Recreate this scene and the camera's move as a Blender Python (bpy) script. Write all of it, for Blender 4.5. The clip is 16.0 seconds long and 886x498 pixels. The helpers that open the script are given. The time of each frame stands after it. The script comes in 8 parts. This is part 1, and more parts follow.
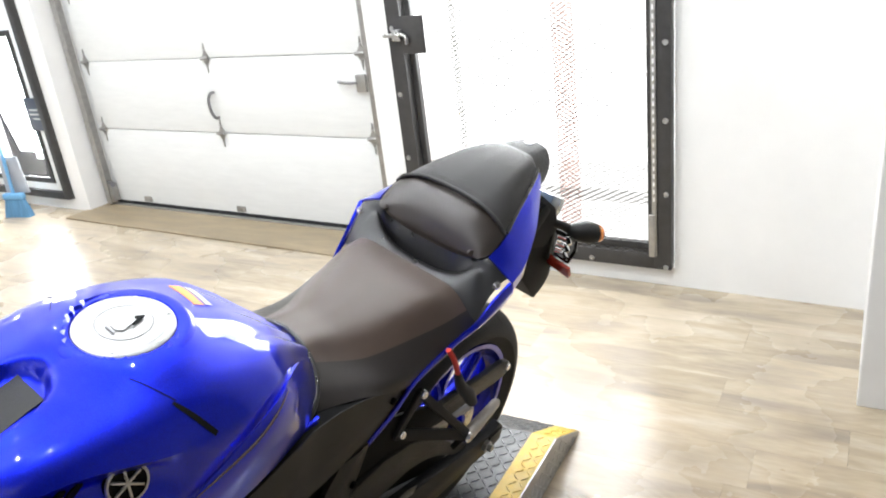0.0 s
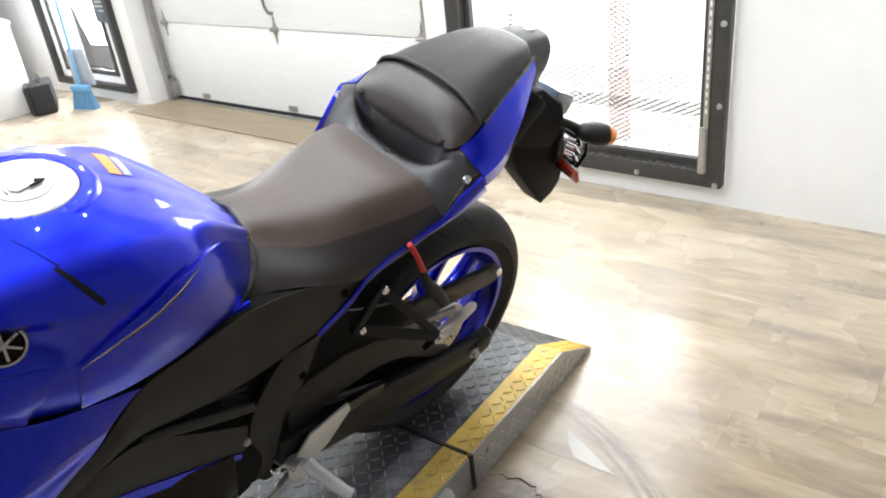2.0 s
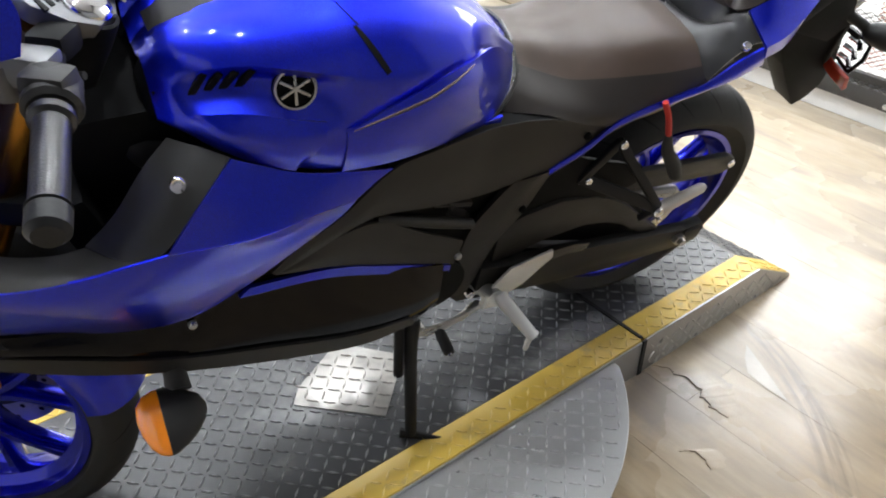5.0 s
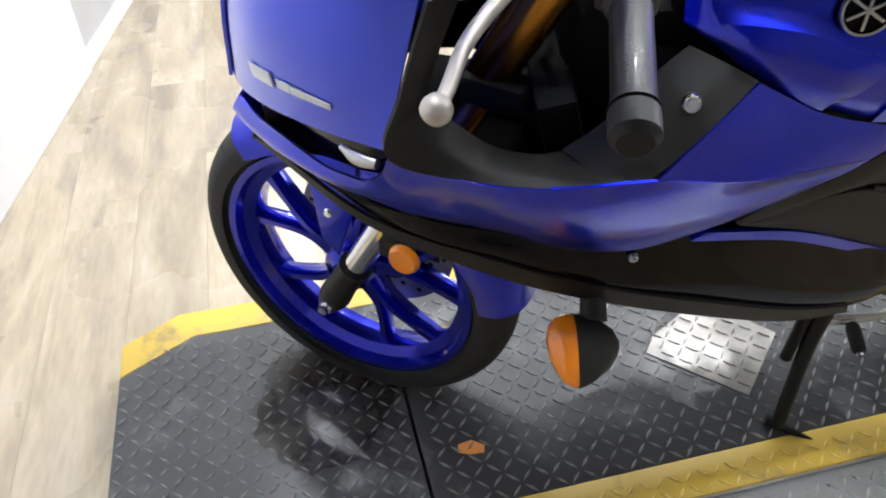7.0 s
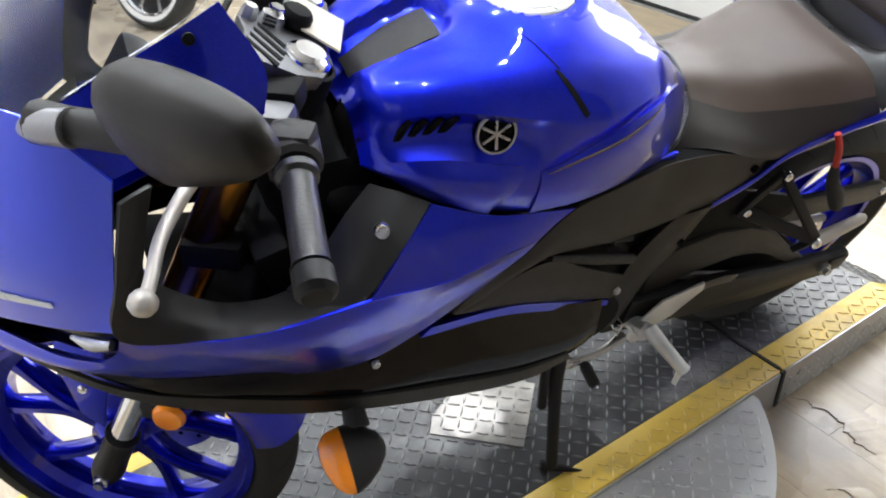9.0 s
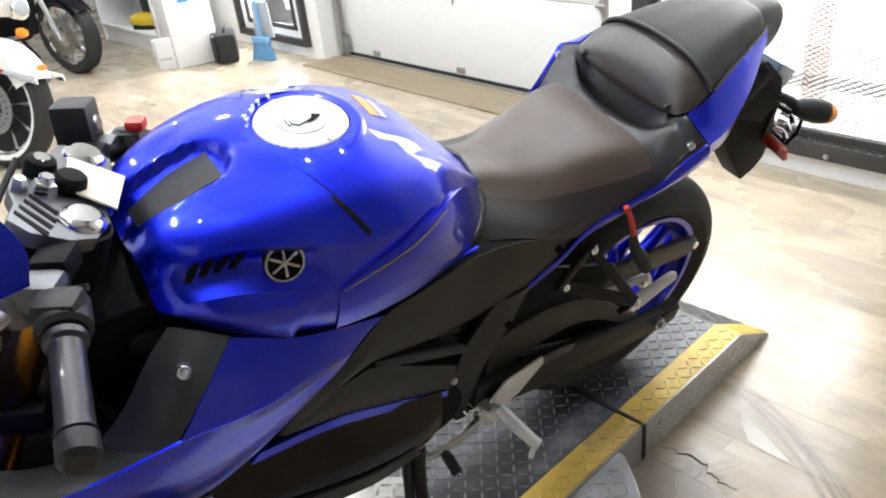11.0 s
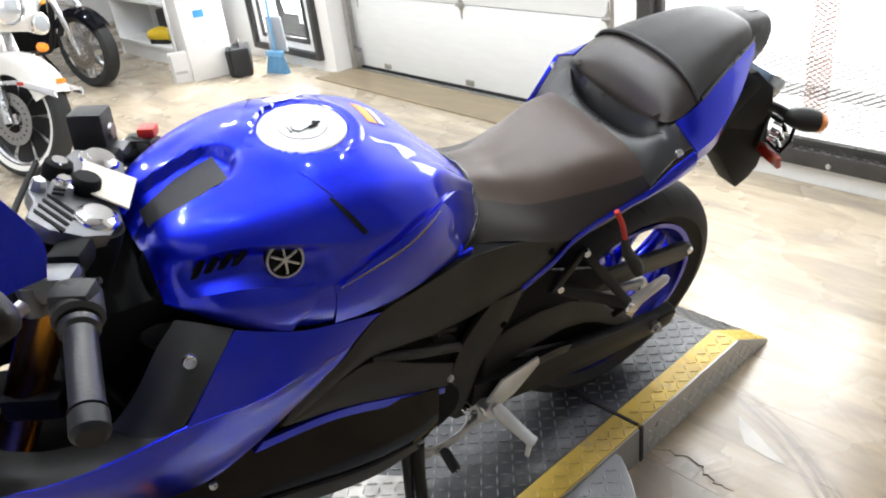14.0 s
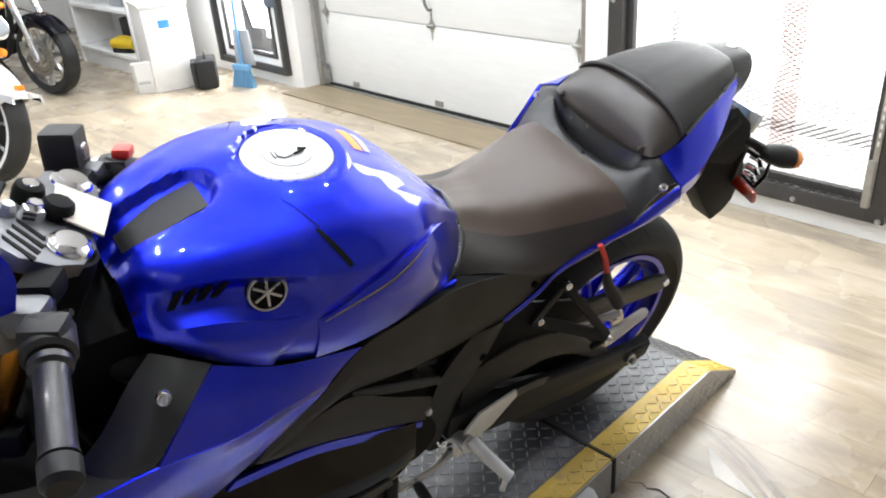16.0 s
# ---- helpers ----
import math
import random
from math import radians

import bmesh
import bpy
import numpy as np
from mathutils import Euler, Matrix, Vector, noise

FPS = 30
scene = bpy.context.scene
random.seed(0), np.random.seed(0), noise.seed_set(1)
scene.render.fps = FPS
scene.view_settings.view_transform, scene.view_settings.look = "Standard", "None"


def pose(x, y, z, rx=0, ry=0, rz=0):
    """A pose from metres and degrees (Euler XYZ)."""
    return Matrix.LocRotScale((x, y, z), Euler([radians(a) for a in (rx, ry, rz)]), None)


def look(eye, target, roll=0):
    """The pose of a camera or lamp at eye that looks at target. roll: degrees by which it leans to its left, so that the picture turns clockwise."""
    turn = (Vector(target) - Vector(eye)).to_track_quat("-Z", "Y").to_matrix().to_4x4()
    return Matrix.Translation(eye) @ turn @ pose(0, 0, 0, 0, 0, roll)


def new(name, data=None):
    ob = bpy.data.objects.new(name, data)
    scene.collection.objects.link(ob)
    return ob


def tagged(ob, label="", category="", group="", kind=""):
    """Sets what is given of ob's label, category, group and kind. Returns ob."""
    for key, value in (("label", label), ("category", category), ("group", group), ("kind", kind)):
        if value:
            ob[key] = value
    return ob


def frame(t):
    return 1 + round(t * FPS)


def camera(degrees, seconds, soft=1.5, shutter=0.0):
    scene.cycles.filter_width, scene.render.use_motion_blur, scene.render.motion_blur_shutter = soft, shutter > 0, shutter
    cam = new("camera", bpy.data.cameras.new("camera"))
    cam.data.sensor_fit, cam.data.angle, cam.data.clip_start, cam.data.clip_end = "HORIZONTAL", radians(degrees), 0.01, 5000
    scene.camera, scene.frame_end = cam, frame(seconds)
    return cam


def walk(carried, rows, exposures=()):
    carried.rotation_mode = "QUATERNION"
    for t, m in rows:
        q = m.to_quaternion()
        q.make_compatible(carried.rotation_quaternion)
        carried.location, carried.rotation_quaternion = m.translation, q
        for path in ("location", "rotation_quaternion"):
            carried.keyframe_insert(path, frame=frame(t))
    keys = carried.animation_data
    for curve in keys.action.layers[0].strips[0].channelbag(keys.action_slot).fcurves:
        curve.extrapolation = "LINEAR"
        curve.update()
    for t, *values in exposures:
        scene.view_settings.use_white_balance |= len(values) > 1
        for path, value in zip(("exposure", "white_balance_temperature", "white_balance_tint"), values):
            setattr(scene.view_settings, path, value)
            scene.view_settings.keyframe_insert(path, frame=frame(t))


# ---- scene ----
cam = camera(60.0, 16.0, soft=2.0)
PATH = [
    (0, (-0.716, 1.294, 1.486), (0.305, -0.408, 0.684), -6.9),
    (0.5, (-0.799, 1.174, 1.485), (0.339, -0.442, 0.666), -5.6),
    (1, (-0.832, 1.104, 1.449), (0.388, -0.456, 0.640), -5.7),
    (1.5, (-0.837, 1.130, 1.419), (0.445, -0.341, 0.539), -7.5),
    (2, (-0.849, 1.133, 1.384), (0.332, -0.356, 0.399), -6.9),
    (2.5, (-0.869, 1.125, 1.359), (0.264, -0.361, 0.315), -7.7),
    (3, (-0.886, 1.127, 1.334), (0.202, -0.343, 0.224), -6.2),
    (5.5, (-0.722, 1.283, 1.296), (0.750, 0.346, 0.058), 1.8),
    (6, (-0.672, 1.318, 1.279), (0.861, 0.569, -0.013), 1.8),
    (6.5, (-0.629, 1.359, 1.258), (0.927, 0.903, -0.139), -1.7),
    (7, (-0.575, 1.407, 1.243), (1.020, 1.038, -0.135), -1.2),
    (7.5, (-0.509, 1.477, 1.232), (1.074, 1.097, -0.156), -3.4),
    (8, (-0.508, 1.483, 1.249), (1.092, 1.021, -0.094), -6.4),
    (8.5, (-0.577, 1.426, 1.294), (0.968, 0.722, -0.010), -4.1),
    (9, (-0.652, 1.361, 1.338), (0.846, 0.407, 0.144), -2.7),
    (9.5, (-0.717, 1.300, 1.379), (0.770, 0.213, 0.292), -4.3),
    (10, (-0.752, 1.262, 1.394), (0.668, 0.041, 0.358), -5.7),
    (12.5, (-0.771, 1.259, 1.380), (0.687, 0.059, 0.374), -8.2),
    (13, (-0.805, 1.279, 1.374), (0.659, 0.096, 0.355), -7.2),
    (13.5, (-0.820, 1.278, 1.391), (0.654, 0.086, 0.396), -7.3),
    (14, (-0.824, 1.277, 1.400), (0.642, 0.068, 0.414), -7.2),
    (14.5, (-0.826, 1.282, 1.400), (0.648, 0.073, 0.430), -7.1),
    (15, (-0.810, 1.274, 1.406), (0.598, -0.020, 0.448), -5.7),
    (15.5, (-0.795, 1.275, 1.407), (0.610, -0.027, 0.454), -5.0),
    (16, (-0.771, 1.279, 1.410), (0.629, -0.028, 0.457), -4.3),
]
walk(cam, [(t, look(eye, target, roll)) for t, eye, target, roll in PATH])

# world, daylight and lamps
world = bpy.data.worlds.new("sky")
scene.world = world
world.use_nodes = True
wn = world.node_tree
sky = wn.nodes.new("ShaderNodeTexSky")
sky.sky_type, sky.sun_disc = "NISHITA", False
sky.sun_elevation, sky.sun_rotation = radians(38), radians(190)
wn.nodes["Background"].inputs[1].default_value = 0.10
wn.links.new(sky.outputs[0], wn.nodes["Background"].inputs[0])


def sun_lamp():
    data = bpy.data.lights.new("sun", "SUN")
    data.energy, data.angle, data.color = 2.0, radians(0.6), (1, 0.96, 0.9)
    ob = new("sun", data)
    ob.matrix_world = look((2, -9, 7), (1.5, -2, 0))


sun_lamp()


def area(name, eye, target, sx, sy, power, color=(1, 1, 1)):
    data = bpy.data.lights.new(name, "AREA")
    data.shape, data.size, data.size_y, data.energy, data.color = "RECTANGLE", sx, sy, power, color
    ob = new(name, data)
    ob.matrix_world = look(eye, target)
    return ob


# ---- shared builders ----
WALL = pose(0, -1.727, 0, 0, 0, -2.45)


SETOUT = {"on": False, "skip": False}
# the body panels' datum against the wheels' centre plane
DATUM = Matrix(((0.9992, 0.0378, 0.0101, 0.0043), (-0.0372, 0.998, -0.0518, 0.0621), (-0.012, 0.0514, 0.9986, 0.0303), (0, 0, 0, 1)))
MIDDLE = Matrix(((1, 0, 0.0101, 0.0043), (0, 1, 0, -0.015), (-0.012, 0, 0.9986, 0.0303), (0, 0, 0, 1)))
FLIP = Matrix.Diagonal((1, -1, 1, 1))
ACROSS = Matrix.Translation((0, -0.030, 0))


def set_out(bm):
    """Brings a body part from its datum to the machine's centre plane, on its own side."""
    if SETOUT["on"] and not SETOUT["skip"]:
        cy = sum(v.co.y for v in bm.verts) / max(1, len(bm.verts))
        bm.transform(DATUM if cy > 0.02 else ACROSS @ FLIP @ DATUM @ FLIP if cy < -0.02 else MIDDLE)
    SETOUT["skip"] = False


def part(name, bm, mat, parent, label="", smooth=True, kind=""):
    set_out(bm)
    me = bpy.data.meshes.new(name)
    bm.normal_update()
    bm.to_mesh(me)
    bm.free()
    if smooth:
        me.polygons.foreach_set("use_smooth", [True] * len(me.polygons))
        me.set_sharp_from_angle(angle=radians(38))
    me.materials.append(mat)
    ob = new(name, me)
    if parent is not None:
        ob.parent = parent
    return tagged(ob, label, "", "", kind)


def empty(name, m, label, category, group=""):
    ob = new(name)
    ob.empty_display_size = 0.05
    ob.matrix_world = m
    return tagged(ob, label, category, group)


def raw(verts, faces):
    bm = bmesh.new()
    vs = [bm.verts.new(v) for v in verts]
    for f in faces:
        try:
            bm.faces.new([vs[i] for i in f])
        except ValueError:
            pass
    return bm


def box(sx, sy, sz, x=0, y=0, z=0, bevel=0.0, m=None, segments=2):
    bm = bmesh.new()
    bmesh.ops.create_cube(bm, size=1.0, matrix=Matrix.Translation((x, y, z)) @ Matrix.Diagonal((sx, sy, sz, 1)))
    if bevel > 0:
        bmesh.ops.bevel(bm, geom=bm.edges[:], offset=bevel, segments=segments, profile=0.6, affect="EDGES")
    if m is not None:
        bm.transform(m)
    return bm


def join(*bms):
    out = bmesh.new()
    for b in bms:
        me = bpy.data.meshes.new("tmp")
        b.to_mesh(me)
        b.free()
        out.from_mesh(me)
        bpy.data.meshes.remove(me)
    return out


def cr(a, n):
    """Catmull-Rom through the rows of a, n steps a span."""
    a = np.asarray(a, float)
    if len(a) < 2:
        return a
    p = np.concatenate([[2 * a[0] - a[1]], a, [2 * a[-1] - a[-2]]])
    out = []
    for i in range(1, len(p) - 2):
        for k in range(n):
            t = k / n
            out.append(0.5 * (2 * p[i] + (p[i + 1] - p[i - 1]) * t + (2 * p[i - 1] - 5 * p[i] + 4 * p[i + 1] - p[i + 2]) * t * t
                              + (3 * p[i] - p[i - 1] - 3 * p[i + 1] + p[i + 2]) * t ** 3))
    out.append(a[-1])
    return np.array(out)


def tube(path, radius, seg=12, n=5, smooth_path=True, caps=True):
    pts = cr(path, n) if smooth_path and len(path) > 2 else np.asarray(path, float)
    if np.ndim(radius):
        rad = cr(np.asarray(radius, float)[:, None], n)[:, 0] if smooth_path and len(path) > 2 else np.asarray(radius, float)
    else:
        rad = np.full(len(pts), radius)
    verts, faces = [], []
    side = None
    for i, p in enumerate(pts):
        d = Vector(pts[min(i + 1, len(pts) - 1)] - pts[max(i - 1, 0)]).normalized()
        if side is None:
            side = d.orthogonal().normalized()
        side = (side - d * side.dot(d)).normalized()
        up = d.cross(side)
        for k in range(seg):
            a = 2 * math.pi * k / seg
            verts.append(Vector(p) + (side * math.cos(a) + up * math.sin(a)) * rad[i])
    for i in range(len(pts) - 1):
        for k in range(seg):
            a, b = i * seg + k, i * seg + (k + 1) % seg
            faces.append((a, b, b + seg, a + seg))
    if caps:
        faces.append(tuple(range(seg))[::-1])
        faces.append(tuple(range((len(pts) - 1) * seg, len(pts) * seg)))
    return raw(verts, faces)


def lathe(profile, seg=48, m=None, closed=False):
    """Turns (radius, along) pairs about the local y axis."""
    verts, faces, n = [], [], len(profile)
    for k in range(seg):
        a = 2 * math.pi * k / seg
        for r, y in profile:
            verts.append((r * math.cos(a), y, r * math.sin(a)))
    for k in range(seg):
        k2 = (k + 1) % seg
        for i in range(n if closed else n - 1):
            j = (i + 1) % n
            faces.append((k * n + i, k * n + j, k2 * n + j, k2 * n + i))
    bm = raw(verts, faces)
    bmesh.ops.remove_doubles(bm, verts=bm.verts, dist=1e-6)
    bmesh.ops.recalc_face_normals(bm, faces=bm.faces)
    if m is not None:
        bm.transform(m)
    return bm


def shell(pts, thick, out=(0, 1, 0.3)):
    """A sheet over a grid of points, with thickness on its inner side."""
    pts = np.asarray(pts, float)
    nu, nv = pts.shape[:2]
    du, dv = np.gradient(pts, axis=0), np.gradient(pts, axis=1)
    nor = np.cross(du, dv)
    nor /= np.linalg.norm(nor, axis=2, keepdims=True) + 1e-9
    if (nor.reshape(-1, 3).mean(0) @ np.asarray(out)) < 0:
        pts = pts[:, ::-1]
        nor = -nor[:, ::-1]
    inner = pts - nor * thick
    verts = [tuple(v) for v in pts.reshape(-1, 3)] + [tuple(v) for v in inner.reshape(-1, 3)]
    k = nu * nv
    faces = []
    for i in range(nu - 1):
        for j in range(nv - 1):
            a, b, c, d = i * nv + j, (i + 1) * nv + j, (i + 1) * nv + j + 1, i * nv + j + 1
            faces.append((a, b, c, d))
            faces.append((d + k, c + k, b + k, a + k))
    rim = [(0, j) for j in range(nv)] + [(i, nv - 1) for i in range(1, nu)] + [(nu - 1, j) for j in range(nv - 2, -1, -1)] + [(i, 0) for i in range(nu - 2, 0, -1)]
    for a, b in zip(rim, rim[1:] + rim[:1]):
        a, b = a[0] * nv + a[1], b[0] * nv + b[1]
        faces.append((a, b, b + k, a + k))
    return raw(verts, faces)


def surface(ctrl, n=5):
    rows = [cr(r, n) for r in ctrl]
    return cr(np.array(rows), n)


def patch(name, ctrl, mat, parent, label="", thick=0.004, n=5, sides=(1, -1), xf=None, out=(0, 1, 0.3)):
    """A smooth body panel through a small net of control points, for one or both sides of the machine."""
    grid = surface(ctrl, n)
    made = []
    for s in sides:
        g = grid.copy()
        g[..., 1] *= s
        bm = shell(g, thick, (out[0], out[1] * s, out[2]))
        if xf is not None:
            bm.transform(xf)
        made.append(part(name, bm, mat, parent, label))
    return made


def prism(outline, y0, y1, bevel=0.0, m=None):
    """A plate cut to an outline in (x, z), from y0 to y1."""
    bm = bmesh.new()
    vs = [bm.verts.new((x, y0, z)) for x, z in outline]
    f = bm.faces.new(vs)
    r = bmesh.ops.extrude_face_region(bm, geom=[f])
    bmesh.ops.translate(bm, verts=[v for v in r["geom"] if isinstance(v, bmesh.types.BMVert)], vec=(0, y1 - y0, 0))
    bmesh.ops.recalc_face_normals(bm, faces=bm.faces)
    if bevel:
        bmesh.ops.bevel(bm, geom=bm.edges[:], offset=bevel, segments=2, profile=0.6, affect="EDGES")
    if m is not None:
        bm.transform(m)
    return bm


def bolt_bm(p, direction, r=0.007, h=0.005, dome=True):
    prof = [(0, h), (r * 0.45, h * 0.98), (r * 0.5, h * 0.6), (r * 0.8, h * 0.75), (r, h * 0.3), (r, -h)]
    turn = Vector(direction).to_track_quat("Y", "Z").to_matrix().to_4x4()
    return lathe(prof, 14, Matrix.Translation(p) @ turn)


# ---- materials ----
def material(name, color, rough=0.5, metal=0.0, coat=0.0, spec=0.5, vary=0.0, vscale=8.0, bump=0.0, bscale=200.0, dark=None, coords="Object",
             stretch=(1, 1, 1), rvary=0.0):
    mat = bpy.data.materials.new(name)
    mat.use_nodes = True
    t = mat.node_tree
    b = t.nodes["Principled BSDF"]
    b.inputs["Base Color"].default_value = (*color, 1)
    b.inputs["Roughness"].default_value, b.inputs["Metallic"].default_value = rough, metal
    b.inputs["Coat Weight"].default_value, b.inputs["Coat Roughness"].default_value = coat, 0.03
    b.inputs["Specular IOR Level"].default_value = spec
    tc = t.nodes.new("ShaderNodeTexCoord")
    mp = t.nodes.new("ShaderNodeMapping")
    mp.inputs["Scale"].default_value = stretch
    t.links.new(tc.outputs[coords], mp.inputs[0])
    if vary or rvary:
        n1 = t.nodes.new("ShaderNodeTexNoise")
        n1.inputs["Scale"].default_value, n1.inputs["Detail"].default_value = vscale, 6
        n1.inputs["Roughness"].default_value = 0.65
        t.links.new(mp.outputs[0], n1.inputs[0])
        if vary:
            mix = t.nodes.new("ShaderNodeMix")
            mix.data_type = "RGBA"
            low = dark or tuple(c * (1 - vary) for c in color)
            mix.inputs[6].default_value, mix.inputs[7].default_value = (*low, 1), (*(min(1, c * (1 + vary * 0.35)) for c in color), 1)
            ramp = t.nodes.new("ShaderNodeMapRange")
            ramp.inputs[1].default_value, ramp.inputs[2].default_value = 0.3, 0.68
            t.links.new(n1.outputs[0], ramp.inputs[0])
            t.links.new(ramp.outputs[0], mix.inputs[0])
            t.links.new(mix.outputs[2], b.inputs["Base Color"])
        if rvary:
            rr = t.nodes.new("ShaderNodeMapRange")
            rr.inputs[1].default_value, rr.inputs[2].default_value = 0.3, 0.7
            rr.inputs[3].default_value, rr.inputs[4].default_value = max(0, rough - rvary), min(1, rough + rvary)
            t.links.new(n1.outputs[0], rr.inputs[0])
            t.links.new(rr.outputs[0], b.inputs["Roughness"])
    if bump:
        n2 = t.nodes.new("ShaderNodeTexNoise")
        n2.inputs["Scale"].default_value, n2.inputs["Detail"].default_value = bscale, 3
        t.links.new(mp.outputs[0], n2.inputs[0])
        bp = t.nodes.new("ShaderNodeBump")
        bp.inputs["Strength"].default_value, bp.inputs["Distance"].default_value = bump, 0.002
        t.links.new(n2.outputs[0], bp.inputs["Height"])
        t.links.new(bp.outputs[0], b.inputs["Normal"])
    return mat


def glow(name, color, strength):
    mat = bpy.data.materials.new(name)
    mat.use_nodes = True
    t = mat.node_tree
    t.nodes.clear()
    e, o = t.nodes.new("ShaderNodeEmission"), t.nodes.new("ShaderNodeOutputMaterial")
    e.inputs[0].default_value, e.inputs[1].default_value = (*color, 1), strength
    t.links.new(e.outputs[0], o.inputs[0])
    return mat


def glass(name, color=(1, 1, 1), rough=0.0, ior=1.45):
    mat = bpy.data.materials.new(name)
    mat.use_nodes = True
    b = mat.node_tree.nodes["Principled BSDF"]
    b.inputs["Base Color"].default_value = (*color, 1)
    b.inputs["Transmission Weight"].default_value = 1.0
    b.inputs["Roughness"].default_value, b.inputs["IOR"].default_value = rough, ior
    return mat


def wood_floor():
    mat = bpy.data.materials.new("vinyl_plank")
    mat.use_nodes = True
    t = mat.node_tree
    b = t.nodes["Principled BSDF"]
    info, tc = t.nodes.new("ShaderNodeObjectInfo"), t.nodes.new("ShaderNodeTexCoord")
    add = t.nodes.new("ShaderNodeVectorMath")
    add.operation = "MULTIPLY_ADD"
    cmb = t.nodes.new("ShaderNodeCombineXYZ")
    for i in range(3):
        t.links.new(info.outputs["Random"], cmb.inputs[i])
    t.links.new(cmb.outputs[0], add.inputs[0])
    add.inputs[1].default_value = (37, 53, 11)
    t.links.new(tc.outputs["Object"], add.inputs[2])
    mp = t.nodes.new("ShaderNodeMapping")
    mp.inputs["Scale"].default_value = (1.9, 9, 1)
    t.links.new(add.outputs[0], mp.inputs[0])
    n1, n2 = t.nodes.new("ShaderNodeTexNoise"), t.nodes.new("ShaderNodeTexNoise")
    n1.inputs["Scale"].default_value, n1.inputs["Detail"].default_value, n1.inputs["Distortion"].default_value = 1.3, 6, 0.6
    n2.inputs["Scale"].default_value, n2.inputs["Detail"].default_value = 9, 4
    t.links.new(mp.outputs[0], n1.inputs[0])
    t.links.new(mp.outputs[0], n2.inputs[0])
    cr1 = t.nodes.new("ShaderNodeValToRGB")
    e = cr1.color_ramp.elements
    e[0].position, e[0].color = 0.30, (0.29, 0.243, 0.192, 1)
    e[1].position, e[1].color = 0.70, (0.51, 0.438, 0.340, 1)
    mid = cr1.color_ramp.elements.new(0.5)
    mid.color = (0.42, 0.348, 0.250, 1)
    t.links.new(n1.outputs[0], cr1.inputs[0])
    mix = t.nodes.new("ShaderNodeMix")
    mix.data_type, mix.blend_type = "RGBA", "MULTIPLY"
    mr = t.nodes.new("ShaderNodeMapRange")
    mr.inputs[1].default_value, mr.inputs[2].default_value, mr.inputs[3].default_value, mr.inputs[4].default_value = 0.3, 0.7, 0.90, 1.07
    t.links.new(n2.outputs[0], mr.inputs[0])
    mix.inputs[0].default_value = 1
    t.links.new(cr1.outputs[0], mix.inputs[6])
    t.links.new(mr.outputs[0], mix.inputs[7])
    mix2 = t.nodes.new("ShaderNodeMix")
    mix2.data_type, mix2.blend_type = "RGBA", "MULTIPLY"
    mr2 = t.nodes.new("ShaderNodeMapRange")
    mr2.inputs[3].default_value, mr2.inputs[4].default_value = 0.92, 1.06
    t.links.new(info.outputs["Random"], mr2.inputs[0])
    mix2.inputs[0].default_value = 1
    t.links.new(mix.outputs[2], mix2.inputs[6])
    t.links.new(mr2.outputs[0], mix2.inputs[7])
    geo = t.nodes.new("ShaderNodeNewGeometry")
    # brown stains and dimmer light beside the turntable, painted in with a ragged edge
    off = t.nodes.new("ShaderNodeVectorMath")
    off.operation = "DISTANCE"
    off.inputs[1].default_value = (-0.75, 0.35, 0)
    rag = t.nodes.new("ShaderNodeTexNoise")
    rag.inputs["Scale"].default_value, rag.inputs["Detail"].default_value = 2.6, 7
    t.links.new(geo.outputs["Position"], rag.inputs[0])
    t.links.new(geo.outputs["Position"], off.inputs[0])
    sm = t.nodes.new("ShaderNodeMath")
    sm.operation = "MULTIPLY_ADD"
    sm.inputs[1].default_value = 1.6
    t.links.new(rag.outputs[0], sm.inputs[0])
    t.links.new(off.outputs["Value"], sm.inputs[2])
    mask = t.nodes.new("ShaderNodeMapRange")
    mask.inputs[1].default_value, mask.inputs[2].default_value, mask.inputs[3].default_value, mask.inputs[4].default_value = 1.2, 2.3, 1.0, 0.0
    t.links.new(sm.outputs[0], mask.inputs[0])
    worn = t.nodes.new("ShaderNodeMix")
    worn.data_type, worn.blend_type = "RGBA", "MULTIPLY"
    worn.inputs[7].default_value = (0.80, 0.72, 0.62, 1)
    t.links.new(mask.outputs[0], worn.inputs[0])
    t.links.new(mix2.outputs[2], worn.inputs[6])
    # scuffed arcs left by the turning ramp, and the bare grey patch at the tear
    def node(kind, **kw):
        n = t.nodes.new("ShaderNode" + kind)
        for k, v in kw.items():
            n.inputs[int(k[1:])].default_value = v
        return n

    def calc(op, a, b_=None, c=None, clamp=False):
        n = t.nodes.new("ShaderNodeMath")
        n.operation, n.use_clamp = op, clamp
        for i, v in enumerate((a, b_, c)):
            if v is None:
                continue
            if isinstance(v, (int, float)):
                n.inputs[i].default_value = v
            else:
                t.links.new(v, n.inputs[i])
        return n.outputs[0]

    def band(v, lo, hi, soft):
        up = calc("DIVIDE", calc("SUBTRACT", v, lo), soft, None, True)
        down = calc("DIVIDE", calc("SUBTRACT", hi, v), soft, None, True)
        return calc("MULTIPLY", up, down)

    xyz = node("SeparateXYZ")
    t.links.new(geo.outputs["Position"], xyz.inputs[0])
    dx, dy = calc("SUBTRACT", xyz.outputs[0], 0.335), calc("SUBTRACT", xyz.outputs[1], 0.655)
    rad = calc("SQRT", calc("ADD", calc("MULTIPLY", dx, dx), calc("MULTIPLY", dy, dy)))
    ang = calc("ARCTAN2", dy, dx)
    fine = node("TexNoise", _2=1.0, _3=5.0)
    streak = node("CombineXYZ")
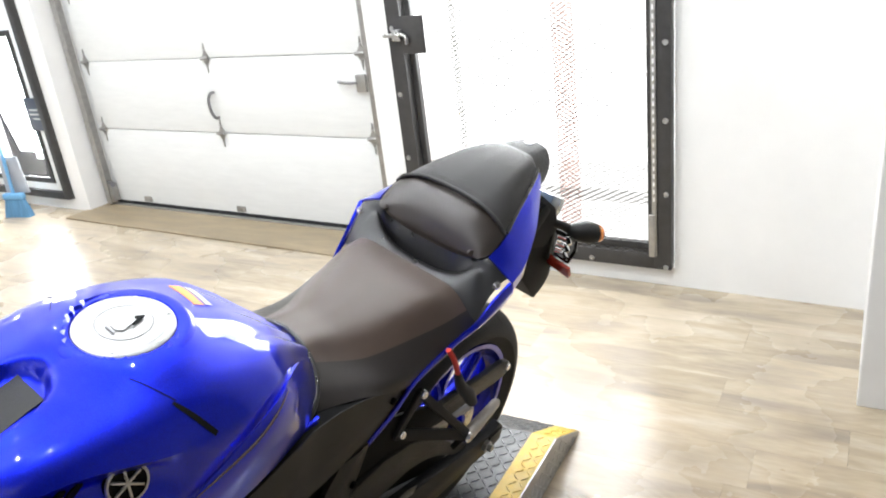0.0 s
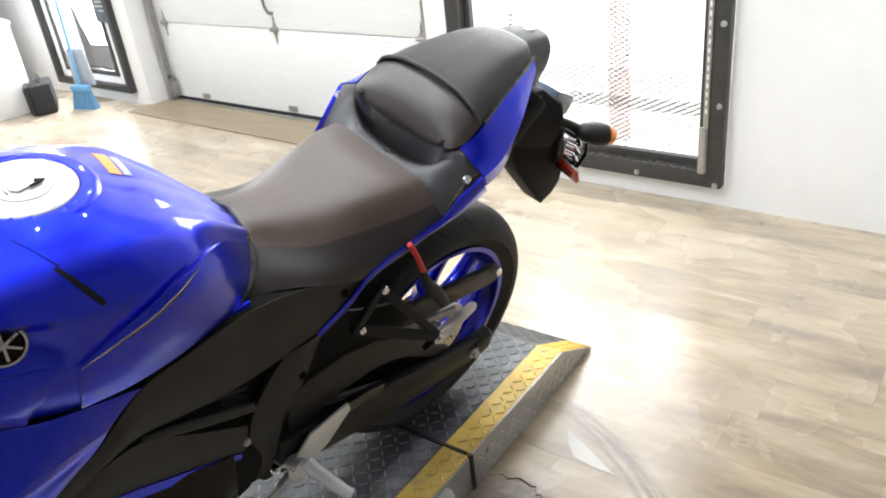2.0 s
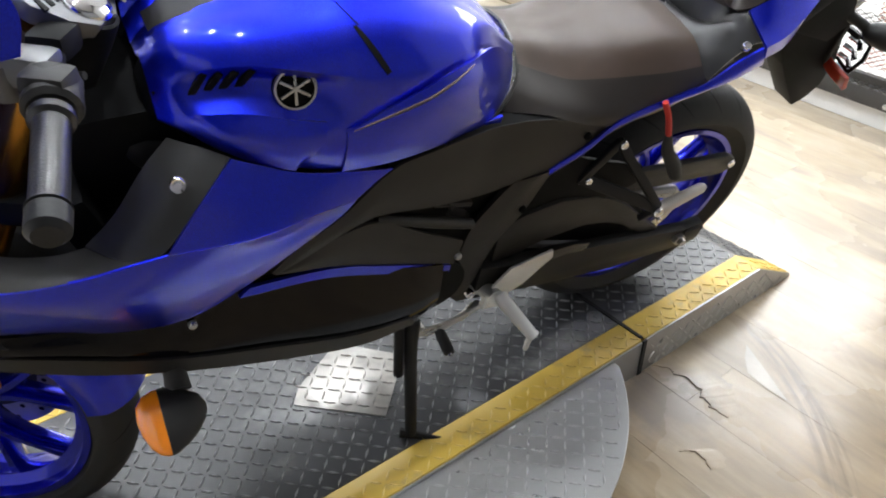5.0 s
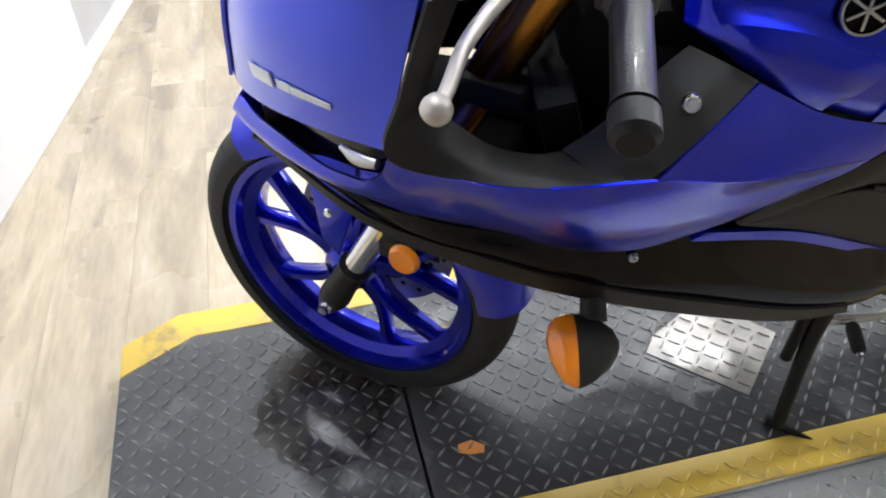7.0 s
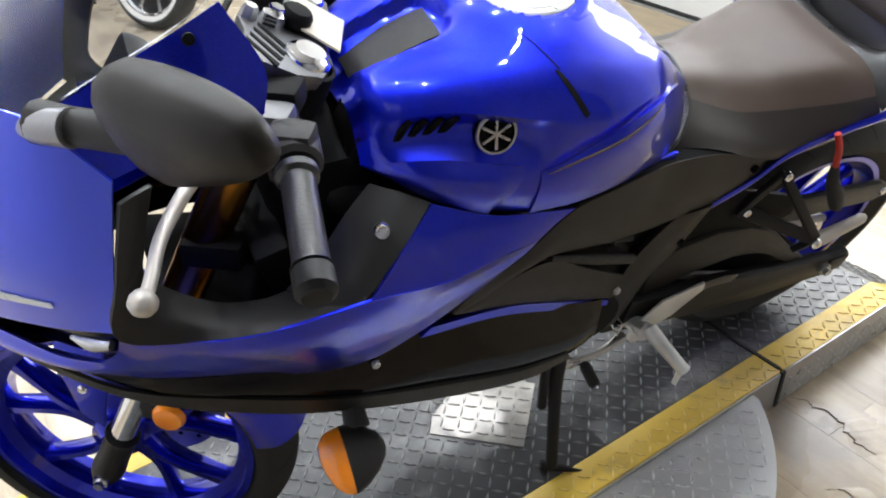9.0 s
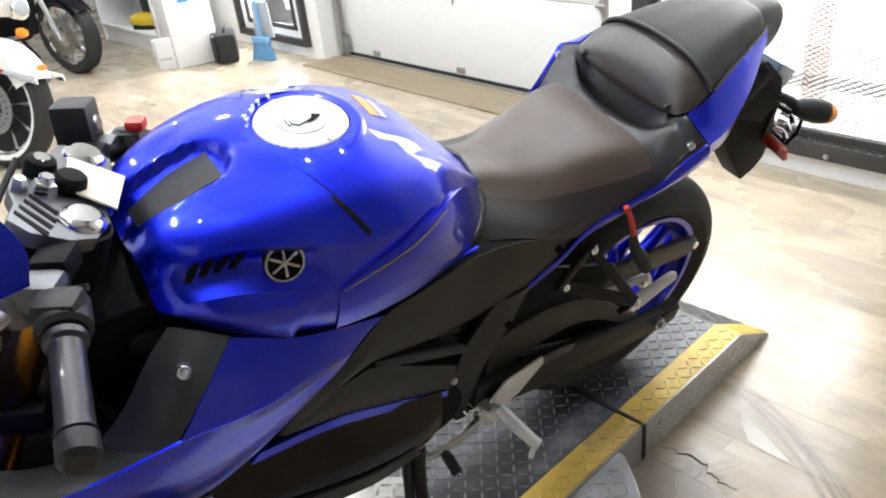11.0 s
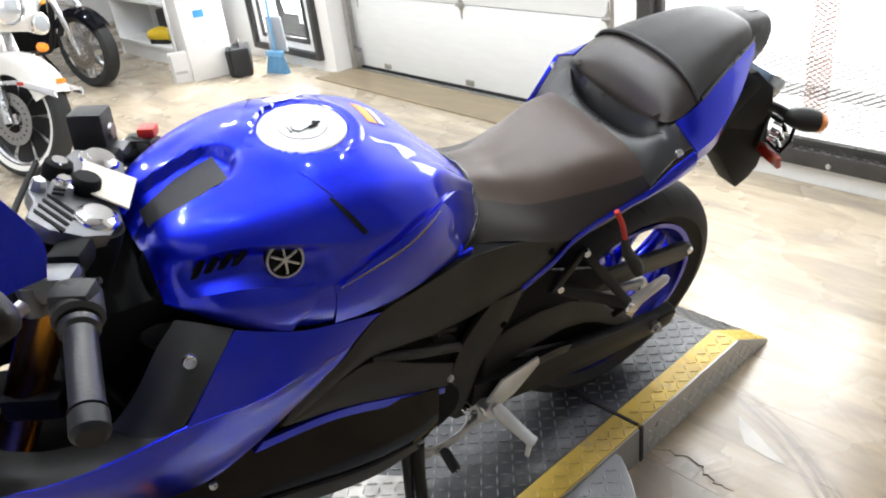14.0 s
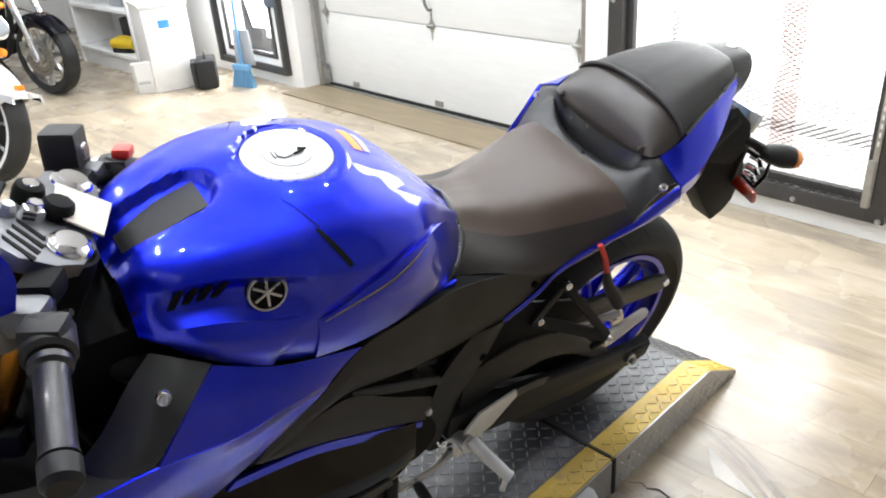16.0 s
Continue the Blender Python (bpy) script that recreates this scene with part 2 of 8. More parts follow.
    t.links.new(calc("MULTIPLY", rad, 75.0), streak.inputs[0])
    t.links.new(calc("MULTIPLY", ang, 4.0), streak.inputs[1])
    t.links.new(streak.outputs[0], fine.inputs[0])
    lines = calc("DIVIDE", calc("SUBTRACT", fine.outputs[0], 0.36), 0.22, None, True)
    arc = calc("MULTIPLY", calc("MULTIPLY", band(rad, 1.012, 1.105, 0.022), band(ang, -2.50, -1.86, 0.16)), lines)
    far_arc = calc("MULTIPLY", calc("MULTIPLY", band(rad, 1.16, 1.30, 0.05), band(ang, -2.35, -1.75, 0.25)), lines)
    marks = calc("ADD", calc("MULTIPLY", arc, 1.0), calc("MULTIPLY", far_arc, 0.25), None, True)
    scuffed = t.nodes.new("ShaderNodeMix")
    scuffed.data_type, scuffed.blend_type = "RGBA", "MULTIPLY"
    scuffed.inputs[7].default_value = (0.46, 0.42, 0.41, 1)
    t.links.new(marks, scuffed.inputs[0])
    t.links.new(worn.outputs[2], scuffed.inputs[6])
    bare = node("VectorMath")
    bare.operation = "DISTANCE"
    bare.inputs[1].default_value = (-0.085, 0.065, 0)
    t.links.new(geo.outputs["Position"], bare.inputs[0])
    crumbs = node("TexNoise", _2=17.0, _3=6.0)
    t.links.new(geo.outputs["Position"], crumbs.inputs[0])
    edge = calc("ADD", bare.outputs["Value"], calc("MULTIPLY", crumbs.outputs[0], 0.16))
    spot = calc("MULTIPLY", calc("DIVIDE", calc("SUBTRACT", 0.235, edge), 0.09, None, True), 0.8)
    stripped = t.nodes.new("ShaderNodeMix")
    stripped.data_type, stripped.blend_type = "RGBA", "MIX"
    stripped.inputs[7].default_value = (0.185, 0.155, 0.135, 1)
    t.links.new(spot, stripped.inputs[0])
    t.links.new(scuffed.outputs[2], stripped.inputs[6])
    t.links.new(stripped.outputs[2], b.inputs["Base Color"])
    n3 = t.nodes.new("ShaderNodeTexNoise")
    n3.inputs["Scale"].default_value, n3.inputs["Detail"].default_value = 2.2, 5
    t.links.new(geo.outputs["Position"], n3.inputs[0])
    mr3 = t.nodes.new("ShaderNodeMapRange")
    mr3.inputs[1].default_value, mr3.inputs[2].default_value, mr3.inputs[3].default_value, mr3.inputs[4].default_value = 0.35, 0.65, 0.21, 0.34
    t.links.new(n3.outputs[0], mr3.inputs[0])
    t.links.new(mr3.outputs[0], b.inputs["Roughness"])
    bp = t.nodes.new("ShaderNodeBump")
    bp.inputs["Strength"].default_value, bp.inputs["Distance"].default_value = 0.12, 0.001
    t.links.new(n2.outputs[0], bp.inputs["Height"])
    t.links.new(bp.outputs[0], b.inputs["Normal"])
    return mat


def worn_plate(name, paint, metal_color, amount, scale=6.0, prough=0.45):
    """Painted tread plate with the paint worn off in patches."""
    mat = bpy.data.materials.new(name)
    mat.use_nodes = True
    t = mat.node_tree
    b = t.nodes["Principled BSDF"]
    geo = t.nodes.new("ShaderNodeNewGeometry")
    n1, n2 = t.nodes.new("ShaderNodeTexNoise"), t.nodes.new("ShaderNodeTexNoise")
    n1.inputs["Scale"].default_value, n1.inputs["Detail"].default_value, n1.inputs["Roughness"].default_value = scale, 8, 0.7
    n2.inputs["Scale"].default_value, n2.inputs["Detail"].default_value = 2.1, 4
    t.links.new(geo.outputs["Position"], n1.inputs[0])
    t.links.new(geo.outputs["Position"], n2.inputs[0])
    mr = t.nodes.new("ShaderNodeMapRange")
    mr.inputs[1].default_value, mr.inputs[2].default_value = 0.72 - amount * 0.5, 0.86 - amount * 0.5
    t.links.new(n1.outputs[0], mr.inputs[0])
    mix = t.nodes.new("ShaderNodeMix")
    mix.data_type = "RGBA"
    mix.inputs[6].default_value, mix.inputs[7].default_value = (*paint, 1), (*metal_color, 1)
    t.links.new(mr.outputs[0], mix.inputs[0])
    dirt = t.nodes.new("ShaderNodeMix")
    dirt.data_type, dirt.blend_type = "RGBA", "MULTIPLY"
    dirt.inputs[0].default_value = 1
    mr2 = t.nodes.new("ShaderNodeMapRange")
    mr2.inputs[1].default_value, mr2.inputs[2].default_value, mr2.inputs[3].default_value, mr2.inputs[4].default_value = 0.35, 0.65, 0.72, 1.1
    t.links.new(n2.outputs[0], mr2.inputs[0])
    t.links.new(mix.outputs[2], dirt.inputs[6])
    t.links.new(mr2.outputs[0], dirt.inputs[7])
    t.links.new(dirt.outputs[2], b.inputs["Base Color"])
    mr3 = t.nodes.new("ShaderNodeMapRange")
    mr3.inputs[3].default_value, mr3.inputs[4].default_value = 0.0, 0.75
    t.links.new(mr.outputs[0], mr3.inputs[0])
    t.links.new(mr3.outputs[0], b.inputs["Metallic"])
    mr4 = t.nodes.new("ShaderNodeMapRange")
    mr4.inputs[1].default_value, mr4.inputs[2].default_value, mr4.inputs[3].default_value, mr4.inputs[4].default_value = 0.3, 0.7, prough - 0.12, prough + 0.12
    t.links.new(n1.outputs[0], mr4.inputs[0])
    t.links.new(mr4.outputs[0], b.inputs["Roughness"])
    bp = t.nodes.new("ShaderNodeBump")
    bp.inputs["Strength"].default_value, bp.inputs["Distance"].default_value = 0.15, 0.001
    t.links.new(n1.outputs[0], bp.inputs["Height"])
    t.links.new(bp.outputs[0], b.inputs["Normal"])
    return mat


def blue_paint():
    """Metallic blue base with fine flake under a smooth clear coat."""
    mat = material("blue_paint", (0.006, 0.018, 0.5), 0.34, 0.92, 1.0)
    t = mat.node_tree
    b = t.nodes["Principled BSDF"]
    b.inputs["Coat Roughness"].default_value, b.inputs["Coat IOR"].default_value = 0.010, 1.48
    tc, v, n = t.nodes.new("ShaderNodeTexCoord"), t.nodes.new("ShaderNodeTexVoronoi"), t.nodes.new("ShaderNodeTexNoise")
    v.inputs["Scale"].default_value = 1800
    n.inputs["Scale"].default_value, n.inputs["Detail"].default_value = 7, 3
    t.links.new(tc.outputs["Object"], v.inputs[0])
    t.links.new(tc.outputs["Object"], n.inputs[0])
    mix = t.nodes.new("ShaderNodeMix")
    mix.data_type = "RGBA"
    mix.inputs[6].default_value, mix.inputs[7].default_value = (0.0015, 0.007, 0.42, 1), (0.005, 0.022, 0.76, 1)
    sep = t.nodes.new("ShaderNodeSeparateColor")
    t.links.new(v.outputs["Color"], sep.inputs[0])
    t.links.new(sep.outputs[0], mix.inputs[0])
    t.links.new(mix.outputs[2], b.inputs["Base Color"])
    wave = t.nodes.new("ShaderNodeMapRange")
    wave.inputs[1].default_value, wave.inputs[2].default_value, wave.inputs[3].default_value, wave.inputs[4].default_value = 0.3, 0.7, 0.34, 0.40
    t.links.new(n.outputs[0], wave.inputs[0])
    t.links.new(wave.outputs[0], b.inputs["Roughness"])
    return mat


M_BLUE = blue_paint()
# Paler copy of the blue; the nose's bright reflection is in its base.
M_REFLECTBLUE = material("reflection_pale_blue", (0.045, 0.085, 0.85), 0.36, 0.5, 0.9, vary=0.06, vscale=5)
M_GBLACK = material("gloss_black_paint", (0.002, 0.002, 0.004), 0.07, 0, 0.0, 0.20, rvary=0.02, vscale=5)
M_PLASTIC = material("grained_black_plastic", (0.015, 0.0142, 0.0135), 0.47, spec=0.32, bump=0.25, bscale=900, vary=0.15, vscale=6, rvary=0.06)
# Seat-top vinyl: flank vinyl with the sheen of light put into its colour.
M_SHEENVINYL = material("vinyl_with_sheen", (0.066, 0.041, 0.028), 0.38, spec=0.6, bump=0.35, bscale=700, vary=0.18, vscale=9, rvary=0.06)
M_SHEENVINYL.node_tree.nodes["Principled BSDF"].inputs["Sheen Weight"].default_value = 0.15
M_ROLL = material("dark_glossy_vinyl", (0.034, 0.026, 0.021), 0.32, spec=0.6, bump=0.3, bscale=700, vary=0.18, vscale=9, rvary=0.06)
M_VINYL2 = material("ribbed_vinyl", (0.016, 0.0145, 0.0138), 0.46, spec=0.45, bump=0.45, bscale=1200, vary=0.15, vscale=7)
# Darker copy of the seat vinyl, for the side that catches no sheen.
M_FLANK = material("darker_seat_vinyl", (0.022, 0.0175, 0.0150), 0.40, spec=0.55, bump=0.2, bscale=900, vary=0.2, vscale=8, rvary=0.06)
M_SATIN = material("satin_black_plastic", (0.015, 0.0145, 0.0145), 0.30, spec=0.55, bump=0.2, bscale=900, vary=0.15, vscale=8, rvary=0.05)
# Dust and a brown reflection share this shell's tint.
M_MIRROR = material("dust_and_reflection_shell", (0.013, 0.011, 0.009), 0.42, spec=0.25, bump=0.2, bscale=900, vary=0.25, vscale=12, rvary=0.08)
M_RUBBER = material("tyre_rubber", (0.018, 0.018, 0.018), 0.72, bump=0.3, bscale=420, vary=0.25, vscale=14)
M_GROOVE = material("groove_shadow_rubber", (0.008, 0.008, 0.008), 0.9)
M_RIM = material("blue_rim_paint", (0.006, 0.012, 0.48), 0.17, 0.8, 0.8, vary=0.1, vscale=20)
M_CAP = material("satin_filler_cap", (0.46, 0.46, 0.455), 0.45, 0.6, bump=0.1, bscale=300, vary=0.1, vscale=25)
M_CLAMP = material("grey_cast_clamp", (0.14, 0.14, 0.145), 0.42, 0.85, bump=0.12, bscale=300, vary=0.12, vscale=25)
M_CHROME = material("chrome", (0.85, 0.85, 0.86), 0.08, 1.0)
M_STEEL = material("brushed_steel", (0.55, 0.55, 0.55), 0.3, 1.0, vary=0.12, vscale=40, rvary=0.08)
M_ALU = material("cast_aluminium", (0.74, 0.74, 0.74), 0.42, 0.6, bump=0.12, bscale=300, vary=0.1, vscale=25)
M_BLACKMETAL = material("black_coated_steel", (0.010, 0.010, 0.011), 0.5, 0.0, spec=0.3, bump=0.1, bscale=250, vary=0.2, vscale=18)
M_DARK = material("engine_black", (0.004, 0.004, 0.004), 0.65, spec=0.12, vary=0.3, vscale=20)
M_LIPREFLECT = material("reflection_tinted_lip", (0.15, 0.12, 0.15), 0.25, 0.8)
M_GOLD = material("gold_anodised", (0.42, 0.19, 0.03), 0.25, 1.0, vary=0.15, vscale=12)
M_ORANGE = material("orange_lens", (0.90, 0.25, 0.008), 0.12, 0, 0.8, bump=0.2, bscale=160)
M_RED = material("red_lens", (0.45, 0.03, 0.015), 0.15, 0, 0.8)
M_REDTAPE = material("red_strap", (0.55, 0.03, 0.02), 0.6)
M_REDPLASTIC = material("red_switch", (0.6, 0.03, 0.015), 0.35)
M_WHITE = material("white_plastic", (0.72, 0.70, 0.66), 0.45, vary=0.08, vscale=12)
M_TAG = material("cream_card", (0.52, 0.47, 0.39), 0.6, vary=0.08, vscale=20)
M_DECALW = material("white_decal", (0.75, 0.78, 0.85), 0.35, coat=0.6)
M_DECALO = material("orange_decal", (0.85, 0.32, 0.08), 0.4)
M_DECALG = material("grey_decal", (0.42, 0.42, 0.40), 0.4)
M_SCREEN = glass("smoked_screen", (0.90, 0.92, 0.94), 0.03, 1.3)
M_LENS = glass("clear_lens", (1, 1, 1), 0.02, 1.45)
M_TAILLENS = material("smoked_tail_lens", (0.12, 0.16, 0.22), 0.1, 0, 1.0)
M_BRAKE = material("brake_disc_steel", (0.45, 0.44, 0.42), 0.28, 1.0, vary=0.15, vscale=30)
M_GRIP = material("worn_grip_rubber", (0.012, 0.0115, 0.011), 0.33, 0, 0.2, bump=0.3, bscale=400, vary=0.4, vscale=14)
M_LEVER = material("satin_lever", (0.58, 0.54, 0.49), 0.42, 0.55, vary=0.08, vscale=30)
M_GREYMETAL = material("machined_grey", (0.28, 0.28, 0.29), 0.33, 0.9, vary=0.15, vscale=25)

M_WALL = material("white_wall_paint", (0.80, 0.79, 0.77), 0.6, bump=0.15, bscale=90, vary=0.05, vscale=2.5)
M_TRIM = material("white_trim", (0.82, 0.82, 0.81), 0.4, vary=0.04, vscale=4)
M_PANEL = material("white_laminate", (0.66, 0.66, 0.67), 0.45, vary=0.05, vscale=3, rvary=0.06)
M_DOOR = material("door_panel_white", (0.74, 0.745, 0.73), 0.45, bump=0.35, bscale=60, vary=0.05, vscale=5, stretch=(1, 1, 6))
M_GREYWALL = material("grey_wall_paint", (0.46, 0.455, 0.46), 0.6, vary=0.12, vscale=3)
M_CEIL = material("ceiling_white", (0.60, 0.60, 0.605), 0.8, vary=0.15, vscale=3)
M_BACKWALL = material("unseen_front_grey", (0.32, 0.32, 0.33), 0.7, vary=0.12, vscale=2)
M_FRAME = material("charcoal_steel", (0.055, 0.053, 0.052), 0.5, 0.3, bump=0.15, bscale=120, vary=0.3, vscale=14, rvary=0.1)
M_MESH = material("expanded_steel", (0.13, 0.125, 0.12), 0.5, 0.3, vary=0.2, vscale=30)
M_REDPOST = material("red_post_tone", (0.72, 0.36, 0.27), 0.6, 0.1, vary=0.3, vscale=12)
M_GALV = material("galvanised_steel", (0.42, 0.41, 0.39), 0.42, 0.8, vary=0.25, vscale=22, rvary=0.1)
M_MAT = material("threshold_board", (0.30, 0.235, 0.15), 0.5, vary=0.35, vscale=3.5, stretch=(1, 5, 1), bump=0.2, bscale=80, rvary=0.1)
M_SEAL = material("black_rubber_seal", (0.012, 0.012, 0.012), 0.8, vary=0.2, vscale=20)
M_DAY = glow("overcast_daylight", (1.0, 1.0, 1.0), 2.3)
M_WOOD = wood_floor()
M_PLATE = worn_plate("black_tread_plate", (0.066, 0.067, 0.071), (0.24, 0.24, 0.236), 0.34, 4.0, 0.36)
M_PLATELUG = worn_plate("black_tread_lug", (0.27, 0.272, 0.276), (0.48, 0.48, 0.475), 0.34, 7, 0.34)
M_YELLOW = worn_plate("yellow_safety_paint", (0.68, 0.46, 0.07), (0.38, 0.30, 0.15), 0.34, 9)
M_YELLOWLUG = worn_plate("yellow_tread_lug", (0.86, 0.66, 0.22), (0.50, 0.42, 0.25), 0.28, 9)
M_BARE = worn_plate("bare_tread_plate", (0.36, 0.357, 0.35), (0.50, 0.50, 0.495), 0.8, 5, 0.38)
M_BARELUG = worn_plate("bare_tread_lug", (0.55, 0.55, 0.545), (0.66, 0.66, 0.65), 0.8, 7, 0.30)
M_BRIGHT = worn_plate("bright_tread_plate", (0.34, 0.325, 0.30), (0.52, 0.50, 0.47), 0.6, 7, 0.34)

# daylight through the mesh gate and the glazed door, and the shop's lamps overhead
gate_light = area("gate_daylight", WALL @ Vector((0.62, -0.35, 1.35)), WALL @ Vector((0.62, 3, 0.7)), 1.15, 2.0, 105, (0.97, 1.0, 1.02))
door_light = area("door_daylight", WALL @ Vector((4.65, -0.12, 1.2)), WALL @ Vector((4.4, 3, 0.6)), 0.85, 1.8, 90, (0.97, 1.0, 1.03))
LAMPS = [(x, y) for x in (-0.2, 0.7, 1.7, 2.9, 4.2, 5.6) for y in (-0.9, 0.3, 1.5)]

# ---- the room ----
M_UNSEENWALL = material("unseen_wall_grey", (0.20, 0.20, 0.21), 0.6, bump=0.15, bscale=90, vary=0.06, vscale=2.5)
CEIL = 3.2


def setting(name, bm, mat, label, m=None, smooth=False):
    if m is not None:
        bm.transform(m)
    ob = part(name, bm, mat, None, "", smooth)
    return tagged(ob, label, "", "", "structure")


def wall_box(u0, u1, v0, v1, z0, z1, bevel=0.0):
    return box(u1 - u0, v1 - v0, z1 - z0, (u0 + u1) / 2, (v0 + v1) / 2, (z0 + z1) / 2, bevel, WALL)


# back wall with the mesh gate, the overhead door and the glazed door cut through it
T = -0.24
setting("wall_back", join(
    wall_box(-3.0, -0.03, T, 0, 0, CEIL), wall_box(-0.03, 1.265, T, 0, 0, 0.083), wall_box(-0.03, 1.265, T, 0, 2.15, CEIL),
    wall_box(1.265, 1.415, T, 0, 0, CEIL), wall_box(1.415, 4.0, T, 0, 2.3, CEIL), wall_box(4.0, 4.145, T, 0, 0, CEIL),
    wall_box(4.145, 5.2, T, 0, 0, 0.085), wall_box(4.145, 5.2, T, 0, 2.1, CEIL), wall_box(5.2, 9.5, T, 0, 0, CEIL)),
    M_WALL, "white painted back wall with three openings")
setting("wall_right", box(1.6, 0.75, CEIL, -1.545, -1.40, CEIL / 2, 0.004), M_WALL, "white boxed-out wall return beside the mesh gate")
# Unseen side wall, darkened so the motorcycle's flank reflects less light.
setting("wall_side", box(0.1, 8, CEIL, -2.6, 1.5, CEIL / 2), M_UNSEENWALL, "unseen side wall, kept dark for the reflections it gives")
# Unseen wall behind the camera; its grey deepens what the paint reflects.
setting("wall_front", box(12, 0.1, CEIL, 3.2, 4.6, CEIL / 2), M_BACKWALL, "unseen grey wall closing the room opposite the doors")
setting("wall_far", box(0.1, 8, CEIL, 9.0, 1.0, CEIL / 2), M_WALL, "white painted far wall")
# Out of view; toned for the light it throws back on upper panels.
setting("ceiling", box(12.2, 8, 0.1, 3.1, 1.0, CEIL + 0.05), M_CEIL, "unseen dull white ceiling closing the showroom")
setting("ground", box(60, 60, 0.06, 3, 0, -0.045), M_SEAL, "dark slab under the floor")

PART = pose(1.258, 2.186, 0, 0, 0, -9.8)
setting("partition", box(3.2, 0.10, 2.3, -0.71, 0.05, 1.15, 0.004), M_PANEL, "white panel partition standing on the plank floor", PART)
setting("wall_grey", box(3.0, 0.10, CEIL, 2.39, 0.075, CEIL / 2), M_GREYWALL, "grey painted wall behind the partition", PART)
setting("partition_return", box(0.06, 0.22, 2.3, 0, -0.07, 1.15, 0.004, PART @ pose(1.80, 0, 0, 0, 0, 38)), M_TRIM, "pale wall return beside the bag")
setting("baseboard", box(0.86, 0.016, 0.06, 1.33, 0.016, 0.03, 0.003), M_TRIM, "white baseboard under the grey wall", PART)

# threshold board in front of the overhead door
setting("threshold", box(2.60, 0.49, 0.010, 2.74, -0.075, 0.005, 0.002), M_MAT, "worn brown threshold board before the overhead door", WALL)


def overhead_door():
    """White sectional door with panel joints, hinges, handle, lock and side tracks."""
    m = WALL @ Matrix.Translation((2.72, -0.20, 0))
    ob = empty("overhead_door", m, "closed white sectional overhead door with galvanised hinges", "overhead door")
    joints = [0.03, 0.545, 0.99, 1.44, 1.89, 2.3]
    for a, b in zip(joints, joints[1:]):
        p = part("door_panel", box(2.42, 0.045, b - a - 0.005, 0, 0, (a + b) / 2, 0.006), M_DOOR, ob, "white embossed steel panel")
        part("panel_groove", box(2.42, 0.004, 0.006, 0, 0.0215, b - 0.03, 0.001), M_DOOR, p)
    part("bottom_seal", box(2.42, 0.04, 0.03, 0, 0.006, 0.015, 0.004), M_SEAL, ob, "black rubber bottom seal")
    part("threshold_strip", box(2.46, 0.03, 0.016, 0, 0.045, 0.008, 0.003), M_GALV, ob, "bright metal threshold strip")
    for z in (0.545, 0.99, 1.44):
        for x in (-1.13, 0.0, 1.13):
            w = 0.032
            leaf = prism([(-w, 0), (-0.008, 0.035), (0, 0.085), (0.008, 0.035), (w, 0), (0.008, -0.035), (0, -0.085), (-0.008, -0.035)], 0.023, 0.029)
            h = part("hinge", leaf, M_GALV, ob, "galvanised diamond-shaped hinge")
            h.location = (x, 0, z)
            part("hinge_knuckle", tube([(-0.03, 0.036, 0), (0.03, 0.036, 0)], 0.011, 10), M_GALV, h)
            part("hinge_bolts", join(bolt_bm((0, 0.029, 0.05), (0, 1, 0)), bolt_bm((0, 0.029, -0.05), (0, 1, 0))), M_STEEL, h)
    part("handle", tube([(0.0, 0.023, 0.79), (0.005, 0.05, 0.785), (0.02, 0.058, 0.74), (0.015, 0.058, 0.68), (0.0, 0.05, 0.645), (0, 0.023, 0.64)], 0.009, 10), M_GREYMETAL, ob, "curved grey pull handle")
    lock = part("slide_lock", box(0.06, 0.02, 0.09, -1.11, 0.034, 0.84, 0.004), M_GALV, ob, "galvanised slide lock")
    part("lock_lever", tube([(-1.09, 0.05, 0.845), (-1.03, 0.055, 0.845), (-0.97, 0.05, 0.85)], 0.008, 10), M_GREYMETAL, lock)
    for s in (-1, 1):
        tr = part("side_track", join(box(0.012, 0.07, 2.2, s * 1.235, 0.05, 1.12, 0.002), box(0.05, 0.008, 2.2, s * 1.215, 0.083, 1.12, 0.002)), M_GALV, ob, "galvanised roller track")
        part("track_bracket", box(0.075, 0.05, 0.13, s * 1.20, 0.055, 0.10, 0.004), M_GALV, tr)
        part("roller", tube([(s * 1.16, 0.06, 0.16), (s * 1.21, 0.06, 0.16)], 0.02, 14), M_GREYMETAL, tr)
    for x in (-0.02, 0.86, -1.0):
        part("bottom_bracket", box(0.07, 0.012, 0.035, x, 0.028, 0.062, 0.003), M_GALV, ob)
    return ob


overhead_door()


def mesh_sheet(u0, u1, z0, z1, v, pitch=0.042, rise=0.0105, w=0.0010):
    """Expanded metal: zigzag strands that meet in diamonds."""
    verts, faces = [], []
    cols, rows = int((u1 - u0) / pitch), int((z1 - z0) / rise)
    for r in range(rows + 1):
        for c in range(cols):
            x0, x1 = u0 + c * pitch, u0 + (c + 0.5) * pitch
            x2 = u0 + (c + 1) * pitch
            half_ = rise / 2 if r % 2 == 0 else -rise / 2
            za, zb = z0 + r * rise - half_, z0 + r * rise + half_
            for (xa, ya), (xb, yb) in (((x0, za), (x1, zb)), ((x1, zb), (x2, za))):
                k = len(verts)
                verts += [(xa, v, ya - w), (xb, v, yb - w), (xb, v + 0.0012, yb + w), (xa, v + 0.0012, ya + w)]
                faces.append((k, k + 1, k + 2, k + 3))
    return raw(verts, faces)


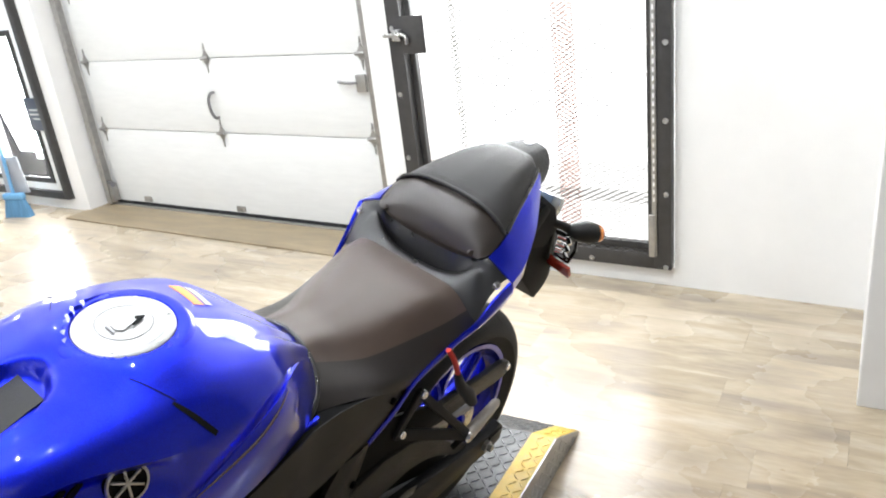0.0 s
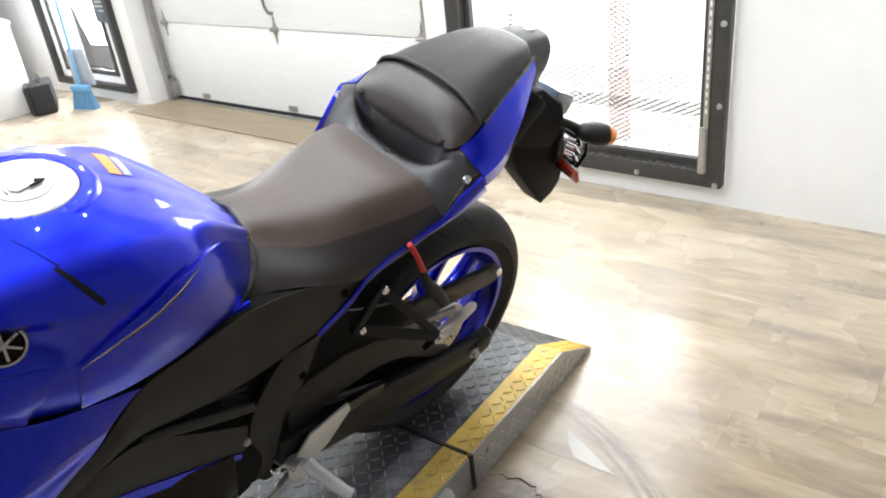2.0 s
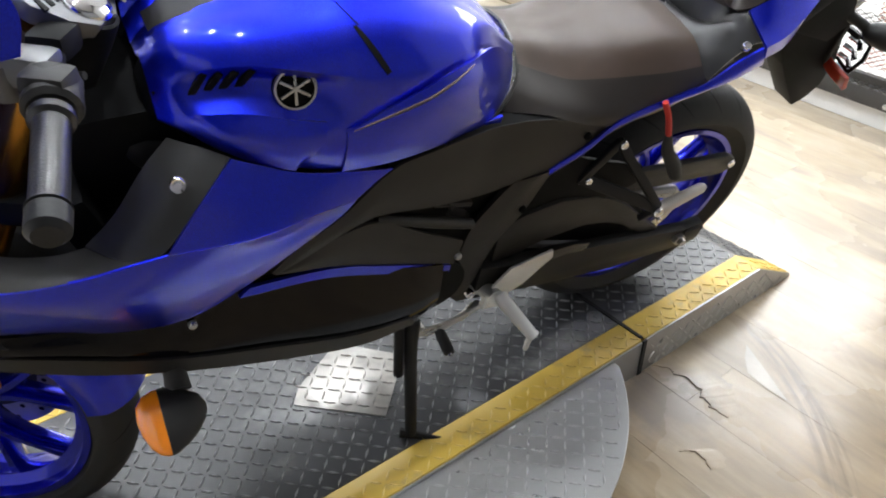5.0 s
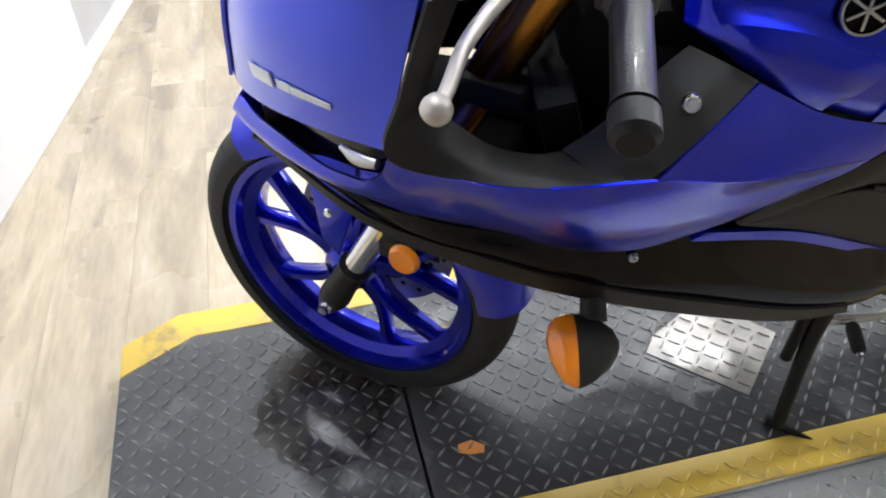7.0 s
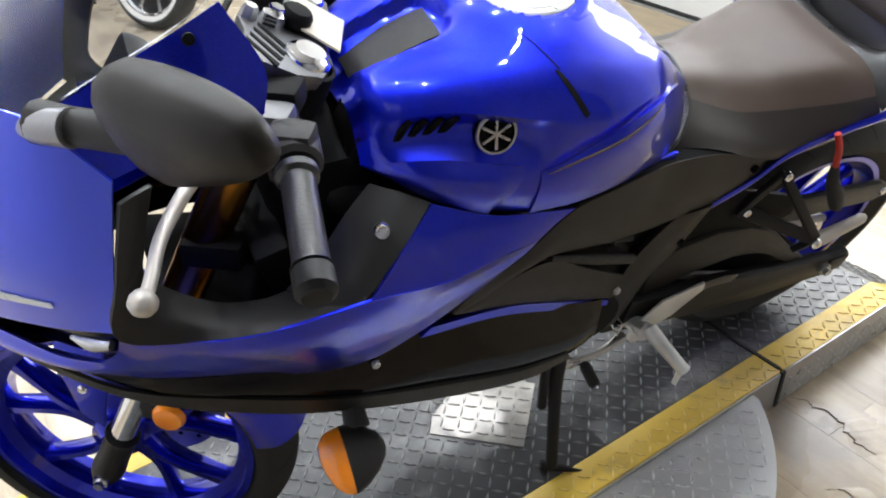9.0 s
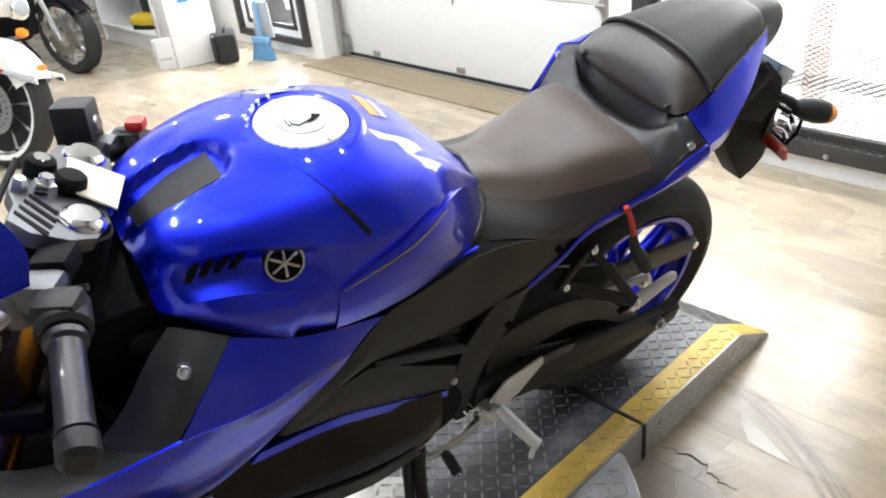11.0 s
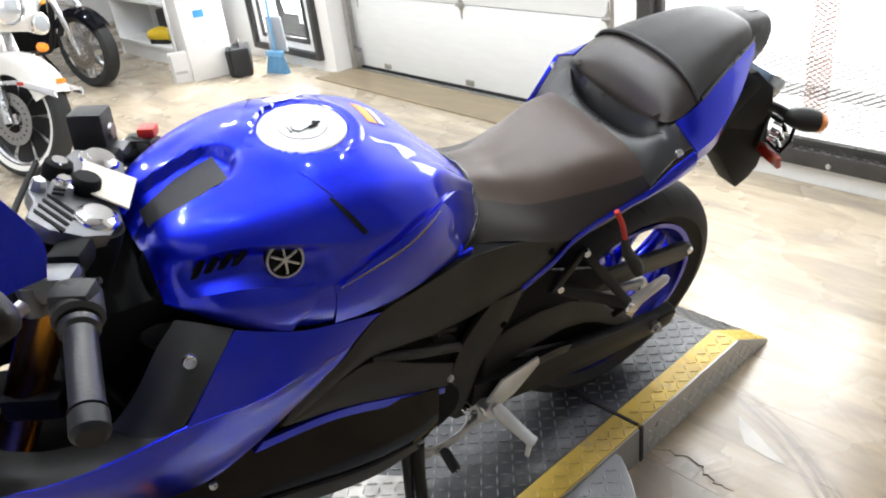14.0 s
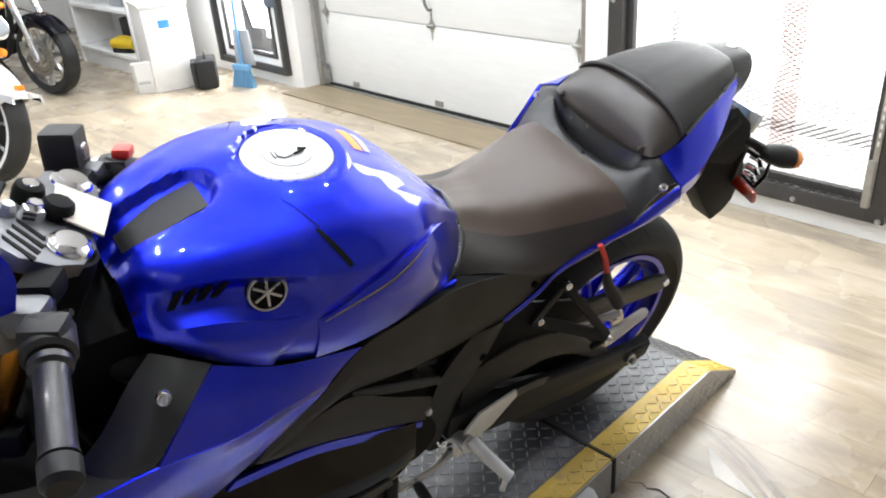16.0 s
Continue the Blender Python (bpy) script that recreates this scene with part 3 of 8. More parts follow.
def mesh_gate():
    ob = empty("mesh_gate", WALL, "charcoal steel security gate with expanded mesh", "security gate")
    fr = part("outer_frame", join(box(0.075, 0.05, 2.06, 0.012, 0.012, 1.116, 0.003), box(0.075, 0.05, 2.06, 1.223, 0.012, 1.116, 0.003),
                                 box(1.14, 0.05, 0.066, 0.6175, 0.012, 0.119, 0.003), box(1.14, 0.05, 0.07, 0.6175, 0.012, 2.11, 0.003)), M_FRAME, ob, "charcoal angle-iron frame")
    part("leaf_frame", join(box(0.03, 0.03, 1.9, 0.068, -0.02, 1.11, 0.002), box(0.03, 0.03, 1.9, 1.168, -0.02, 1.11, 0.002),
                            box(1.07, 0.03, 0.03, 0.618, -0.02, 0.168, 0.002)), M_FRAME, ob)
    strip = part("slotted_strip", box(0.02, 0.006, 1.9, 0.042, 0.041, 1.1, 0.001), M_GALV, ob, "slotted galvanised channel")
    for k in range(46):
        s = part("slot", box(0.007, 0.002, 0.018, 0.042, 0.0455, 0.40 + k * 0.033), M_TRIM, strip, smooth=False)
    rust = part("hinge_post", box(0.028, 0.012, 0.19, 0.05, 0.045, 0.24, 0.004), M_GALV, ob, "rusty lower hinge post")
    part("mesh", mesh_sheet(0.08, 1.165, 0.17, 2.08, -0.01), M_MESH, ob, "diamond expanded steel mesh", False, "stuff")
    # Added band stands in for a darker rail outside, seen through the mesh.
    part("mesh_band", mesh_sheet(0.08, 1.165, 0.350, 0.395, -0.045, 0.042, 0.0105, 0.0020), M_MESH, ob, "mesh band at knee height standing in for an outside rail", False, "stuff")
    part("mesh_fringe", mesh_sheet(0.06, 1.175, 0.160, 0.195, 0.040, 0.042, 0.0105, 0.0030), M_FRAME, ob, "mesh edge lapping the bottom rail", False, "stuff")
    for z in (0.098, 0.422, 0.727, 1.028, 1.33):
        part("frame_bolt", bolt_bm((-0.004, 0.037, z), (0, 1, 0), 0.012, 0.008), M_STEEL, fr)
        part("frame_bolt", bolt_bm((1.235, 0.037, z + 0.1), (0, 1, 0), 0.012, 0.008), M_STEEL, fr)
    for u in (0.323, 0.75):
        part("frame_bolt", bolt_bm((u, 0.037, 0.105), (0, 1, 0), 0.012, 0.008), M_STEEL, fr)
    plate = part("latch_plate", box(0.125, 0.008, 0.165, 1.122, 0.042, 1.098, 0.003), M_FRAME, ob, "black latch plate")
    part("latch_bar", tube([(1.27, 0.062, 1.10), (1.16, 0.062, 1.10), (1.145, 0.06, 1.06)], 0.009, 10), M_STEEL, plate, "bright slide bolt")
    part("latch_keeper", box(0.045, 0.03, 0.05, 1.20, 0.052, 1.10, 0.005), M_STEEL, plate)
    return ob


mesh_gate()
# outside posts behind the mesh, stood in for by added mesh strips
for u0, u1, mm in ((0.40, 0.50, M_REDPOST), (0.955, 1.005, M_GALV)):
    strip = setting("post_stand_in", mesh_sheet(u0, u1, 0.2, 2.1, -0.06, 0.033, 0.010, 0.0022), mm, "mesh strip standing in for an outside post", WALL)


def glazed_door():
    ob = empty("glazed_door", WALL @ Matrix.Translation((4.67, 0, 0)), "dark framed glazed shop door with a notice", "door")

    def ring(w, z0, z1, t, y, d):
        return join(box(t, d, z1 - z0, -w / 2 + t / 2, y, (z0 + z1) / 2, 0.003), box(t, d, z1 - z0, w / 2 - t / 2, y, (z0 + z1) / 2, 0.003),
                    box(w - 2 * t, d, t, 0, y, z0 + t / 2, 0.003), box(w - 2 * t, d, t, 0, y, z1 - t / 2, 0.003))
    part("door_frame", ring(1.05, 0.085, 2.1, 0.05, 0.0, 0.09), M_FRAME, ob, "charcoal aluminium door frame")
    leaf = part("door_leaf", join(ring(0.93, 0.10, 1.30, 0.10, -0.01, 0.04), ring(0.93, 1.301, 2.04, 0.08, -0.01, 0.04)), M_TRIM, ob, "white door leaf")
    part("glazing_bead", ring(0.75, 0.19, 1.24, 0.035, 0.013, 0.02), M_FRAME, leaf, "dark glazing bead")
    part("pane", box(0.70, 0.006, 1.0, 0, -0.012, 0.72), M_LENS, leaf, "clear glass pane", False).visible_shadow = False
    sign = part("notice", box(0.205, 0.004, 0.225, -0.42, 0.028, 0.685, 0.001), M_NOTICE, ob, "dark blue notice plate")
    for k, w in enumerate((0.12, 0.15, 0.08)):
        part("notice_line", box(w, 0.002, 0.012, -0.42, 0.031, 0.715 - k * 0.03), M_DECALG, sign, smooth=False)
    closer = part("door_closer", box(0.16, 0.05, 0.05, 0.33, 0.03, 1.22, 0.006), M_GREYMETAL, ob, "grey door closer")
    return ob


M_NOTICE = material("dark_notice", (0.035, 0.045, 0.07), 0.4, vary=0.1, vscale=10)
glazed_door()
# glowing sheets for the daylight and pavement seen through the openings
# Pavement outside is a glowing sheet; its daylight is emitted, not received.
M_DAYLOW = glow("pavement_glow", (1.0, 0.99, 0.98), 1.45)
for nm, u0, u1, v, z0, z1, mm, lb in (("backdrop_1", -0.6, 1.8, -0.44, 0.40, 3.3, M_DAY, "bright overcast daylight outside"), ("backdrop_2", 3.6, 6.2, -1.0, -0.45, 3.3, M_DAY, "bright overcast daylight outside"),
                                      ("backdrop_3", -0.6, 1.8, -0.44, -0.45, 0.398, M_DAYLOW, "glowing sheet for the pale pavement outside the gate")):
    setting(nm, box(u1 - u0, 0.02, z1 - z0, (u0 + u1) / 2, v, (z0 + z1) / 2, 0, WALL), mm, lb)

# ceiling lamps
M_LAMP = glow("lamp_glow", (1, 0.98, 0.95), 14.0)
for i, (x, y) in enumerate(LAMPS):
    ob = empty("ceiling_lamp", pose(x, y, CEIL), "round white ceiling lamp, lit", "ceiling lamp", "ceiling lamps")
    part("housing", lathe([(0, -0.06), (0.065, -0.06), (0.08, -0.03), (0.08, 0.0), (0, 0.0)], 24, pose(0, 0, 0, 90)), M_TRIM, ob)
    part("diffuser", lathe([(0, 0.004), (0.05, 0.002), (0.055, 0)], 24, pose(0, 0, -0.0625, -90)), M_LAMP, ob, "glowing diffuser")
    d = bpy.data.lights.new("lamp", "AREA")
    d.shape, d.size, d.energy, d.color = "DISK", 0.055, 16.5, (0.945, 1.0, 1.06)
    lamp = new("lamp", d)
    lamp.matrix_world = pose(x, y, CEIL - 0.085)

# ---- the turntable platform ----
PX0, PX1, PZ = 0.015, 0.675, 0.107
YF, YS1, YS0, YR, YTOE = 1.80, 1.272, 0.040, -0.425, -0.605
TURN_C, TURN_R = (0.335, 0.655), 0.614


def lugs(inside, x0, x1, y0, y1, zf, pitch=0.0262, length=0.0285, width=0.0058, h=0.0030, lean=0.0):
    verts, faces = [], []
    j, y = 0, y0
    while y < y1:
        i, x = 0, x0
        while x < x1:
            if inside(x, y):
                a = radians(45 if (i + j) % 2 == 0 else -45)
                c, s = math.cos(a), math.sin(a)
                k = len(verts)
                for lx, ly, lz in ((-length / 2, 0, 0), (0, -width / 2, 0), (length / 2, 0, 0), (0, width / 2, 0),
                                   (-length * 0.3, 0, h), (0, -width * 0.22, h), (length * 0.3, 0, h), (0, width * 0.22, h)):
                    px, py = x + lx * c - ly * s, y + lx * s + ly * c
                    verts.append((px, py, zf(px, py) + lz))
                faces += [(k, k + 1, k + 5, k + 4), (k + 1, k + 2, k + 6, k + 5), (k + 2, k + 3, k + 7, k + 6), (k + 3, k, k + 4, k + 7), (k + 4, k + 5, k + 6, k + 7)]
            x += pitch
            i += 1
        y += pitch
        j += 1
    return raw(verts, faces)


def slab(outline, z0, z1, bevel=0.003):
    bm = bmesh.new()
    f = bm.faces.new([bm.verts.new((x, y, z0)) for x, y in outline])
    r = bmesh.ops.extrude_face_region(bm, geom=[f])
    bmesh.ops.translate(bm, verts=[v for v in r["geom"] if isinstance(v, bmesh.types.BMVert)], vec=(0, 0, z1 - z0))
    bmesh.ops.recalc_face_normals(bm, faces=bm.faces)
    if bevel:
        bmesh.ops.bevel(bm, geom=bm.edges[:], offset=bevel, segments=2, profile=0.5, affect="EDGES")
    return bm


YW = 0.072
flat = lambda x, y: PZ


def platform():
    ob = empty("turntable_platform", pose(0, 0, 0), "low black tread-plate motorcycle platform with yellow edges", "platform")
    mid = part("middle_deck", slab([(PX0 + YW, YS0 + 0.004), (PX1 - YW, YS0 + 0.004), (PX1 - YW, YS1 - 0.003), (PX0 + YW, YS1 - 0.003)], 0.0, PZ), M_PLATE, ob, "worn black tread plate")
    part("lug", lugs(lambda x, y: True, PX0 + YW + 0.012, PX1 - YW - 0.012, YS0 + 0.018, YS1 - 0.018, flat), M_PLATELUG, mid, "", False, "stuff")
    for s, (a, b) in (("edge", (PX0, PX0 + YW)), ("edge", (PX1 - YW, PX1))):
        e = part("yellow_edge", slab([(a, YS0 + 0.004), (b, YS0 + 0.004), (b, YS1 - 0.003), (a, YS1 - 0.003)], 0.0, PZ + 0.0004), M_YELLOW, ob, "yellow painted tread-plate edge")
        part("lug", lugs(lambda x, y: True, a + 0.012, b - 0.008, YS0 + 0.018, YS1 - 0.018, flat), M_YELLOWLUG, e, "", False, "stuff")
    # front deck, with its far corner cut off
    ch = 0.11
    fd = part("front_deck", slab([(PX0 + YW, YS1 + 0.003), (PX1 - YW, YS1 + 0.003), (PX1 - YW, YF - ch - 0.03), (PX1 - YW - ch + 0.03, YF), (PX0 + YW, YF)], 0.0, PZ), M_PLATE, ob, "worn black front tread plate")
    part("lug", lugs(lambda x, y: x + y < PX1 + YF - ch - 0.075, PX0 + YW + 0.012, PX1 - YW - 0.012, YS1 + 0.018, YF - 0.01, flat), M_PLATELUG, fd, "", False, "stuff")
    fe = part("yellow_edge", slab([(PX1 - YW, YS1 + 0.003), (PX1, YS1 + 0.003), (PX1, YF - ch), (PX1 - ch + 0.045, YF), (PX1 - YW - ch + 0.03, YF), (PX1 - YW, YF - ch - 0.03)], 0.0, PZ + 0.0004), M_YELLOW, ob, "yellow painted corner edge")
    part("yellow_edge", slab([(PX0, YS1 + 0.003), (PX0 + YW, YS1 + 0.003), (PX0 + YW, YF), (PX0, YF)], 0.0, PZ + 0.0004), M_YELLOW, ob)
    # rear ramp: a level part and a slope down to the floor
    def ramp(a, b, y0, y1, lift=0.0):
        return raw([(a, y0, 0), (b, y0, 0), (b, YTOE, 0), (a, YTOE, 0), (a, y0, PZ + lift), (b, y0, PZ + lift), (b, YR, PZ + lift), (a, YR, PZ + lift), (a, YTOE, 0.012 + lift), (b, YTOE, 0.012 + lift)],
                   [(0, 3, 2, 1), (4, 5, 6, 7), (7, 6, 9, 8), (0, 1, 5, 4), (1, 2, 9, 6, 5), (0, 4, 7, 8, 3), (3, 8, 9, 2)])
    slope = lambda x, y: PZ if y > YR else PZ + (y - YR) * (PZ - 0.012) / (YR - YTOE)
    rd = part("rear_ramp", ramp(PX0 + YW, PX1 - YW, YS0 - 0.004, 0), M_PLATE, ob, "worn black tread-plate ramp", False)
    part("lug", lugs(lambda x, y: abs(y - YR) > 0.012, PX0 + YW + 0.012, PX1 - YW - 0.012, YTOE + 0.012, YS0 - 0.018, slope), M_PLATELUG, rd, "", False, "stuff")
    for a, b in ((PX0, PX0 + YW), (PX1 - YW, PX1)):
        e = part("yellow_edge", ramp(a, b, YS0 - 0.004, 0, 0.0004), M_YELLOW, ob, "", False)
        part("lug", lugs(lambda x, y: abs(y - YR) > 0.012, a + 0.012, b - 0.008, YTOE + 0.012, YS0 - 0.018, slope), M_YELLOWLUG, e, "", False, "stuff")
    # bright steel side skirts with their own lugs
    sk = part("side_skirt", raw([(PX0 - 0.004, YS0 - 0.006, 0.0), (PX0 - 0.004, YTOE, 0.0), (PX0 - 0.004, YTOE, 0.011), (PX0 - 0.004, YR, PZ - 0.002), (PX0 - 0.004, YS0 - 0.006, PZ - 0.002),
                                 (PX0 - 0.0005, YS0 - 0.006, 0.0), (PX0 - 0.0005, YTOE, 0.0), (PX0 - 0.0005, YTOE, 0.011), (PX0 - 0.0005, YR, PZ - 0.002), (PX0 - 0.0005, YS0 - 0.006, PZ - 0.002)],
                                [(0, 4, 3, 2, 1), (5, 6, 7, 8, 9), (0, 1, 6, 5), (1, 2, 7, 6), (2, 3, 8, 7), (3, 4, 9, 8), (4, 0, 5, 9)]), M_BARE, ob, "grey tread-plate ramp skirt", False)
    sl = lugs(lambda y, z: z < slope(0, y) - 0.016, YTOE + 0.03, YS0 - 0.02, 0.014, PZ - 0.008, lambda a, b: 0.0)
    sl.transform(Matrix(((0, 0, -1, PX0 - 0.0042), (1, 0, 0, 0), (0, 1, 0, 0), (0, 0, 0, 1))))
    part("lug", sl, M_BARELUG, sk, "", False, "stuff")
    part("side_skirt", box(0.004, YS1 - YS0 - 0.012, PZ - 0.006, PX0 - 0.0025, (YS0 + YS1) / 2, PZ / 2 - 0.002), M_BARE, ob, "", False)
    # black joint angle between ramp and deck
    part("joint_strip", join(box(0.62, 0.009, 0.004, 0.33, YS0, PZ + 0.0005), box(0.006, 0.012, PZ, PX0 - 0.005, YS0, PZ / 2)), M_SEAL, ob, "black joint strip", False)
    # bright irregular tread-plate patch laid on the deck
    br = part("bright_plate", slab([(0.181, 0.656), (0.311, 0.519), (0.44, 0.62), (0.365, 0.76), (0.326, 0.793)], PZ + 0.0005, PZ + 0.0035, 0.0008), M_BRIGHT, ob, "bright tread plate patch")
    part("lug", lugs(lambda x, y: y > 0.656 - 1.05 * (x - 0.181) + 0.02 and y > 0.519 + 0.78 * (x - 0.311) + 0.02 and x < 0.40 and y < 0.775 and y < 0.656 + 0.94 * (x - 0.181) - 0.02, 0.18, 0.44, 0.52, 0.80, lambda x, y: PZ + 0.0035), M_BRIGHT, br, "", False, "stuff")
    return ob


platform()


def turntable_disc():
    cx, cy = TURN_C
    seg = 96
    ring = [(cx + TURN_R * math.cos(2 * math.pi * k / seg), cy + TURN_R * math.sin(2 * math.pi * k / seg)) for k in range(seg)]
    keep = [p for p in ring if p[0] < PX0 - 0.004]
    keep.sort(key=lambda p: p[1])
    ob = part("turntable_disc", slab([(PX0 - 0.0048, keep[0][1])] + keep + [(PX0 - 0.0048, keep[-1][1])], PZ - 0.022, PZ - 0.010, 0.002), M_BARE, None, "", False)
    tagged(ob, "round bare steel tread-plate turntable under the platform", "turntable")
    part("lug", lugs(lambda x, y: (x - cx) ** 2 + (y - cy) ** 2 < (TURN_R - 0.02) ** 2, cx - TURN_R, PX0 - 0.018, cy - TURN_R, cy + TURN_R, lambda x, y: PZ - 0.010), M_BARELUG, ob, "", False, "stuff")
    part("hub_ring", lathe([(TURN_R - 0.09, 0), (TURN_R - 0.09, PZ - 0.024), (TURN_R - 0.12, PZ - 0.024), (TURN_R - 0.12, 0)], 64, pose(cx, cy, 0, 90) @ Matrix.Diagonal((1, 1, 1, 1)), True), M_FRAME, ob, "dark ring bearing", False)
    return ob


turntable_disc()

# ---- the motorcycle on the platform ----
BIKE = Matrix.Translation((0.267, -0.044, 0.110)) @ pose(0, 0, 0, 0, 0, 80.3) @ pose(0, 0, 0, -17.9)
RAKE = radians(25)
AXIS, FOOT = Vector((-math.sin(RAKE), 0, math.cos(RAKE))), Vector((1.475, 0, 0))
STEER = Matrix.Translation(FOOT) @ Matrix.Rotation(radians(-33), 4, AXIS) @ Matrix.Translation(-FOOT)
bike = empty("motorcycle", BIKE, "glossy blue sport motorcycle with black seat on its side stand", "motorcycle")


def front(bm):
    bm.transform(STEER)
    SETOUT["skip"] = True
    return bm


def mirrored(bm):
    bm.transform(Matrix.Diagonal((1, -1, 1, 1)))
    bmesh.ops.reverse_faces(bm, faces=bm.faces)
    return bm


def wheel(name, cx, cz, R, width, steered, nspokes=10):
    """A cast wheel with Y spokes, its tyre, grooves and hub."""
    m = Matrix.Translation((cx, 0, cz))
    if steered:
        m = STEER @ m
    rr, hw = 0.222, width * 0.36
    barrel = [(rr + 0.011, hw), (rr + 0.009, hw + 0.006), (rr - 0.003, hw + 0.005), (rr - 0.008, hw - 0.012), (rr - 0.026, hw * 0.45), (rr - 0.03, 0),
              (rr - 0.026, -hw * 0.45), (rr - 0.008, -hw + 0.012), (rr - 0.003, -hw - 0.005), (rr + 0.009, -hw - 0.006), (rr + 0.011, -hw), (rr - 0.012, -hw * 0.5), (rr - 0.014, hw * 0.5)]
    hub = [(0.0, 0.052), (0.022, 0.052), (0.03, 0.045), (0.042, 0.04), (0.046, 0.02), (0.046, -0.02), (0.042, -0.04), (0.03, -0.045), (0, -0.052)]
    w = part(name, join(lathe(barrel, 96, m, True), lathe(hub, 40, m)), M_RIM, bike, "blue cast rim")
    prof = []
    n = 22
    for i in range(n + 1):
        u = -1 + 2 * i / n
        a = u * 1.30
        prof.append((R - width * 0.46 * (1 - math.cos(a)) * 0.93, math.sin(a) * width / 2 / math.sin(1.30) * 1.0))
    side = [(R - 0.055, width * 0.50), (rr + 0.03, width * 0.455), (rr + 0.012, hw + 0.002), (rr - 0.004, hw - 0.006)]
    prof = [(r, -y) for r, y in side[::-1]] + [p for p in prof if p[0] > R - 0.045] + side
    part("tyre", lathe(prof, 120, m), M_RUBBER, w, "black sport tyre")
    grooves = []
    for k in range(22):
        for s in (1, -1):
            a0 = 2 * math.pi * (k + (0.5 if s < 0 else 0)) / 22
            pts = []
            for q in range(6):
                f = q / 5
                ang = 0.15 + f * 0.95
                a = a0 + 0.13 * f
                r = R - width * 0.46 * (1 - math.cos(ang)) * 0.93 + 0.0006
                pts.append((r, s * math.sin(ang) * width / 2 / math.sin(1.30), a))
            verts, faces = [], []
            for i, (r, y, a) in enumerate(pts):
                hwid = 0.0028 * (1 - abs(2 * i / 5 - 1) * 0.6)
                for d in (-1, 1):
                    aa = a + d * hwid / R
                    verts.append((r * math.cos(aa), y, r * math.sin(aa)))
                if i:
                    faces.append((2 * i - 2, 2 * i - 1, 2 * i + 1, 2 * i))
            grooves.append((verts, faces))
    V, F = [], []
    for verts, faces in grooves:
        o = len(V)
        V += verts
        F += [tuple(i + o for i in f) for f in faces]
    g = raw(V, F)
    g.transform(m)
    part("tread_grooves", g, M_GROOVE, w, "", False, "stuff")
    for k in range(nspokes):
        pair, s = k // 2, (1 if k % 2 else -1)
        a = 2 * math.pi * pair / (nspokes // 2) + 0.35
        b = a + s * 0.30
        p0 = Vector((0.036 * math.cos(a + s * 0.25), 0, 0.036 * math.sin(a + s * 0.25)))
        p1 = Vector((0.10 * math.cos(a + s * 0.10), 0, 0.10 * math.sin(a + s * 0.10)))
        p2 = Vector((0.203 * math.cos(b), 0, 0.203 * math.sin(b)))
        verts, faces = [], []
        path = cr([tuple(p0), tuple(p1), tuple(p2)], 4)
        for i, p in enumerate(path):
            d = Vector(path[min(i + 1, len(path) - 1)] - path[max(i - 1, 0)]).normalized()
            t = Vector((-d.z, 0, d.x))
            f = i / (len(path) - 1)
            hwd, hy = 0.0115 - 0.004 * f + (0.006 * max(0, f - 0.8) / 0.2), 0.024 - 0.008 * f
            for c, e in ((-1, -0.6), (-0.6, -1), (0.6, -1), (1, -0.6), (1, 0.6), (0.6, 1), (-0.6, 1), (-1, 0.6)):
                verts.append(Vector(p) + t * hwd * c + Vector((0, hy * e, 0)))
        for i in range(len(path) - 1):
            for j in range(8):
                q, r = i * 8 + j, i * 8 + (j + 1) % 8
                faces.append((q, r, r + 8, q + 8))
        bm = raw(verts, faces)
        bmesh.ops.recalc_face_normals(bm, faces=bm.faces)
        bm.transform(m)
        part("spoke", bm, M_RIM, w)
    return w, m


def disc(m, r0, r1, y, holes, parent, label):
    d = part("brake_disc", lathe([(r0, y - 0.002), (r1, y - 0.002), (r1, y + 0.002), (r0, y + 0.002)], 72, m, True), M_BRAKE, parent, label)
    dots = []
    for k in range(holes):
        a = 2 * math.pi * k / holes
        r = r0 + (r1 - r0) * (0.3 + 0.4 * (k % 2))
        for s in (1, -1):
            dots.append(lathe([(0, 0), (0.005, 0)], 10, m @ Matrix.Translation((r * math.cos(a), y + s * 0.0024, r * math.sin(a)))))
    part("disc_holes", join(*dots), M_DARK, d, "", False, "stuff")
    return d


# wheels
fw, FM = wheel("front_wheel", 1.38, 0.293, 0.293, 0.112, True)
disc(FM, 0.095, 0.149, -0.062, 30, fw, "drilled front brake disc")
part("disc_carrier", lathe([(0.03, -0.058), (0.10, -0.060), (0.10, -0.064), (0.03, -0.064)], 30, FM, True), M_BLACKMETAL, fw)
rw, RM = wheel("rear_wheel", 0.0, 0.314, 0.314, 0.142, False)
spro = part("sprocket", lathe([(0.05, 0.062), (0.085, 0.062), (0.088, 0.066), (0.085, 0.07), (0.05, 0.07)], 44, RM, True), M_STEEL, rw, "steel rear sprocket")
for k in range(5):
    part("sprocket_bolt", bolt_bm(RM @ Vector((0.062 * math.cos(k * 1.2566), 0.07, 0.062 * math.sin(k * 1.2566))), (0, 1, 0), 0.008, 0.006), M_CHROME, spro)
disc(RM, 0.06, 0.11, -0.065, 20, rw, "drilled rear brake disc")

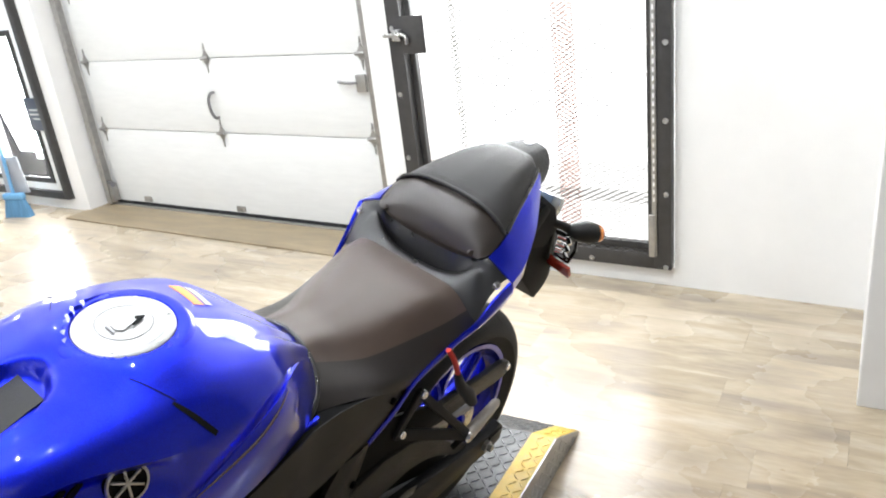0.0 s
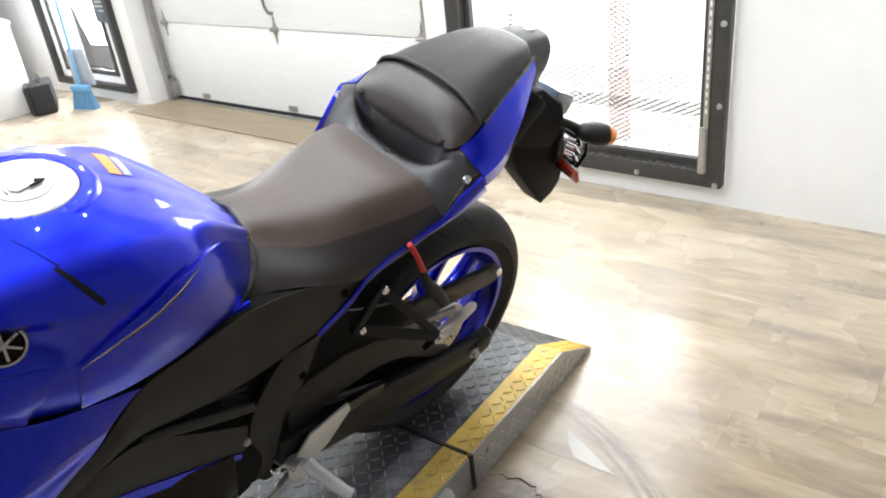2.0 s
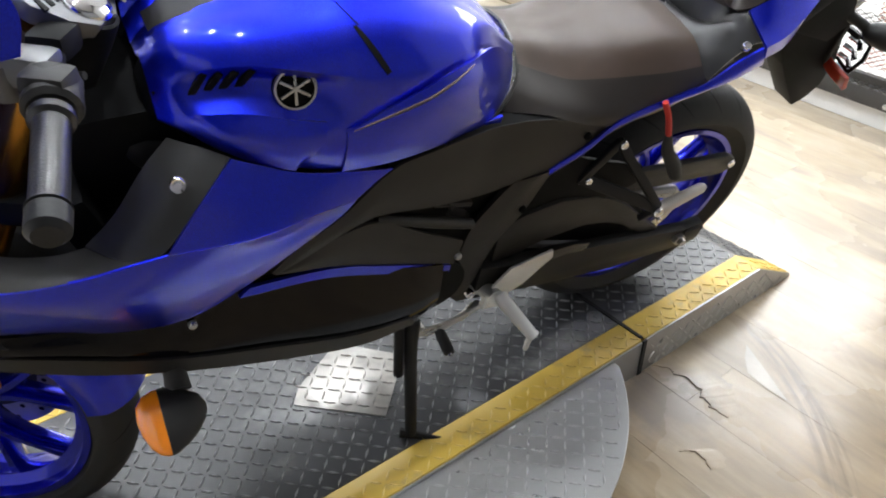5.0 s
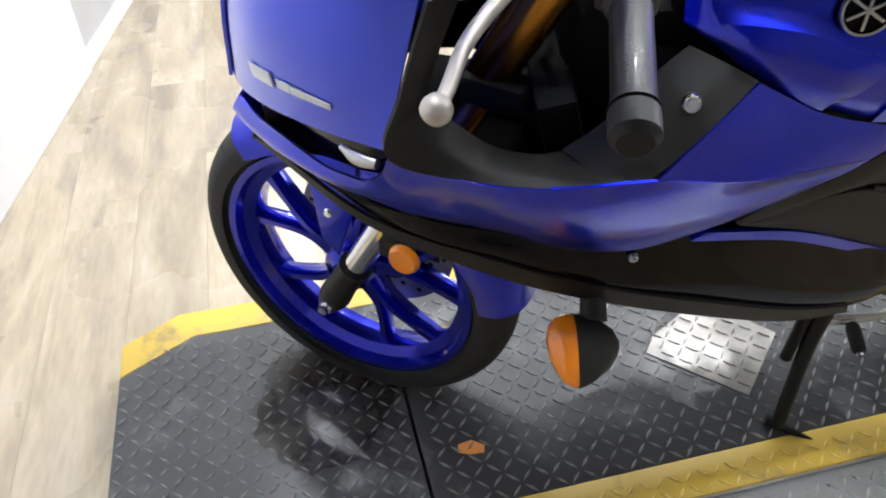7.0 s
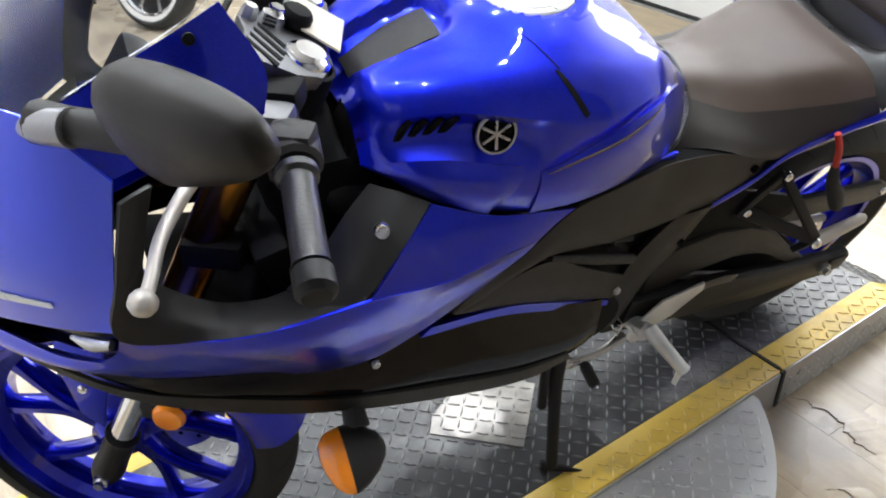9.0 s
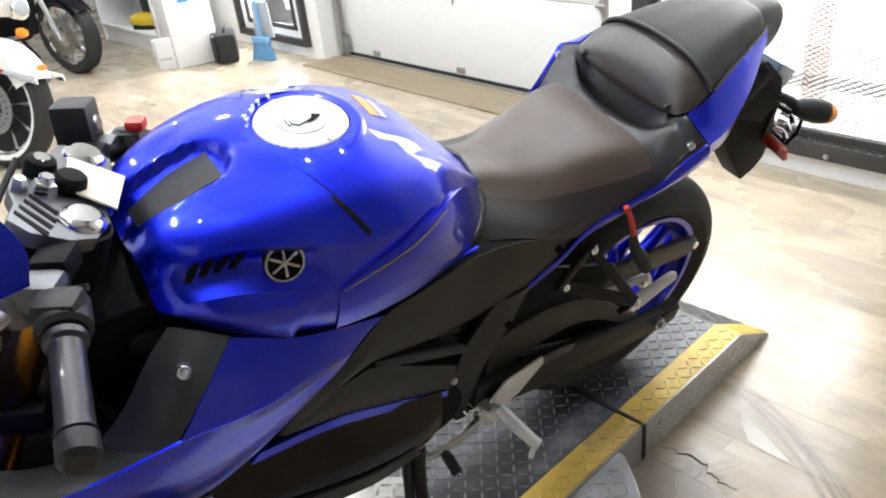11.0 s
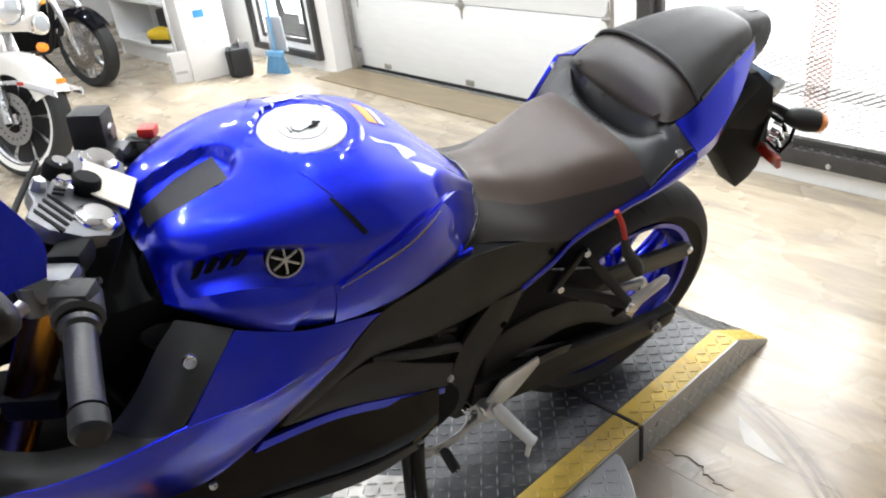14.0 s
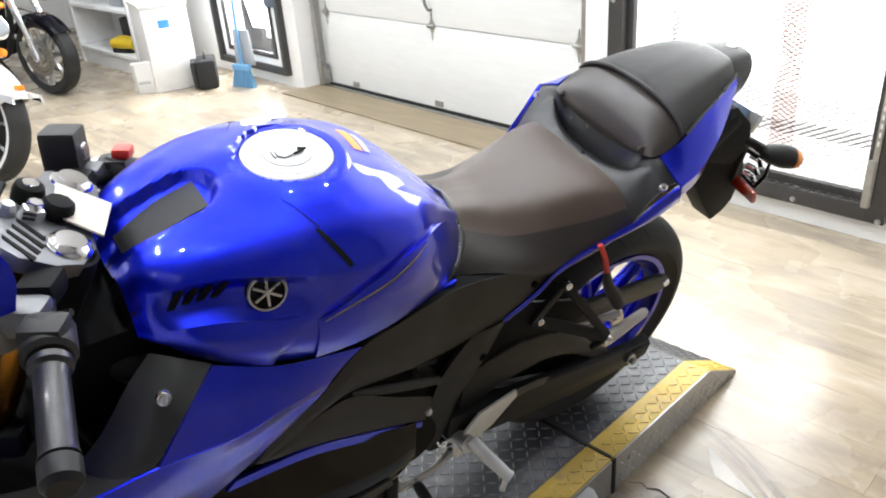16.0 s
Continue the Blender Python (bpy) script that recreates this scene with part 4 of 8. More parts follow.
# front fork: gold upper tubes, bright sliders, black lowers
AX = Vector((1.38, 0, 0.293))
for s in (1, -1):
    b = AX + Vector((-0.012, s * 0.098, 0.0))
    low = part("fork_lower", front(tube([b + AXIS * -0.035, b + AXIS * 0.0, b + AXIS * 0.04, b + AXIS * 0.085, b + AXIS * 0.10], [0.015, 0.026, 0.024, 0.024, 0.027], 18)), M_BLACKMETAL, bike, "black fork lower")
    part("fork_slider", front(tube([b + AXIS * 0.095, b + AXIS * 0.36], 0.0205, 18, smooth_path=False)), M_CHROME, low, "bright fork tube")
    part("fork_upper", front(tube([b + AXIS * 0.33, b + AXIS * 0.35, b + AXIS * 0.60, b + AXIS * 0.76], [0.029, 0.027, 0.027, 0.026], 18, smooth_path=False)), M_GOLD, low, "gold anodised fork leg")
    part("axle_nut", front(join(tube([AX + Vector((-0.012, s * 0.09, 0)), AX + Vector((-0.012, s * 0.128, 0))], 0.013, 6), tube([AX + Vector((-0.012, s * 0.12, 0)), AX + Vector((-0.012, s * 0.137, 0))], 0.008, 12))), M_CHROME, low, "bright axle nut")
    part("fork_reflector", front(lathe([(0, 0.008), (0.020, 0.006), (0.024, 0.0), (0.024, -0.004)], 24, Matrix.Translation((1.228, s * 0.132, 0.472)))), M_ORANGE, low, "round orange side reflector")
    part("reflector_bracket", front(box(0.05, 0.02, 0.03, 1.245, s * 0.118, 0.474, 0.004)), M_BLACKMETAL, low)
part("lower_clamp", front(box(0.075, 0.26, 0.035, *(AX + AXIS * 0.52 + Vector((-0.03, 0, 0))), 0.008)), M_DARK, bike)
part("axle", front(tube([AX + Vector((-0.006, -0.11, 0)), AX + Vector((-0.006, 0.11, 0))], 0.011, 12)), M_STEEL, bike)

# front mudguard
def guard_row(a, r):
    return [(1.38 + (r - d) * math.cos(a), y, 0.293 + (r - d) * math.sin(a)) for y, d in ((0.0, 0), (0.04, 0.006), (0.068, 0.03), (0.072, 0.065))]


rows = [guard_row(radians(a), 0.312 + 0.008 * (a > 150)) for a in (52, 75, 100, 125, 145, 158, 168)]
half = surface(rows, 4)
full = np.concatenate([half[:, ::-1] * np.array([1, -1, 1]), half[:, 1:]], 1)
mg = part("front_mudguard", front(shell(full, 0.003, (0, 0, 1))), M_BLUE, bike, "blue front mudguard")
for s in (1, -1):
    part("mudguard_stay", front(prism([(1.33, 0.56), (1.40, 0.56), (1.41, 0.50), (1.395, 0.40), (1.365, 0.37), (1.345, 0.45)], s * 0.076, s * 0.082, 0.0015)), M_BLUE, mg, "blue mudguard stay")
    for x, z in ((1.385, 0.50), (1.38, 0.455)):
        part("stay_bolt", front(bolt_bm((x, s * 0.082, z), (0, s, 0), 0.008)), M_CHROME, mg)
cal = part("brake_caliper", front(box(0.05, 0.05, 0.12, 1.27, -0.085, 0.33, 0.01)), M_BLACKMETAL, bike, "black front caliper")

# ---- tank ----
SETOUT["on"] = True


def half_set(h):
    """A half cross-section grid, brought from the datum with its crown kept on the centre plane."""
    d = np.array(DATUM)
    g = h @ d[:3, :3].T + d[:3, 3]
    edge = h[:, -1:, 1]
    g[..., 1] -= g[:, :1, 1] * (1 - np.clip(h[..., 1] / edge, 0, 1))
    g[:, 0, 1] = 0
    return g


YC = -0.015  # the body's own middle against the wheels' datum
# station, crown, then top edge, shoulder crease, flank crease and skirt as (half width, z)
TANK = np.array([
    (0.468, 0.838, 0.034, 0.834, 0.060, 0.822, 0.072, 0.806, 0.092, 0.782),
    (0.520, 0.888, 0.048, 0.885, 0.085, 0.870, 0.098, 0.846, 0.120, 0.788),
    (0.560, 0.926, 0.062, 0.922, 0.110, 0.906, 0.122, 0.884, 0.140, 0.793),
    (0.610, 0.964, 0.078, 0.959, 0.143, 0.932, 0.152, 0.908, 0.158, 0.796),
    (0.680, 0.992, 0.094, 0.985, 0.170, 0.938, 0.180, 0.905, 0.178, 0.797),
    (0.750, 1.003, 0.104, 0.997, 0.179, 0.941, 0.187, 0.892, 0.184, 0.800),
    (0.800, 1.002, 0.100, 1.000, 0.177, 0.950, 0.187, 0.882, 0.184, 0.806),
    (0.850, 0.996, 0.088, 0.996, 0.163, 0.958, 0.184, 0.888, 0.181, 0.820),
    (0.900, 0.984, 0.074, 0.987, 0.143, 0.960, 0.177, 0.903, 0.174, 0.842),
    (0.950, 0.964, 0.062, 0.971, 0.123, 0.950, 0.160, 0.905, 0.156, 0.868),
    (0.985, 0.946, 0.054, 0.954, 0.107, 0.933, 0.136, 0.898, 0.134, 0.880),
    (1.005, 0.926, 0.046, 0.934, 0.098, 0.910, 0.113, 0.893, 0.112, 0.884),
])
SPANS = (14, 12, 10, 10)


def tank_grid():
    """One side of the tank cover, with crisp creases along the shoulder and the flank and a hollow round the badge."""
    rows = []
    for r in cr(TANK, 8):
        x = r[0]
        pts = [np.array((0.0, r[1]))] + [np.array((r[2 + 2 * k], r[3 + 2 * k])) for k in range(4)]
        hollow = 0.021 * math.exp(-((x - 0.885) / 0.085) ** 6)
        sec = []
        for k, bulge in enumerate((0.004, 0.009, 0.002 - hollow, 0.005)):
            d = (pts[k + 1] - pts[k]) / (np.linalg.norm(pts[k + 1] - pts[k]) + 1e-9)
            nrm = np.array((-d[1], d[0]))
            nrm = nrm if nrm[0] + nrm[1] > 0 else -nrm
            shape = (lambda f: math.sin(math.pi * f)) if k != 2 else (lambda f: min(1, 4.5 * f, 2.2 * (1 - f)))
            sec += [pts[k] + (pts[k + 1] - pts[k]) * j / SPANS[k] + nrm * bulge * shape(j / SPANS[k]) for j in range(SPANS[k])]
        sec.append(pts[-1])
        rows.append([(x, max(0, p[0]), p[1]) for p in sec])
    return np.array(rows)


half = tank_grid()
# low plateau that carries the filler cap
reach = np.hypot(half[..., 0] - 0.747, half[..., 1])
half[..., 2] += 0.010 * np.exp(-((reach / 0.100) ** 6)) - 0.011 * (reach < 0.068)
CROWN = half[:, 0].copy()
# the round-ended recess in the crown for the breather vent, ahead of the filler cap
gap = np.hypot(np.minimum(0, half[..., 0] - 0.896), half[..., 1]) - 0.043
half[..., 2] -= 0.016 * np.clip((0.004 - gap) / 0.009, 0, 1)
full = np.concatenate([half[:, ::-1] * np.array([1, -1, 1]), half[:, 1:]], 1)
full[..., 1] += YC
SETOUT["on"] = False
tank = part("fuel_tank", shell(full, 0.004, (0, 0, 1)), M_BLUE, bike, "glossy metallic blue tank cover")


def on_tank(x, col, s=1, lift=0.0015):
    """A place and normal on the tank cover at a station, a share of the way round from the crown (a column, with fractions)."""
    i = int(np.clip(np.argmin(abs(half[:, 0, 0] - x)), 1, half.shape[0] - 2))
    f = (x - half[i, 0, 0]) / (half[i + 1, 0, 0] - half[i, 0, 0])
    j = int(np.clip(col, 1, half.shape[1] - 2))
    g = col - j
    p = half[i, j] + (half[i + 1, j] - half[i, j]) * f + (half[i, j + 1] - half[i, j]) * g
    u, v = Vector(half[i + 1, j] - half[i - 1, j]), Vector(half[i, j + 1] - half[i, j - 1])
    n = u.cross(v).normalized()
    n = n if n.y + n.z > 0 else -n
    q = Vector(p) + n * lift
    return Vector((q.x, YC + s * q.y, q.z)), Vector((n.x, s * n.y, n.z))


def ribbon(path, width, mat, parent, name, label="", lift=0.0009, s=1):
    """A narrow band laid on the tank cover along (station, column) points, with a width at each."""
    verts, faces = [], []
    pts = [on_tank(x, c, s, lift) for x, c in path]
    for i, (p, n) in enumerate(pts):
        d = (pts[min(i + 1, len(pts) - 1)][0] - pts[max(i - 1, 0)][0]).normalized()
        t = d.cross(n).normalized() * width[i] / 2
        verts += [p + t, p - t, p - t - n * 0.003, p + t - n * 0.003]
        if i:
            k = 4 * i
            faces += [(k - 4, k - 3, k + 1, k), (k - 3, k - 2, k + 2, k + 1), (k - 1, k - 4, k, k + 3)]
    bm = raw(verts, faces)
    bmesh.ops.recalc_face_normals(bm, faces=bm.faces)
    return part(name, bm, mat, parent, label, False)


vent = [[(x, YC + y, float(np.interp(x, CROWN[:, 0], CROWN[:, 2])) - 0.0090 - 0.0005 * (abs(y) > 0.02)) for y in (-0.029, -0.012, 0.012, 0.029)] for x in (0.872, 0.895, 0.920, 0.945, 0.965, 0.985)]
part("vent_cover", shell(np.array(vent), 0.004, (0, 0, 1)), M_PLASTIC, tank, "black crown vent cover")
for s in (1, -1):
    part("tank_nose_pad", prism([(0.975, 0.915), (1.000, 0.920), (1.02, 0.88), (1.01, 0.84), (0.965, 0.84)], YC + s * 0.030, YC + s * 0.105, 0.008), M_DARK, tank, "black trim under the tank nose")
# filler cap
cp, cn = Vector((0.747, YC, 1.0052)), Vector((-0.03, 0, 0.9995))
CAPM = Matrix.Translation(cp) @ cn.to_track_quat("Y", "X").to_matrix().to_4x4()
part("cap_ring", lathe([(0.064, -0.001), (0.0655, 0.0026), (0.071, 0.0024), (0.079, 0.0018), (0.085, -0.0010), (0.088, -0.006)], 64, CAPM), M_BLUE, tank)
cap = part("filler_cap", lathe([(0, 0.0065), (0.034, 0.0065), (0.0355, 0.0050), (0.037, 0.0062), (0.052, 0.0062), (0.0535, 0.0050), (0.060, 0.0048), (0.0635, 0.002), (0.064, -0.006)], 64, CAPM), M_CAP, tank, "satin silver round filler cap")
part("key_flap", prism([(-0.020, -0.006), (-0.012, -0.013), (0.016, -0.010), (0.020, 0.0), (0.014, 0.011), (-0.014, 0.012)], 0.0060, 0.0095, 0.0015, CAPM @ pose(0, 0, 0, 0, 25, 0)), M_CAP, cap, "satin key flap")
part("cap_slot", box(0.022, 0.002, 0.0035, -0.010, 0.0096, -0.014, 0.0006, CAPM @ pose(0, 0, 0, 0, 20, 0)), M_DARK, cap)
part("cap_slot", box(0.003, 0.002, 0.018, 0.022, 0.0086, -0.004, 0.0006, CAPM), M_GREYMETAL, cap)
part("cap_slot", box(0.010, 0.002, 0.006, -0.018, 0.0096, 0.004, 0.0006, CAPM @ pose(0, 0, 0, 0, -30, 0)), M_DARK, cap)
for k in range(6):
    a = k * math.pi / 3 + 0.3
    part("cap_bolt", bolt_bm(CAPM @ Vector((0.0570 * math.cos(a), 0.005, 0.0570 * math.sin(a))), cn, 0.0030, 0.0012), M_ALU, cap)

C1, C2, C3 = SPANS[0], SPANS[0] + SPANS[1], SPANS[0] + SPANS[1] + SPANS[2]
for s in (1, -1):
    # round flank badge: a plain ring with three crossed bars
    p, n = on_tank(0.852, C2 + 3.6, s, 0.004)
    n = Vector((0.12, s * 0.93, 0.34)).normalized()
    B = Matrix.Translation(p) @ n.to_track_quat("Y", "Z").to_matrix().to_4x4()
    badge = part("flank_badge", lathe([(0, 0.001), (0.0215, 0.001), (0.022, 0.004), (0.0248, 0.004), (0.0262, 0.0), (0.0262, -0.014)], 40, B), M_DARK, bike, "round silver and black badge")
    part("badge_ring", lathe([(0.0218, 0.002), (0.0224, 0.0048), (0.0248, 0.0048), (0.0262, 0.002)], 40, B), M_STEEL, badge, "silver ring")
    for k in range(3):
        part("badge_bar", box(0.0400, 0.003, 0.0034, 0, 0.003, 0, 0.0008, B @ pose(0, 0, 0, 0, 90 + 60 * k, 0)), M_STEEL, badge)
    # slanted vents ahead of the badge
    for k in range(4):
        q, nn = on_tank(0.958 - 0.0170 * k, C2 + 2.7 - 0.1 * k, s, 0.0005)
        V = Matrix.Translation(q) @ nn.to_track_quat("Y", "Z").to_matrix().to_4x4() @ pose(0, 0, 0, 0, -s * 34, 0)
        part("flank_vent", box(0.0085, 0.008, 0.040, 0, 0, 0, 0.0015, V), M_DARK, tank, "black slanted vent slot")
    # raised lower flank panel with a crisp upper edge
    flank = [[on_tank(x, C3 + c, s, l)[0] for x, l in ((0.975, 0.001), (0.945, 0.007), (0.905, 0.009), (0.865, 0.009), (x_end, 0.003))]
             for c, l_, x_end in ((-1.0, 0, 0.822), (1.6, 0, 0.826), (5, 0, 0.840), (9.2, 0, 0.862))]
    part("flank_panel", shell(surface(flank, 5), 0.005, (0, s, 0.3)), M_BLUE, tank, "blue lower flank panel")
    # knee cover behind it, with a sharp upper crease that starts as a point
    KNEE = [[(0.800, 0.188, 0.878), (0.744, 0.189, 0.893), (0.680, 0.184, 0.905), (0.620, 0.160, 0.918), (0.550, 0.118, 0.900), (0.490, 0.084, 0.838)],
            [(0.798, 0.193, 0.862), (0.740, 0.193, 0.872), (0.675, 0.188, 0.878), (0.612, 0.168, 0.884), (0.545, 0.130, 0.866), (0.495, 0.096, 0.822)],
            [(0.800, 0.193, 0.832), (0.735, 0.192, 0.832), (0.665, 0.182, 0.830), (0.602, 0.166, 0.828), (0.545, 0.140, 0.820), (0.508, 0.114, 0.806)],
            [(0.802, 0.189, 0.806), (0.733, 0.188, 0.800), (0.660, 0.177, 0.796), (0.598, 0.160, 0.792), (0.555, 0.146, 0.786), (0.530, 0.130, 0.786)]]
    part("knee_cover", shell(surface([[(x, YC + s * w, z) for x, w, z in r] for r in KNEE], 5), 0.005, (0, s, 0.3)), M_BLUE, bike, "blue knee cover with a sharp crease")
    SPEAR = [(0.792, 0.192, 0.879, 0.001), (0.766, 0.193, 0.887, 0.005), (0.730, 0.193, 0.896, 0.010), (0.690, 0.190, 0.905, 0.013), (0.650, 0.179, 0.914, 0.011), (0.615, 0.162, 0.920, 0.004)]
    part("knee_slot", shell(surface([[(x, YC + q * (w + 0.0015 - 0.35 * h), z + h) for x, w, z, h in SPEAR] for q in (s,)] + [[(x, YC + s * (w + 0.0025), z) for x, w, z, h in SPEAR]], 4), 0.003, (0, s, 0.3)), M_BLUE, bike, "deep blue pointed slot over the knee cover")
    # The lip's colour paints in the brown reflection along this edge.
    part("knee_lip", tube([(x, YC + s * (w + 0.003), z - 0.001) for x, w, z, h in SPEAR], [0.0008, 0.0016, 0.0022, 0.0024, 0.0022, 0.001], 8), M_LIPREFLECT, bike, "lip under the slot, coloured with a brown reflection")
    part("knee_hook", shell(surface([[(0.640, YC + s * 0.170, 0.795), (0.585, YC + s * 0.153, 0.792), (0.530, YC + s * 0.146, 0.793)], [(0.640, YC + s * 0.171, 0.780), (0.585, YC + s * 0.154, 0.776), (0.535, YC + s * 0.148, 0.780)]], 4), 0.005, (0, s, 0.1)), M_BLUE, bike, "blue lip under the seat nose")
    # groove between the front cover and the tank: a hairline that widens down the shoulder
    ribbon([(0.797 - 0.004 * k, C1 - 2 + k * 0.9) for k in range(8)], [0.0016] * 8, M_DARK, tank, "cover_seam", "", 0.0006, s)
    ribbon([(0.774 - 0.0044 * k, C1 + 4.4 + k * 1.05) for k in range(8)], [0.004, 0.006, 0.007, 0.0075, 0.008, 0.008, 0.008, 0.007], M_DARK, tank, "cover_groove", "dark groove down the shoulder", 0.0008, s)
# warning sticker across the crown behind the filler cap
ribbon([(0.630 - 0.0006 * c, c) for c in (1.0, 3.5, 6.0, 8.5, 11.0, 12.8)], [0.017] * 6, M_DECALO, tank, "warning_sticker", "orange warning sticker", 0.0012, -1)
ribbon([(0.614 - 0.0006 * c, c) for c in (1.0, 3.5, 6.0, 8.5, 11.0, 12.0)], [0.011] * 6, M_DECALG, tank, "sticker_band", "grey sticker band", 0.0012, -1)
SETOUT["on"] = True

# ---- seats and tail ----
def net(rows, s):
    """A net of (station, half width, height) laid on one side of the body."""
    return [[(x, YC + s * w, z) for x, w, z in row] for row in rows]


def both(name, rows, mat, parent, label="", thick=0.004, n=5, sides=(1, -1), out=(0, 1, 0.3)):
    """A body panel built once and laid on both sides, about the body's middle."""
    return [part(name, shell(surface(net(rows, s), n), thick, (out[0], out[1] * s, out[2])), mat, parent, label) for s in sides]


def across(rows, n=5):
    """A panel that runs from side to side: rows of (station, half width, height) from the middle outwards."""
    h = surface([[(x, w, z) for x, w, z in r] for r in rows], n)
    g = np.concatenate([h[:, ::-1] * np.array([1, -1, 1]), h[:, 1:]], 1)
    g[..., 1] += YC
    return g


SETOUT["on"] = False
SEAT = [  # station, crown, then crown edge, crease, flank, lower edge as (half width, z)
    (0.545, 0.850, 0.034, 0.848, 0.066, 0.838, 0.104, 0.812, 0.122, 0.784),
    (0.490, 0.846, 0.036, 0.844, 0.070, 0.828, 0.112, 0.804, 0.138, 0.782),
    (0.440, 0.838, 0.042, 0.834, 0.080, 0.808, 0.126, 0.788, 0.148, 0.771),
    (0.380, 0.827, 0.052, 0.820, 0.098, 0.790, 0.140, 0.766, 0.154, 0.745),
    (0.320, 0.831, 0.068, 0.824, 0.116, 0.792, 0.152, 0.752, 0.158, 0.726),
    (0.270, 0.839, 0.084, 0.835, 0.129, 0.796, 0.158, 0.750, 0.160, 0.726),
    (0.215, 0.847, 0.100, 0.843, 0.142, 0.800, 0.163, 0.758, 0.162, 0.738),
    (0.163, 0.846, 0.106, 0.840, 0.150, 0.806, 0.170, 0.785, 0.168, 0.770),
]


def seat_rows(lo, hi):
    t = cr(np.array(SEAT), 6)
    out = []
    for r in t:
        ring = np.array([(r[0], 0, r[1])] + [(r[0], r[2 + 2 * k], r[3 + 2 * k]) for k in range(4)])
        f = np.clip((r[0] - 0.163) / 0.1, 0, 1)
        ring[:, 0] -= (1 - f) * 0.012 * (ring[:, 1] / 0.168) ** 2
        out.append(cr(ring, 6)[lo * 6:hi * 6 + 1])
    return np.array(out)


def whole(h):
    g = np.concatenate([h[:, ::-1] * np.array([1, -1, 1]), h[:, 1:]], 1)
    g[..., 1] += YC
    return g


seat = part("rider_seat", shell(whole(seat_rows(0, 2)), 0.012, (0, 0, 1)), M_SHEENVINYL, bike, "black vinyl rider seat, brown light sheen in its colour")
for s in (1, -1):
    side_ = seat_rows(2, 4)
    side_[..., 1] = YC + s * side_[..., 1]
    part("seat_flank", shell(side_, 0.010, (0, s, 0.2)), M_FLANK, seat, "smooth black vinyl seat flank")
    part("seat_piping", tube([(0.466, YC, 0.845), (0.470, YC + s * 0.034, 0.840), (0.476, YC + s * 0.062, 0.828), (0.486, YC + s * 0.092, 0.812), (0.524, YC + s * 0.126, 0.794), (0.575, YC + s * 0.146, 0.778)], [0.005, 0.006, 0.007, 0.007, 0.006, 0.003], 8), M_SATIN, seat, "grey edge of the seat nose")

# cowl between the seats: side wings, a ridge and the dish under the pillion seat
COVER = [[(0.1645, 0, 0.833), (0.163, 0.050, 0.832), (0.160, 0.095, 0.826), (0.157, 0.130, 0.812), (0.154, 0.152, 0.801), (0.150, 0.171, 0.790)],
         [(0.146, 0, 0.837), (0.145, 0.050, 0.838), (0.142, 0.095, 0.838), (0.139, 0.130, 0.832), (0.138, 0.152, 0.824), (0.134, 0.172, 0.815)],
         [(0.126, 0, 0.832), (0.124, 0.050, 0.834), (0.117, 0.095, 0.846), (0.112, 0.128, 0.866), (0.118, 0.152, 0.848), (0.118, 0.174, 0.836)],
         [(0.114, 0, 0.802), (0.113, 0.048, 0.806), (0.106, 0.090, 0.822), (0.104, 0.124, 0.868), (0.104, 0.150, 0.868), (0.102, 0.178, 0.853)],
         [(0.106, 0, 0.818), (0.105, 0.046, 0.822), (0.099, 0.088, 0.840), (0.097, 0.124, 0.882), (0.096, 0.148, 0.882), (0.093, 0.182, 0.862)],
         [(0.092, 0, 0.868), (0.090, 0.046, 0.870), (0.082, 0.088, 0.878), (0.080, 0.126, 0.891), (0.086, 0.146, 0.890), (0.084, 0.186, 0.866)]]
cov = part("seat_cowl", shell(across(COVER, 5), 0.005, (0, 0, 1)), M_SATIN, bike, "satin black cowl between the seats")
for s in (1, -1):
    part("cowl_bolt", bolt_bm((0.1055, YC + s * 0.1755, 0.8545), (0.3, s * 0.5, 0.8), 0.0080, 0.005), M_CHROME, cov, "bright cowl bolt")

# pillion seat: a smooth brown-sheened roll in front, then a flat textured pad behind the seam
ROLL = [(0.105, 0.868, 0.060, 0.871, 0.098, 0.879, 0.110, 0.884),
        (0.106, 0.890, 0.063, 0.889, 0.106, 0.889, 0.122, 0.888),
        (0.098, 0.921, 0.068, 0.915, 0.114, 0.902, 0.132, 0.892),
        (0.078, 0.944, 0.072, 0.937, 0.118, 0.917, 0.138, 0.899),
        (0.052, 0.957, 0.074, 0.950, 0.118, 0.931, 0.138, 0.914),
        (0.036, 0.959, 0.074, 0.952, 0.116, 0.936, 0.134, 0.921)]
PAD = [(0.040, 0.967, 0.072, 0.961, 0.114, 0.942, 0.135, 0.920),
       (0.022, 0.974, 0.071, 0.967, 0.109, 0.949, 0.128, 0.927),
       (-0.030, 0.984, 0.068, 0.977, 0.098, 0.961, 0.114, 0.940),
       (-0.100, 0.991, 0.058, 0.986, 0.080, 0.972, 0.092, 0.952),
       (-0.160, 0.989, 0.045, 0.985, 0.062, 0.974, 0.072, 0.958),
       (-0.188, 0.981, 0.030, 0.979, 0.044, 0.972, 0.056, 0.960)]


def loft(table, n=5):
    return across([[(r[0], 0, r[1])] + [(r[0], r[2 + 2 * k], r[3 + 2 * k]) for k in range(3)] for r in table], n)


